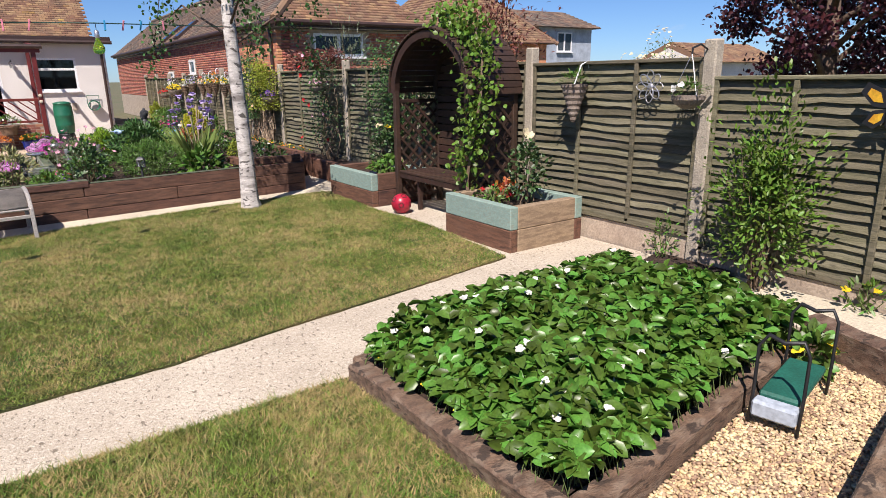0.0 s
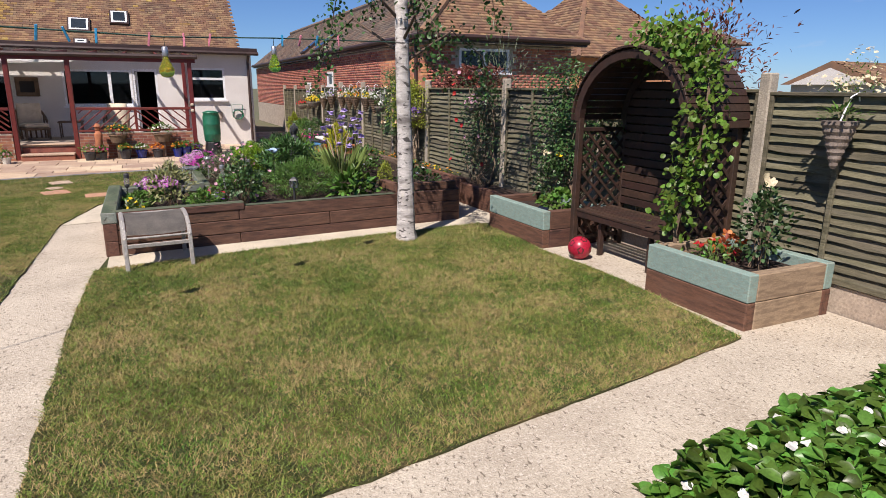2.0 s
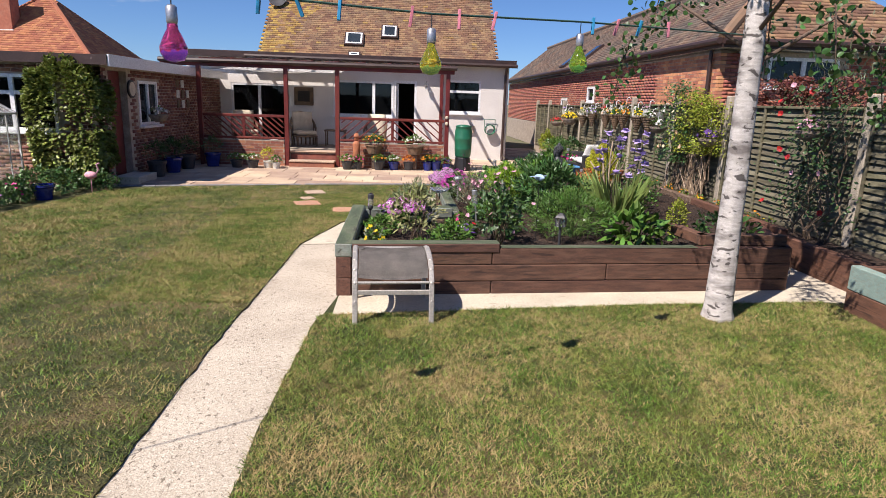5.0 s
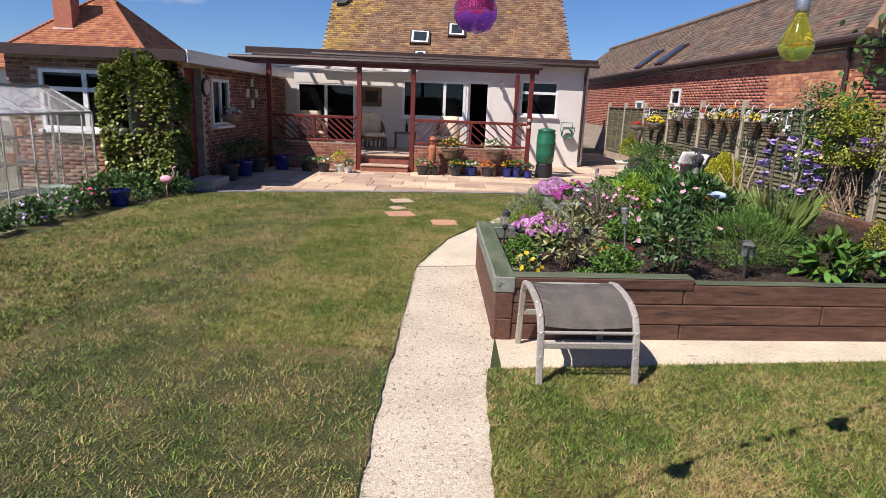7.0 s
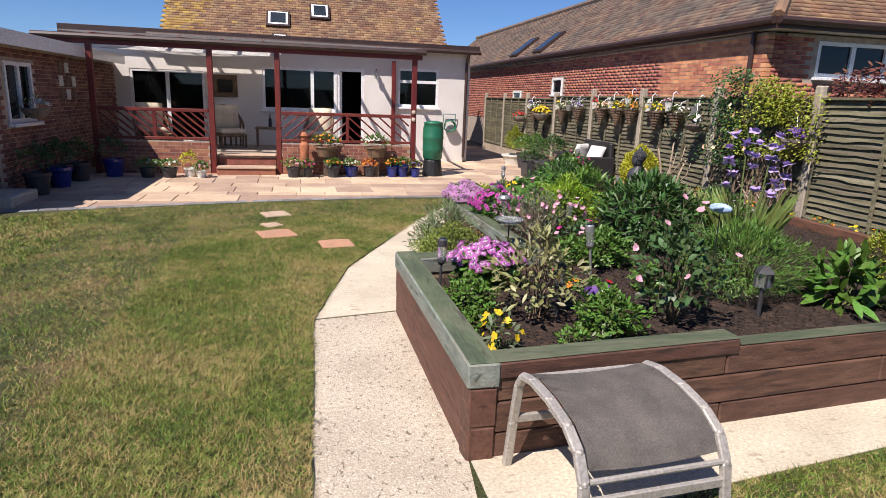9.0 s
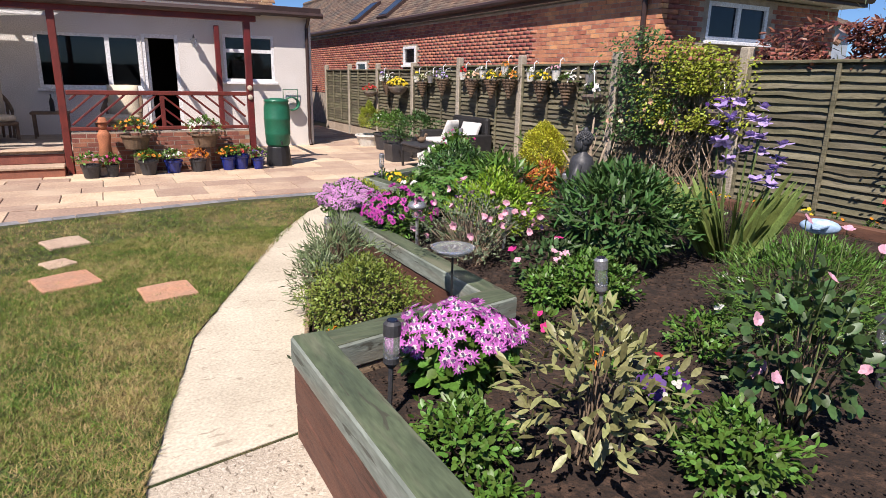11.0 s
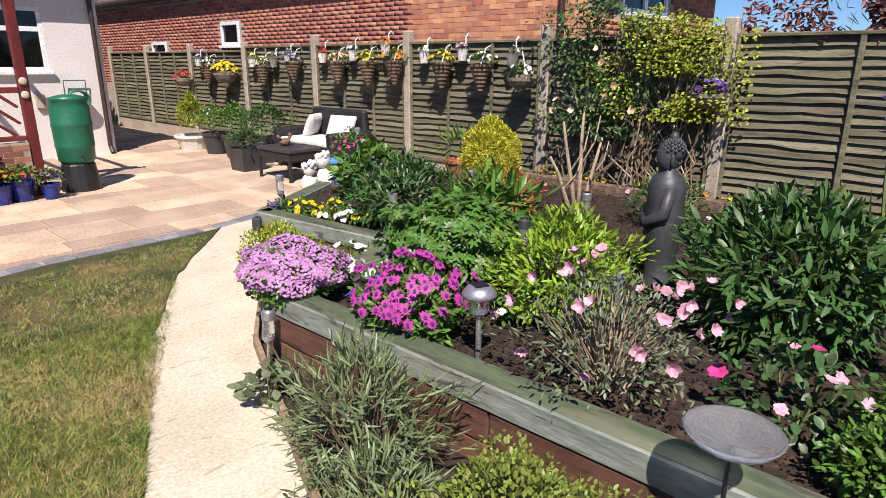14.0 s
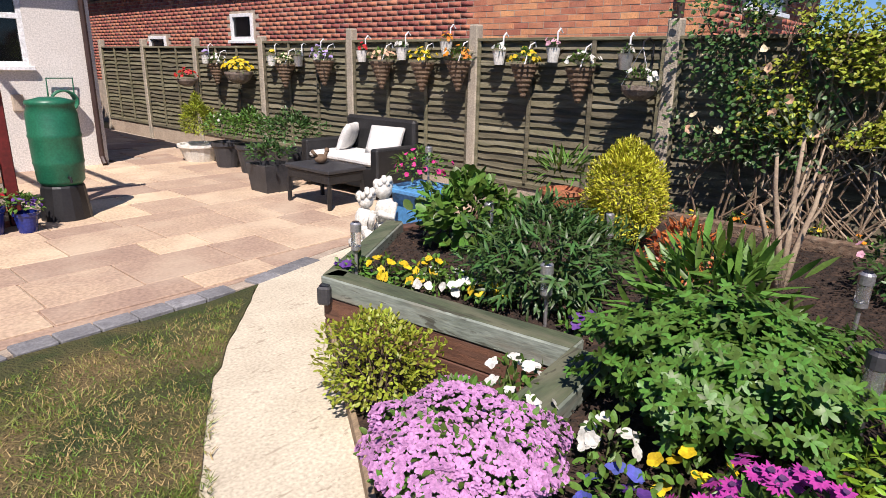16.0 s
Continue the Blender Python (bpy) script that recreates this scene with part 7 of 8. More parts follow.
part("seat_cushion", box(-0.53, -0.35, 0.345, 0.53, 0.25, 0.42, 0.025), M["cushion"], sf, "white seat cushion")
for x, rz in ((0.26, 8), (-0.36, -60)):
    c = solo("scatter_cushion", cushion(0.46, 0.34, 0.14, None), M["cushion"], "plump white scatter cushion on the sofa", "cushion", "sofa cushions", smooth=True, m=pose(4.12, 16.95, 0, 0, 0, -90) @ pose(x, 0.12, 0.56, -24, 0, rz))
tb = thing("rattan_table", "low black rattan coffee table", "table", pose(3.34, 16.62, 0, 0, 0, 0))
part("tabletop", box(-0.24, -0.36, 0.36, 0.24, 0.36, 0.40, 0.008), M["greyplastic"], tb)
part("apron", box(-0.22, -0.34, 0.26, 0.22, 0.34, 0.358, 0.006), M["blackwicker"], tb)
for sx in (-1, 1):
    for sy in (-1, 1):
        part("leg", box(sx * 0.21 - 0.016, sy * 0.33 - 0.016, 0, sx * 0.21 + 0.016, sy * 0.33 + 0.016, 0.258), M["blackwicker"], tb)
b = ball(0.05, (0, 0, 0.07), (1.5, 1, 1))
ball(0.028, (0.08, 0, 0.15), (1, 0.9, 1), b, 10, 6)
tube([(0.05, 0, 0.09), (0.08, 0, 0.14)], 0.02, 8, b)
tube([(-0.05, 0, 0.09), (-0.11, 0, 0.16)], 0.018, 8, b)
solo("cockerel_ornament", b, M["wicker"], "small brown bird ornament on the table", "ornament", smooth=True, m=Matrix.Translation((3.34, 16.68, 0.383)))


def pot(x, y, r, h, material, leaf, fm=None, ph=0.3, n=400, name="plant_pot", label="planted pot on the patio", L=0.05, W=0.022, square=False, group="patio pots", pr=None, z=0.0, cnt=24):
    t = thing(name, label, "plant pot", pose(x, y, z, 0, 0, 0), group)
    if square:
        b = bmesh.new()
        lathe([(r * 1.18, 0), (r * 1.41, h), (r * 1.41, h + 0.01), (r * 1.25, h + 0.01), (r * 1.2, h - 0.04)], 4, b)
        bmesh.ops.rotate(b, verts=b.verts[:], cent=(0, 0, 0), matrix=Matrix.Rotation(math.pi / 4, 3, "Z"))
        part("pot", b, material, t)
    else:
        part("pot", lathe([(r * 0.72, 0), (r * 0.95, h * 0.8), (r * 1.05, h * 0.86), (r * 1.05, h), (r * 0.92, h), (r * 0.9, h - 0.03)], 20), material, t, smooth=False)
    pr = pr or r * 1.25
    p, d = clump(n, pr, pr, ph * 0.55, zmin=-0.3)
    link("foliage", leaf_mesh("foliage", p + [0, 0, h + ph * 0.45], d + rng.normal(size=d.shape) * 0.4, d + [0, 0, 1], L, W), G[leaf], t)
    if fm:
        c, fd = clump(cnt, pr, pr, ph * 0.6, zmin=0.0, inner=0.9)
        link("blossom", flower_mesh("blossom", c + [0, 0, h + ph * 0.45], fd + [-0.3, -0.3, 0.3], 5, 0.023, 0.023), F[fm], t)
    return t


pot(3.80, 20.1, 0.30, 0.24, M["stonewhite"], "lime", None, 0.62, 3600, label="white stone bowl with a yellow-green conifer", L=0.05, W=0.012, pr=0.20)
pot(3.80, 19.35, 0.20, 0.34, M["greyplastic"], "mid", "white", 0.40, 700, label="dark lattice pot with a green shrub", cnt=8)
pot(3.82, 18.75, 0.21, 0.36, M["greyplastic"], "mid", None, 0.42, 900, label="dark lattice pot with a green shrub")
pot(3.95, 18.05, 0.24, 0.34, M["greyplastic"], "dark", None, 0.46, 1100, label="dark square pot with a spreading shrub", square=True, pr=0.36)
pot(3.30, 17.55, 0.19, 0.30, M["greyplastic"], "dark", None, 0.24, 420, label="charcoal square pot with a small shrub", square=True)
bp = pot(3.02, 14.95, 0.17, 0.44, M["bluepaint"], "mid", "hot", 0.30, 300, "square_planter", "sky-blue painted wooden planter with bedding flowers", square=True, group="", pr=0.2)
part("rim", box(-0.235, -0.235, 0.42, 0.235, 0.235, 0.455, 0.005), M["bluepaint"], bp)
stake_light(3.05, 14.9, 0.45, 0.36, "steel")
pot(3.70, 14.05, 0.17, 0.20, M["terracotta"], "mid", None, 0.24, 120, label="terracotta bowl with strappy leaves", L=0.16, W=0.02, z=0.27)

# ---- along the veranda ----
for x, y, r, h, mt, leaf, fm in ((-1.42, 17.25, 0.15, 0.22, "greyplastic", "mid", "pink"), (-1.16, 17.28, 0.10, 0.20, "greyplastic", "mid", "hot"), (-0.70, 17.32, 0.15, 0.24, "greyplastic", "mid", "orange"), (-0.36, 17.42, 0.15, 0.22, "blueglaze", "mid", "white"), (-0.02, 17.42, 0.14, 0.22, "greyplastic", "orange", "orange"),
                                 (0.42, 17.45, 0.13, 0.24, "blueglaze", "mid", "orange"), (0.62, 17.50, 0.15, 0.26, "blueglaze", "mid", "red"), (0.86, 17.40, 0.11, 0.20, "blueglaze", "mid", "violet"), (-3.50, 17.1, 0.16, 0.20, "greyplastic", "mid", "white"), (-3.85, 17.1, 0.16, 0.20, "greyplastic", "mid", "white"),
                                 (-3.18, 17.2, 0.13, 0.18, "stonewhite", "gold", None), (-2.98, 17.1, 0.11, 0.15, "stonewhite", "mid", "pink")):
    pot(x, y, r * 0.84, h * 0.86, M[mt], leaf, fm, 0.13 if leaf != "gold" else 0.30, 200, label="planted pot before the veranda wall", cnt=20, group="pots before the veranda")
for x, fm in ((-0.82, "orange"), (0.12, "white")):
    pot(x, 17.5, 0.20, 0.20, M["wicker"], "mid", fm, 0.22, 240, label="half-barrel planter of flowers on the dwarf wall", z=0.36, group="half barrels", cnt=26)
    part("stand", beam((x, 17.5, 0.0), (x, 17.5, 0.36), 0.20, 0.10, 0.01), M["darkbark"], bpy.data.objects[[o.name for o in scene.objects if o.name.startswith("plant_pot")][-1]])
    bpy.data.objects[[o.name for o in scene.objects if o.name.startswith("stand")][-1]].matrix_parent_inverse = Matrix.Translation((-x, -17.5, -0.36))
# scarecrow-like ornament
b = lathe([(0.09, 0.0), (0.10, 0.05), (0.075, 0.30), (0.09, 0.42), (0.05, 0.50)], 14)
ball(0.06, (0, 0, 0.56), (1, 1, 1.1), b)
lathe([(0.09, 0.60), (0.06, 0.61), (0.04, 0.67)], 12, b)
solo("garden_figure", b, M["terracotta"], "small pink and cream garden figure ornament", "ornament", smooth=True, m=Matrix.Translation((-1.22, 17.42, 0.14)))
solo("ornament_plinth", box(-0.11, -0.1, 0, 0.11, 0.1, 0.14, 0.01), M["mortar"], "small block beneath a garden figure", "plinth", m=Matrix.Translation((-1.22, 17.42, 0)))
# water butt
wb = thing("water_butt", "dark green plastic water butt on a black stand", "water butt", Matrix.Translation((1.26, 17.72, 0)) @ Matrix.Diagonal((0.80, 0.80, 0.98, 1)))
prof = [(0.20, 0.32), (0.235, 0.36), (0.245, 0.50), (0.255, 0.52), (0.25, 0.54), (0.255, 0.74), (0.265, 0.76), (0.255, 0.78), (0.25, 0.95), (0.225, 1.02), (0.24, 1.03), (0.24, 1.06), (0.10, 1.09)]
part("barrel", lathe(prof, 28), M["butt"], wb, smooth=True)
part("stand", lathe([(0.26, 0.0), (0.22, 0.30), (0.21, 0.318)], 16), M["black"], wb)
part("tap", tube([(0, -0.24, 0.40), (0, -0.30, 0.40), (0, -0.31, 0.36)], 0.014, 8), M["black"], wb)
# hose reel and meter box
hr = thing("hose_reel", "green hose reel on the white wall", "hose reel", Matrix.Translation((2.24, HY - 0.02, 0.86)))
for k in range(6):
    part("hose_coil", tube([(0.13 * math.cos(a) * (1 + 0.03 * k), -0.05 - 0.02 * k, 0.13 * math.sin(a)) for a in [2 * math.pi * i / 20 for i in range(21)]], 0.012, 6), M["butt"], hr)
part("bracket", tube([(-0.15, -0.03, 0.05), (-0.15, -0.05, 0.28), (0.15, -0.05, 0.28), (0.15, -0.03, 0.05)], 0.01, 6), M["butt"], hr)
solo("meter_box", box(1.70, HY - 0.06, 0.75, 1.82, HY, 0.95, 0.006), M["mortar"], "small grey outdoor socket box on the wall", "socket box")
hl = thing("wall_lantern", "dark lantern on the veranda wall", "lantern", Matrix.Translation((0.45, HY, 1.95)))
part("bracket", tube([(0, 0, 0.1), (0, -0.12, 0.16), (0, -0.12, 0.10)], 0.01, 6), M["black"], hl)
part("lamp_glass", lathe([(0.035, -0.06), (0.055, 0.07), (0.06, 0.08), (0.02, 0.12)], 6, at=(0, -0.12, 0)), M["lens"], hl)
hf = thing("wall_picture", "small picture in a rustic wooden frame", "picture", Matrix.Translation((-2.90, HY, 1.60)))
part("frame", box(-0.26, -0.05, -0.24, 0.26, 0, 0.24, 0.012), M["wicker"], hf)
part("picture", box(-0.16, -0.056, -0.14, 0.16, -0.051, 0.14), M["dark"], hf)
# wicker armchairs on the veranda


def armchair(x, y, rz):
    ac = thing("wicker_armchair", "brown wicker armchair with cream cushions", "armchair", pose(x, y, 0.345, 0, 0, rz), "veranda chairs")
    part("seat", box(-0.28, -0.30, 0.22, 0.28, 0.26, 0.28, 0.02), M["wicker"], ac)
    b = bmesh.new()
    for k in range(9):
        a = math.pi * k / 8
        tube([(0.30 * math.cos(a), 0.05 + 0.24 * math.sin(a), 0.0), (0.33 * math.cos(a), 0.06 + 0.27 * math.sin(a), 0.42 + 0.42 * math.sin(a))], 0.02, 6, b)
    part("frame", b, M["wicker"], ac)
    part("rim", tube([(0.33 * math.cos(a), 0.06 + 0.27 * math.sin(a), 0.42 + 0.42 * math.sin(a)) for a in [math.pi * k / 14 for k in range(15)]], 0.03, 8), M["wicker"], ac)
    part("seat_cushion", box(-0.26, -0.28, 0.285, 0.26, 0.2, 0.38, 0.03), M["cream"], ac)
    o = part("back_cushion", cushion(0.52, 0.52, 0.16, None), M["cream"], ac, smooth=True)
    o.location = (0, 0.18, 0.60)
    for sx in (-1, 1):
        part("leg", box(sx * 0.25 - 0.02, -0.28, 0, sx * 0.25 + 0.02, -0.24, 0.22), M["wicker"], ac)


armchair(-2.75, 19.6, 25)
armchair(-0.95, 19.4, -30)
armchair(-4.2, 19.4, 30)
wt = thing("wicker_side_table", "low wicker side table on the veranda", "side table", Matrix.Translation((-1.95, 19.75, 0.345)))
part("tabletop", box(-0.28, -0.22, 0.38, 0.28, 0.22, 0.42, 0.01), M["wicker"], wt)
for sx in (-1, 1):
    for sy in (-1, 1):
        part("leg", box(sx * 0.24 - 0.015, sy * 0.18 - 0.015, 0, sx * 0.24 + 0.015, sy * 0.18 + 0.015, 0.378), M["wicker"], wt)
solo("bottle", lathe([(0.03, 0), (0.035, 0.02), (0.035, 0.16), (0.012, 0.22), (0.012, 0.28)], 12), M["dark"], "dark glass bottle on the side table", "bottle", m=Matrix.Translation((-1.92, 19.75, 0.766)))
# drape of shade sail beneath the roof
b = bmesh.new()
rows = []
for i in range(9):
    x = -4.75 + 3.1 * i / 8
    rows.append([b.verts.new((x, HY - 0.25 - 2.2 * j / 6, 2.36 - 0.035 * j - 0.10 * math.sin(math.pi * j / 6) * math.sin(math.pi * i / 8))) for j in range(7)])
for p, q in zip(rows, rows[1:]):
    for i in range(6):
        b.faces.new((p[i], p[i + 1], q[i + 1], q[i]))
bmesh.ops.solidify(b, geom=b.faces[:], thickness=0.004)
solo("shade_sail", b, M["cushion"], "cream fabric shade slung beneath the veranda roof", "shade sail", smooth=True)
for k, z in enumerate((1.22, 1.08)):
    b = ball(0.04, (0.85, VY - 0.06, z), (1, 0.4, 1))
    solo("heart_ornament", b, M["cream"], "small cream heart hung on the veranda post", "ornament", smooth=True)

# ---- left side: ivy, greenhouse, pots ----
iv_ = thing("ivy", "large yellow-green variegated ivy over the brick corner", "ivy", Matrix.Translation((-5.60, 13.72, 0)))
p, d = clump(13000, 1.0, 1.0, 1.0, zmin=-1, inner=0.5, lumps=0.16)
p = np.sign(p) * np.abs(p) ** 0.6 * np.array([0.60, 0.38, 0.98])
p[:, 2] += 1.04
p[:, 2] = np.maximum(p[:, 2], 0.03)
link("foliage", leaf_mesh("foliage", p, d + rng.normal(size=p.shape) * 0.4, d + [0, 0, 0.8] + rng.normal(size=p.shape) * 0.3, 0.066, 0.050), G["ivy"], iv_)
part("woody_stem", tube([(0, 0.2, 0), (0.05, 0.1, 1.0), (0, 0.1, 1.9)], [0.04, 0.03, 0.015], 8), M["wood_stem"], iv_)
gh = thing("greenhouse", "small aluminium framed greenhouse with clear panes", "greenhouse")
gx0, gx1, gy0, gy1 = -7.1, -5.95, 10.2, 12.85
for x in (gx0, (gx0 + gx1) / 2, gx1):
    for y in (gy0, gy1):
        part("frame_post", beam((x, y, 0), (x, y, 1.20 if x != (gx0 + gx1) / 2 else 1.52), 0.03, 0.03, 0.003), M["steel"], gh)
for y in (gy0, (gy0 + gy1) / 2, gy1):
    for s, x in ((1, gx0), (-1, gx1)):
        part("glazing_bar", beam((x, y, 1.20), ((gx0 + gx1) / 2, y, 1.52), 0.025, 0.03, 0.003), M["steel"], gh)
for x in (gx0, gx1):
    part("eave_bar", beam((x, gy0, 1.20), (x, gy1, 1.20), 0.03, 0.03, 0.003), M["steel"], gh)
    part("sill_bar", beam((x, gy0, 0.05), (x, gy1, 0.05), 0.03, 0.05, 0.003), M["steel"], gh)
    part("mullion", beam((x, (gy0 + gy1) / 2, 0.05), (x, (gy0 + gy1) / 2, 1.20), 0.025, 0.025, 0.003), M["steel"], gh)
    g = part("pane", box(x - 0.002, gy0 + 0.02, 0.08, x + 0.002, gy1 - 0.02, 1.18), M["clear"], gh)
    g.visible_shadow = False
part("ridge_bar", beam(((gx0 + gx1) / 2, gy0, 1.53), ((gx0 + gx1) / 2, gy1, 1.53), 0.04, 0.04, 0.003), M["steel"], gh)
gxm = (gx0 + gx1) / 2
for n_ in range(5):
    y = gy0 + (gy1 - gy0) * (n_ + 0.5) / 5
    for x in (gx0, gx1):
        part("mullion", beam((x, y, 0.05), (x, y, 1.20), 0.018, 0.018, 0.002), M["steel"], gh)
        part("glazing_bar", beam((x, y, 1.20), (gxm, y, 1.52), 0.02, 0.02, 0.002), M["steel"], gh)
for x in (gx0, gx1):
    g = part("roof_pane", beam((x, (gy0 + gy1) / 2, 1.203), (gxm, (gy0 + gy1) / 2, 1.523), gy1 - gy0 - 0.04, 0.003), M["clear"], gh)
    g.visible_shadow = False
for y in (gy0, gy1):
    part("eave_bar", beam((gx0, y, 1.20), (gx1, y, 1.20), 0.03, 0.03, 0.003), M["steel"], gh)
    part("sill_bar", beam((gx0, y, 0.05), (gx1, y, 0.05), 0.03, 0.05, 0.003), M["steel"], gh)
rack = thing("greenhouse_staging", "slatted metal shelf rack inside the greenhouse", "shelf rack", Matrix.Translation((-6.75, 11.6, 0)))
for z in (0.10, 0.50, 0.85):
    for dx in (-0.15, -0.05, 0.05, 0.15):
        part("shelf_slat", box(dx - 0.03, -1.1, z, dx + 0.03, 1.1, z + 0.015), M["greyplastic"], rack)
for dx in (-0.2, 0.2):
    for dy in (-1.1, 0, 1.1):
        part("upright", box(dx - 0.012, dy - 0.012, 0, dx + 0.012, dy + 0.012, 0.95), M["greyplastic"], rack)
for n_ in range(9):
    pot(-6.75 + 0.05 * (n_ % 3 - 1), 10.7 + 0.22 * n_, 0.07, 0.12, M["terracotta" if n_ % 3 else "greyplastic"], "mid", None, 0.16, 70, label="seedling pot on the greenhouse staging", group="greenhouse pots", L=0.05, W=0.02, z=0.515 if n_ % 2 else 0.865)
solo("storage_tub", lathe([(0.15, 0), (0.19, 0.26), (0.20, 0.27), (0.185, 0.27)], 18), M["mint"], "pale green plastic tub on the greenhouse floor", "tub", m=Matrix.Translation((-6.25, 12.3, -0.05)))
for x, y, r, h, fm in ((-5.45, 12.95, 0.34, 0.36, None), (-5.62, 12.35, 0.22, 0.40, None), (-5.55, 11.95, 0.20, 0.34, "hot"), (-5.62, 11.45, 0.26, 0.30, "mauve"), (-5.66, 10.9, 0.22, 0.26, "purple"), (-5.05, 13.35, 0.26, 0.30, None), (-5.7, 10.3, 0.22, 0.28, None)):
    shrub("border_plant", "dark leafy border plant in the shade of the greenhouse", (x, y, -0.02), r, r, h, 520, 0.06, 0.03, "dark", [(fm, 26, 5, 0.022, 0.02)] if fm else [], group="shaded border plants")
pot(-5.35, 12.25, 0.15, 0.22, M["blueglaze"], "dark", None, 0.24, 260, label="blue glazed pot at the lawn edge", group="pots in the shade")
for k, (x, y) in enumerate(((-4.85, 15.2), (-4.8, 15.9), (-4.75, 16.6), (-4.4, 17.2), (-4.9, 16.2))):
    pot(x, y, 0.17, 0.30, M["blueglaze" if k % 2 else "greyplastic"], "dark", None, 0.35, 320, label="planted pot in the shade of the side wall", group="pots in the shade")
b = tube([(0, 0, 0.0), (0, 0, 0.22)], 0.008, 6)
ball(0.06, (0, 0, 0.27), (1.6, 0.9, 1), b)
tube([(0.08, 0, 0.28), (0.13, 0, 0.36), (0.10, 0, 0.44), (0.15, 0, 0.46)], 0.014, 6, b)
solo("flamingo_ornament", b, F["pink"], "small pink and white bird ornament on the lawn edge", "ornament", smooth=True, m=Matrix.Translation((-5.05, 13.05, 0.0)))
round_basket(15.75, 1.15, "white", 0.18, 30, False, LX + 0.18)
ck = thing("wall_clock", "round wall clock with a pale face", "clock", pose(LX + 0.0, 15.0, 1.62, 0, 90, 0))
part("rim", lathe([(0.16, 0.0), (0.16, 0.03), (0.13, 0.035)], 24), M["black"], ck)
part("face", lathe([(0.128, 0.036), (0.128, 0.040)], 24), M["cream"], ck)
for k in range(8):
    y, z = 17.3 + 0.3 * (k % 3), 1.25 + 0.22 * (k // 3)
    solo("wall_plaque", box(LX + 0.002, y, z, LX + 0.02, y + 0.16, z + 0.17, 0.003), M["stonewhite" if k % 2 else "wicker"], "small plaque hung on the brick wall", "plaque", "plaques on the wall")

# ---- stepping slabs in the lawn ----
for x, y, s, rz in ((-1.55, 12.3, 0.33, 18), (-0.95, 11.80, 0.29, 8), (-1.62, 12.78, 0.18, 30), (-1.60, 13.45, 0.28, 20)):
    b = box(-s * 0.56, -s * 0.52, -0.03, s * 0.56, s * 0.52, 0.034, 0.008)
    rough(b, 0.008, 7.0, 2)
    solo("stepping_slab", b, M["terraslab"] if y < 12.5 else M["flag"], "square terracotta stepping slab set in the lawn", "stepping slab", "stepping slabs", m=pose(x, y, 0, 0, 0, rz))

# ---- distance ----


def far_house(name, label, x0, x1, y0, y1, ze, zr, wallm, roofm, hip=True, windows=()):
    t = thing(name, label, "house")
    part("wall", box(x0, y0, -0.05, x1, y1, ze), wallm, t)
    b = bmesh.new()
    o = 0.35
    X0, X1, Y0, Y1 = x0 - o, x1 + o, y0 - o, y1 + o
    w = (Y1 - Y0) / 2 if hip else 0.02
    w = min(w, (X1 - X0) / 2 - 0.05)
    vs = [b.verts.new(c) for c in ((X0, Y0, ze), (X1, Y0, ze), (X1, Y1, ze), (X0, Y1, ze), (X0 + w, (Y0 + Y1) / 2, zr), (X1 - w, (Y0 + Y1) / 2, zr))]
    for f in ((0, 1, 5, 4), (1, 2, 5), (2, 3, 4, 5), (3, 0, 4), (0, 3, 2, 1)):
        b.faces.new([vs[i] for i in f])
    part("roof", b, roofm, t)
    if not hip:
        for k, xx in enumerate((X0 - 0.02, X1 + 0.02)):
            g = bmesh.new()
            tri = [g.verts.new((xx, Y0 + 0.5, ze)), g.verts.new((xx, Y1 - 0.5, ze)), g.verts.new((xx, (Y0 + Y1) / 2, zr - 0.3))]
            g.faces.new(tri)
            part("gable", g, wallm, t)
    sl_ = Vector((0, (Y1 - Y0) / 2, zr - ze))
    Lr = sl_.length
    clipped_tiles("roof_tile", t, (X0, Y0, ze + 0.02), (1, 0, 0), sl_, X1 - X0, Lr, 0.24, 0.16, lambda s, q: w * q / Lr < s < (X1 - X0) - w * q / Lr, roofm)
    if hip:
        sx = Vector((w, 0, zr - ze))
        Lx = sx.length
        for sgn, xx in ((1, X0), (-1, X1)):
            clipped_tiles("roof_tile", t, (xx, Y0, ze + 0.02), (0, 1, 0), (sx.x * sgn, 0, sx.z), Y1 - Y0, Lx, 0.24, 0.16, lambda s, q: (Y1 - Y0) / 2 * q / Lx < s < (Y1 - Y0) * (1 - 0.5 * q / Lx), roofm)
        for a, c in ((0, 4), (1, 5), (4, 5)):
            part("ridge", tube([b_ for b_ in ((X0, Y0, ze), (X1, Y0, ze), 0, 0, (X0 + w, (Y0 + Y1) / 2, zr), (X1 - w, (Y0 + Y1) / 2, zr))[a:a + 1]] + [((X0, Y0, ze), (X1, Y0, ze), 0, 0, (X0 + w, (Y0 + Y1) / 2, zr), (X1 - w, (Y0 + Y1) / 2, zr))[c]], 0.10, 6), roofm, t)
    for (a, c, z0, z1) in windows:
        window(t, a, c, z0, z1, y0 - 0.02, bars=((a + c) / 2,), depth=0.03)
    return t


lh = far_house("far_house", "neighbouring house with an orange tiled hipped roof", -21.45, -13.7, 32.1, 39.9, 2.2, 5.96, M["render"], M["orangeroof"])
ch = part("chimney", box(-19.0, 33.9, 3.0, -18.15, 34.6, 6.6, 0.02), M["brick"], lh, "red brick chimney")
part("flashing", box(-19.05, 33.85, 3.6, -18.1, 34.65, 4.15, 0.01), M["render"], ch, "pale flashing")
part("chimney_pot", lathe([(0.14, 6.6), (0.12, 6.95)], 12, at=(-18.6, 34.25, 0)), M["terracotta"], ch)
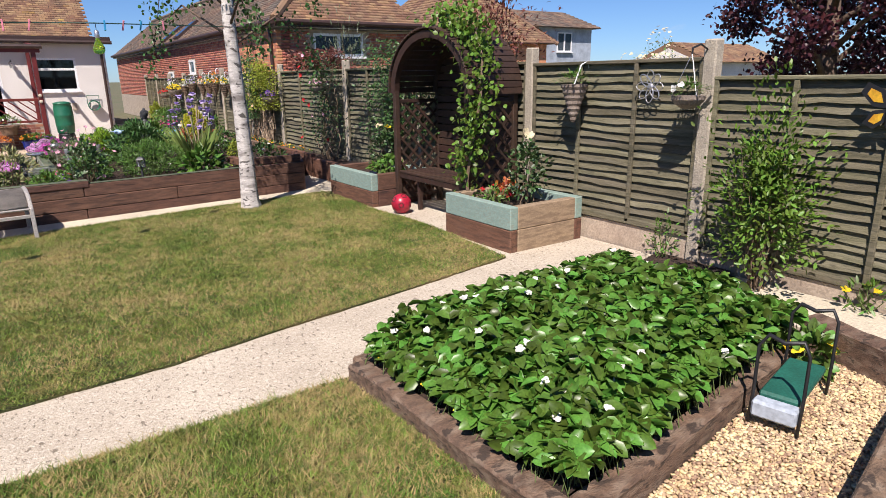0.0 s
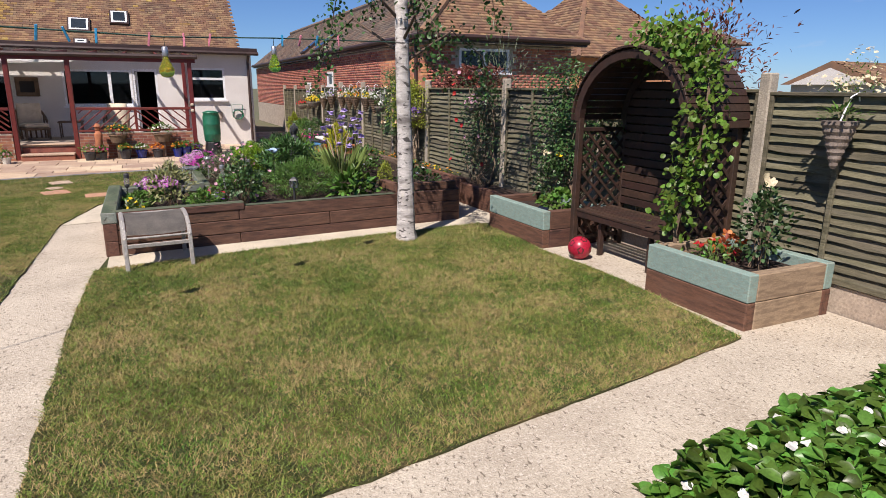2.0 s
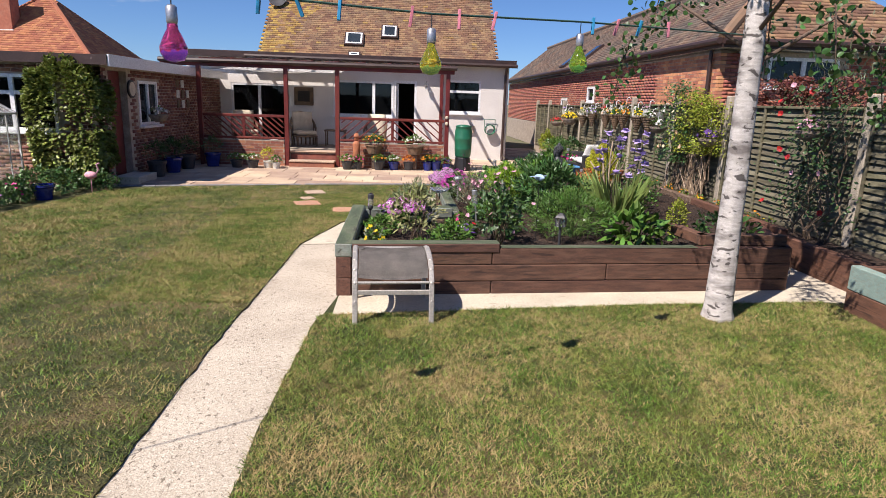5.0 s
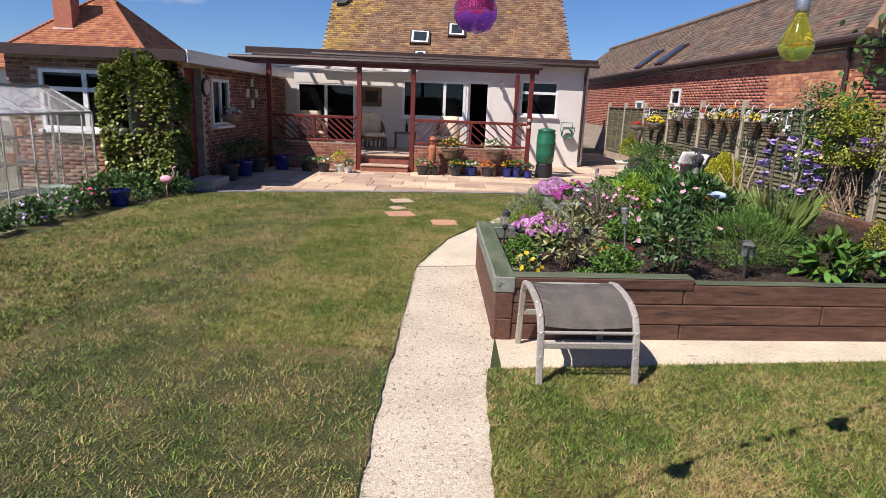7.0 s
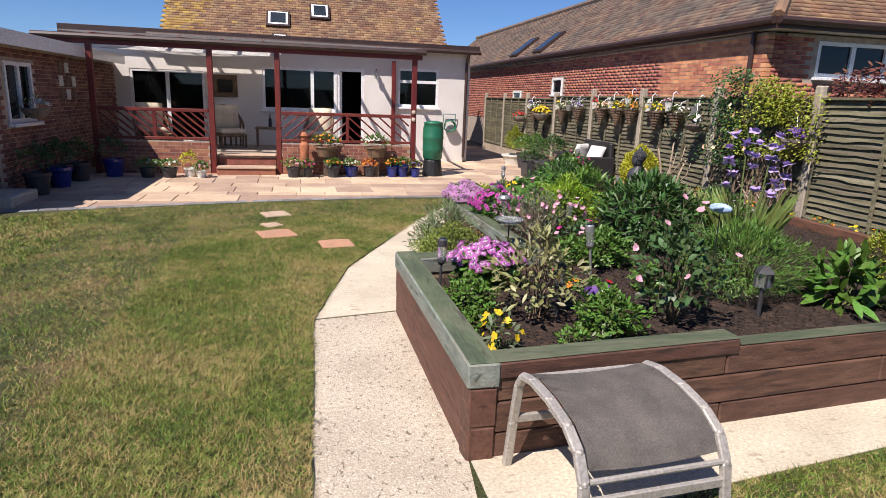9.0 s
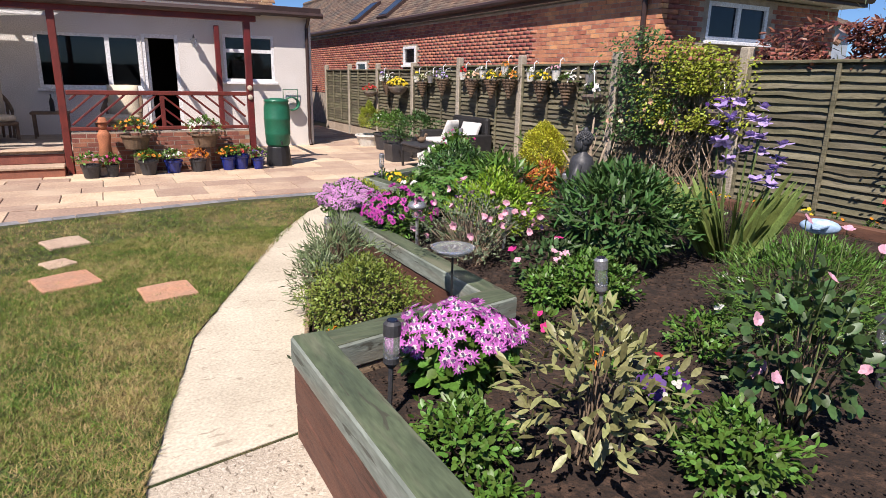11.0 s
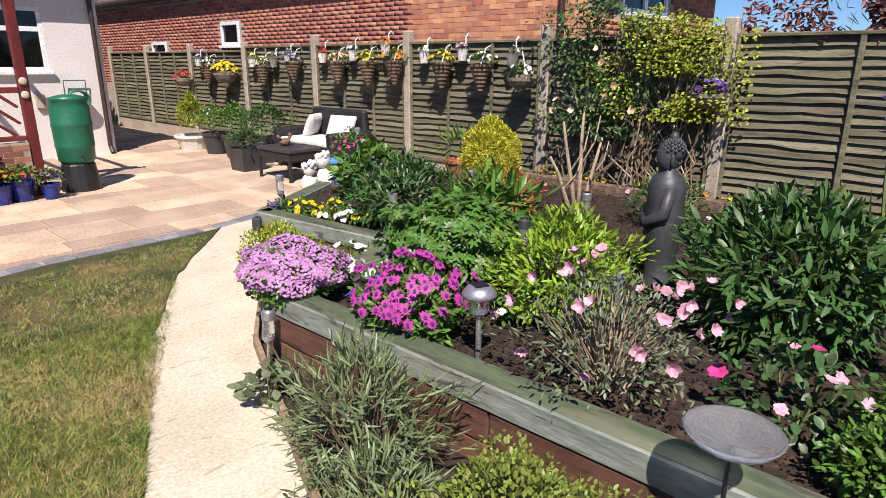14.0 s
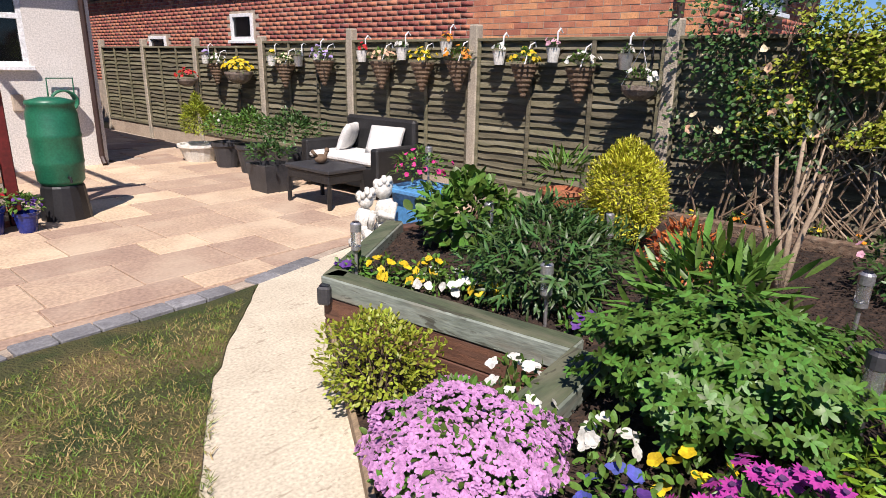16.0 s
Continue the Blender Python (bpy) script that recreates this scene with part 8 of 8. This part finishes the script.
rh = far_house("far_house", "brick bungalow with a brown hipped roof behind the neighbour", 14.4, 19.9, 20.5, 27.5, 2.8, 5.95, M["brick"], M["roof"])
ch = part("chimney", box(16.7, 23.8, 5.2, 17.2, 24.3, 6.45, 0.02), M["brick"], rh, "brick chimney")
far_house("far_house", "pale blue clad house with a grey roof", 20.6, 25.0, 22.6, 27.5, 3.7, 4.7, M["greyhouse"], M["greyroof"], False, [(22.6, 23.6, 2.6, 3.5)])
far_house("far_house", "white gabled house with a brown roof", 28.8, 35.2, 18.4, 22.6, 2.0, 3.05, M["render"], M["roof"], False)


def tree(name, label, at, h, cr, n, leaf, L):
    t = thing(name, label, "tree", Matrix.Translation(at))
    part("trunk", tube([(0, 0, -0.05), (0.05, 0, h * 0.4), (0.0, 0.05, h * 0.75)], [0.16, 0.11, 0.05], 10), M["darkbark"], t, smooth=True)
    P = []
    for k in range(26):
        a = k * 2.4
        z = h * (0.28 + 0.66 * k / 26)
        r = cr * (0.5 + 0.5 * random.random()) * math.sin(math.pi * (0.25 + 0.7 * k / 26))
        e = Vector((math.cos(a) * r, math.sin(a) * r, z + r * 0.4))
        part("limb", tube([(0, 0, z - 0.2), (e.x * 0.5, e.y * 0.5, z + r * 0.15), e[:]], [0.05, 0.03, 0.012], 5), M["darkbark"], t, smooth=True)
        q, d = clump(n // 26, cr * 0.34, cr * 0.34, cr * 0.28, zmin=-1, lumps=0.3, inner=0.2)
        P.append(q + np.array(e[:]))
    P = np.concatenate(P)
    link("crown", leaf_mesh("crown", P, rng.normal(size=P.shape), rng.normal(size=P.shape), L, L * 0.7), G[leaf], t)


tree("copper_beech", "dark maroon-leaved tree beyond the fence", (8.9, 3.95, 0), 4.2, 1.15, 22000, "maroon", 0.060)
tree("garden_tree", "pale green tree beyond the fence", (9.8, 2.3, 0), 4.2, 1.0, 5000, "mid", 0.09)
shrub("white_blossom_shrub", "shrub tipped with white blossom beyond the fence", (11.4, 8.35, 0.0), 0.7, 0.6, 1.95, 900, 0.07, 0.02, "mid", [("cream", 420, 6, 0.04, 0.03)], lift=0.55, stems=24, stemmat="wood_stem")
shrub("feathery_shrub", "wispy yellow-green shrub beyond the fence", (5.3, 10.4, 0.0), 0.5, 1.0, 2.1, 900, 0.12, 0.012, "grey", lift=0.70, stems=30, stemmat="wood_stem", inner=0.2)
# closing boundaries outside the view
solo("wall_south", box(-12, -3.2, -0.05, 5, -3.0, 1.8), M["fence"], "plain timber boundary behind the start of the walk", "fence", kind="structure")
solo("wall_west", box(-10.2, -3, -0.05, -10.0, 13.6, 1.8), M["fence"], "plain timber boundary beyond the lawn", "fence", kind="structure")

# ---- patio flags and setts ----
flag_mesh = {}


def flag_at(x0, y0, w, d, parent):
    key = (round(w, 2), round(d, 2))
    if key not in flag_mesh:
        b = box(-w / 2 + 0.006, -d / 2 + 0.006, -0.03, w / 2 - 0.006, d / 2 - 0.006, 0.0, 0.005)
        me = bpy.data.meshes.new("flagstone")
        b.to_mesh(me)
        b.free()
        me.materials.append(M["flag"])
        flag_mesh[key] = me
    o = new("flagstone", flag_mesh[key])
    o.location = (x0 + w / 2, y0 + d / 2, 0.002 + 0.003 * random.random())
    o.parent = parent


patio = bpy.data.objects["patio"]
poly = [(-5.1, 13.9), (-4.0, 14.12), (-1.95, 14.68), (0.1, 15.08), (1.48, 15.12), (2.9, 15.45), (4.45, 15.2), (4.45, 26), (2.95, 26), (2.95, 20.6), (-5.1, 20.6)]
y = 13.6
row = 0
while y < 26:
    d = (0.57, 0.42, 0.57, 0.30)[row % 4]
    x = -5.3 + (row * 0.37) % 0.6
    while x < 4.4:
        w = random.choice((0.86, 0.57, 0.72, 0.57, 0.43))
        cx, cy = x + w / 2, y + d / 2
        c = inside(poly, np.array([x + 0.03, x + w - 0.03, cx]), np.array([cy - d * 0.4, cy - d * 0.4, cy]))
        hid = -4.7 < cx < 0.9 and cy > VY + 0.15
        if c.all() and not hid:
            flag_at(x, y, w, d, patio)
        x += w
    y += d
    row += 1
sett_line = [(-5.0, 13.78), (-4.0, 14.02), (-1.95, 14.57), (0.1, 14.97), (1.48, 15.03), (2.2, 15.18)]
sme = bpy.data.meshes.new("sett")
b = box(-0.098, -0.07, -0.03, 0.098, 0.07, 0.006, 0.006)
b.to_mesh(sme)
b.free()
sme.materials.append(M["sett"])
for a, c in zip(sett_line, sett_line[1:]):
    a, c = Vector(a), Vector(c)
    L_ = (c - a).length
    for k in range(int(L_ / 0.205)):
        p = a.lerp(c, (k + 0.5) * 0.205 / L_)
        o = new("sett", sme)
        o.location = (p.x, p.y, 0.002)
        o.rotation_euler = (0, 0, math.atan2(c.y - a.y, c.x - a.x))
        o.parent = patio
# small filler under cut flags along the curved edge
solo("patio_infill", prism([(-5.0, 13.86), (-4.0, 14.1), (-1.95, 14.65), (0.1, 15.05), (1.48, 15.11), (2.4, 15.3), (4.4, 15.2), (4.4, 15.8), (-5.0, 15.2)], -0.04, -0.008), M["flag"], "cut sandstone pieces along the curved patio edge", "paving", kind="structure")

# ---- bricks ----
bb_ = box(-0.1075, -0.05, -0.0325, 0.1075, 0.05, 0.0325)
brick_me = {}
for key in ("brick", "porchbrick", "extbrick"):
    me = bpy.data.meshes.new("brick")
    bb_.to_mesh(me)
    me.materials.append(M[key])
    brick_me[key] = me
bv = np.array([v.co[:] for v in bb_.verts])
bf = np.array([[v.index for v in f.verts] for f in bb_.faces])
bb_.free()


def brickwork(parent, start, along, length, z0, z1, holes, key, near, out, size=0.84):
    """Running-bond bricks on a wall face. near(s): single bricks there, the rest joined. out: outward direction."""
    start, along, out = Vector(start), Vector(along), Vector(out)
    rz = math.atan2(along.y, along.x)
    joined = []
    k = 0
    z = z0
    singles = 0
    wide, step = 0.215 * size, 0.075 * size
    while z + 0.066 * size < z1:
        s = -0.1125 * size if k % 2 else 0.0
        while s < length - 0.1:
            m0, m1 = max(s, 0), min(s + wide, length)
            if m1 - m0 > 0.05 and not any(m1 > h[0] and m0 < h[1] and z + step > h[2] and z < h[3] for h in holes):
                c = start + along * ((m0 + m1) / 2) - out * (0.046 + 0.003 * random.random())
                sc = (m1 - m0) / 0.215
                if near(m0, z) and singles < 300:
                    o = new("brick", brick_me[key])
                    o.location, o.rotation_euler, o.scale = (c.x, c.y, z + step / 2), (0, 0, rz), (sc, 1, size)
                    o.parent = parent
                    singles += 1
                else:
                    joined.append((c.x, c.y, z + step / 2, sc))
            s += 0.225 * size
        z += step
        k += 1
    if joined:
        j = np.array(joined)
        v = bv[None] * np.stack([j[:, 3], np.ones(len(j)), np.full(len(j), size)], 1)[:, None]
        ca, sa = math.cos(rz), math.sin(rz)
        w = np.stack([v[..., 0] * ca - v[..., 1] * sa + j[:, 0:1], v[..., 0] * sa + v[..., 1] * ca + j[:, 1:2], v[..., 2] + j[:, 2:3]], -1)
        me = rawmesh("brickwork", w.reshape(-1, 3), (np.arange(len(j))[:, None, None] * len(bv) + bf[None]).reshape(-1, 4))
        tagged(link("brickwork", me, M[key], parent), kind="stuff")


brickwork(nb, (NX, NY, 0), (0, 1, 0), 22.3, 0.9, NZ - 0.02, [(w[0] - NY - 0.01, w[1] - NY + 0.01, w[2] - 0.04, w[3] + 0.01) for w in NW], "brick", lambda s, z: s < 2.6 and z > 1.55, (-1, 0, 0))
brickwork(nb, (NX + 0.102, NY, 0), (1, 0, 0), 3.64, 0.9, NZ - 0.02, [(SW[0] - NX - 0.112, SW[1] - NX - 0.092, SW[2] - 0.04, SW[3] + 0.01)], "brick", lambda s, z: False, (0, -1, 0))
for x0, x1 in ((-4.72, -2.9), (-1.62, 0.80)):
    part("dwarf_wall", box(x0, VY - 0.0555, -0.05, x1, VY + 0.05, 0.585), M["mortar"], ver)
    brickwork(ver, (x0, VY - 0.055, 0), (1, 0, 0), x1 - x0, 0.0, 0.60, [], "porchbrick", lambda s, z: True, (0, -1, 0))
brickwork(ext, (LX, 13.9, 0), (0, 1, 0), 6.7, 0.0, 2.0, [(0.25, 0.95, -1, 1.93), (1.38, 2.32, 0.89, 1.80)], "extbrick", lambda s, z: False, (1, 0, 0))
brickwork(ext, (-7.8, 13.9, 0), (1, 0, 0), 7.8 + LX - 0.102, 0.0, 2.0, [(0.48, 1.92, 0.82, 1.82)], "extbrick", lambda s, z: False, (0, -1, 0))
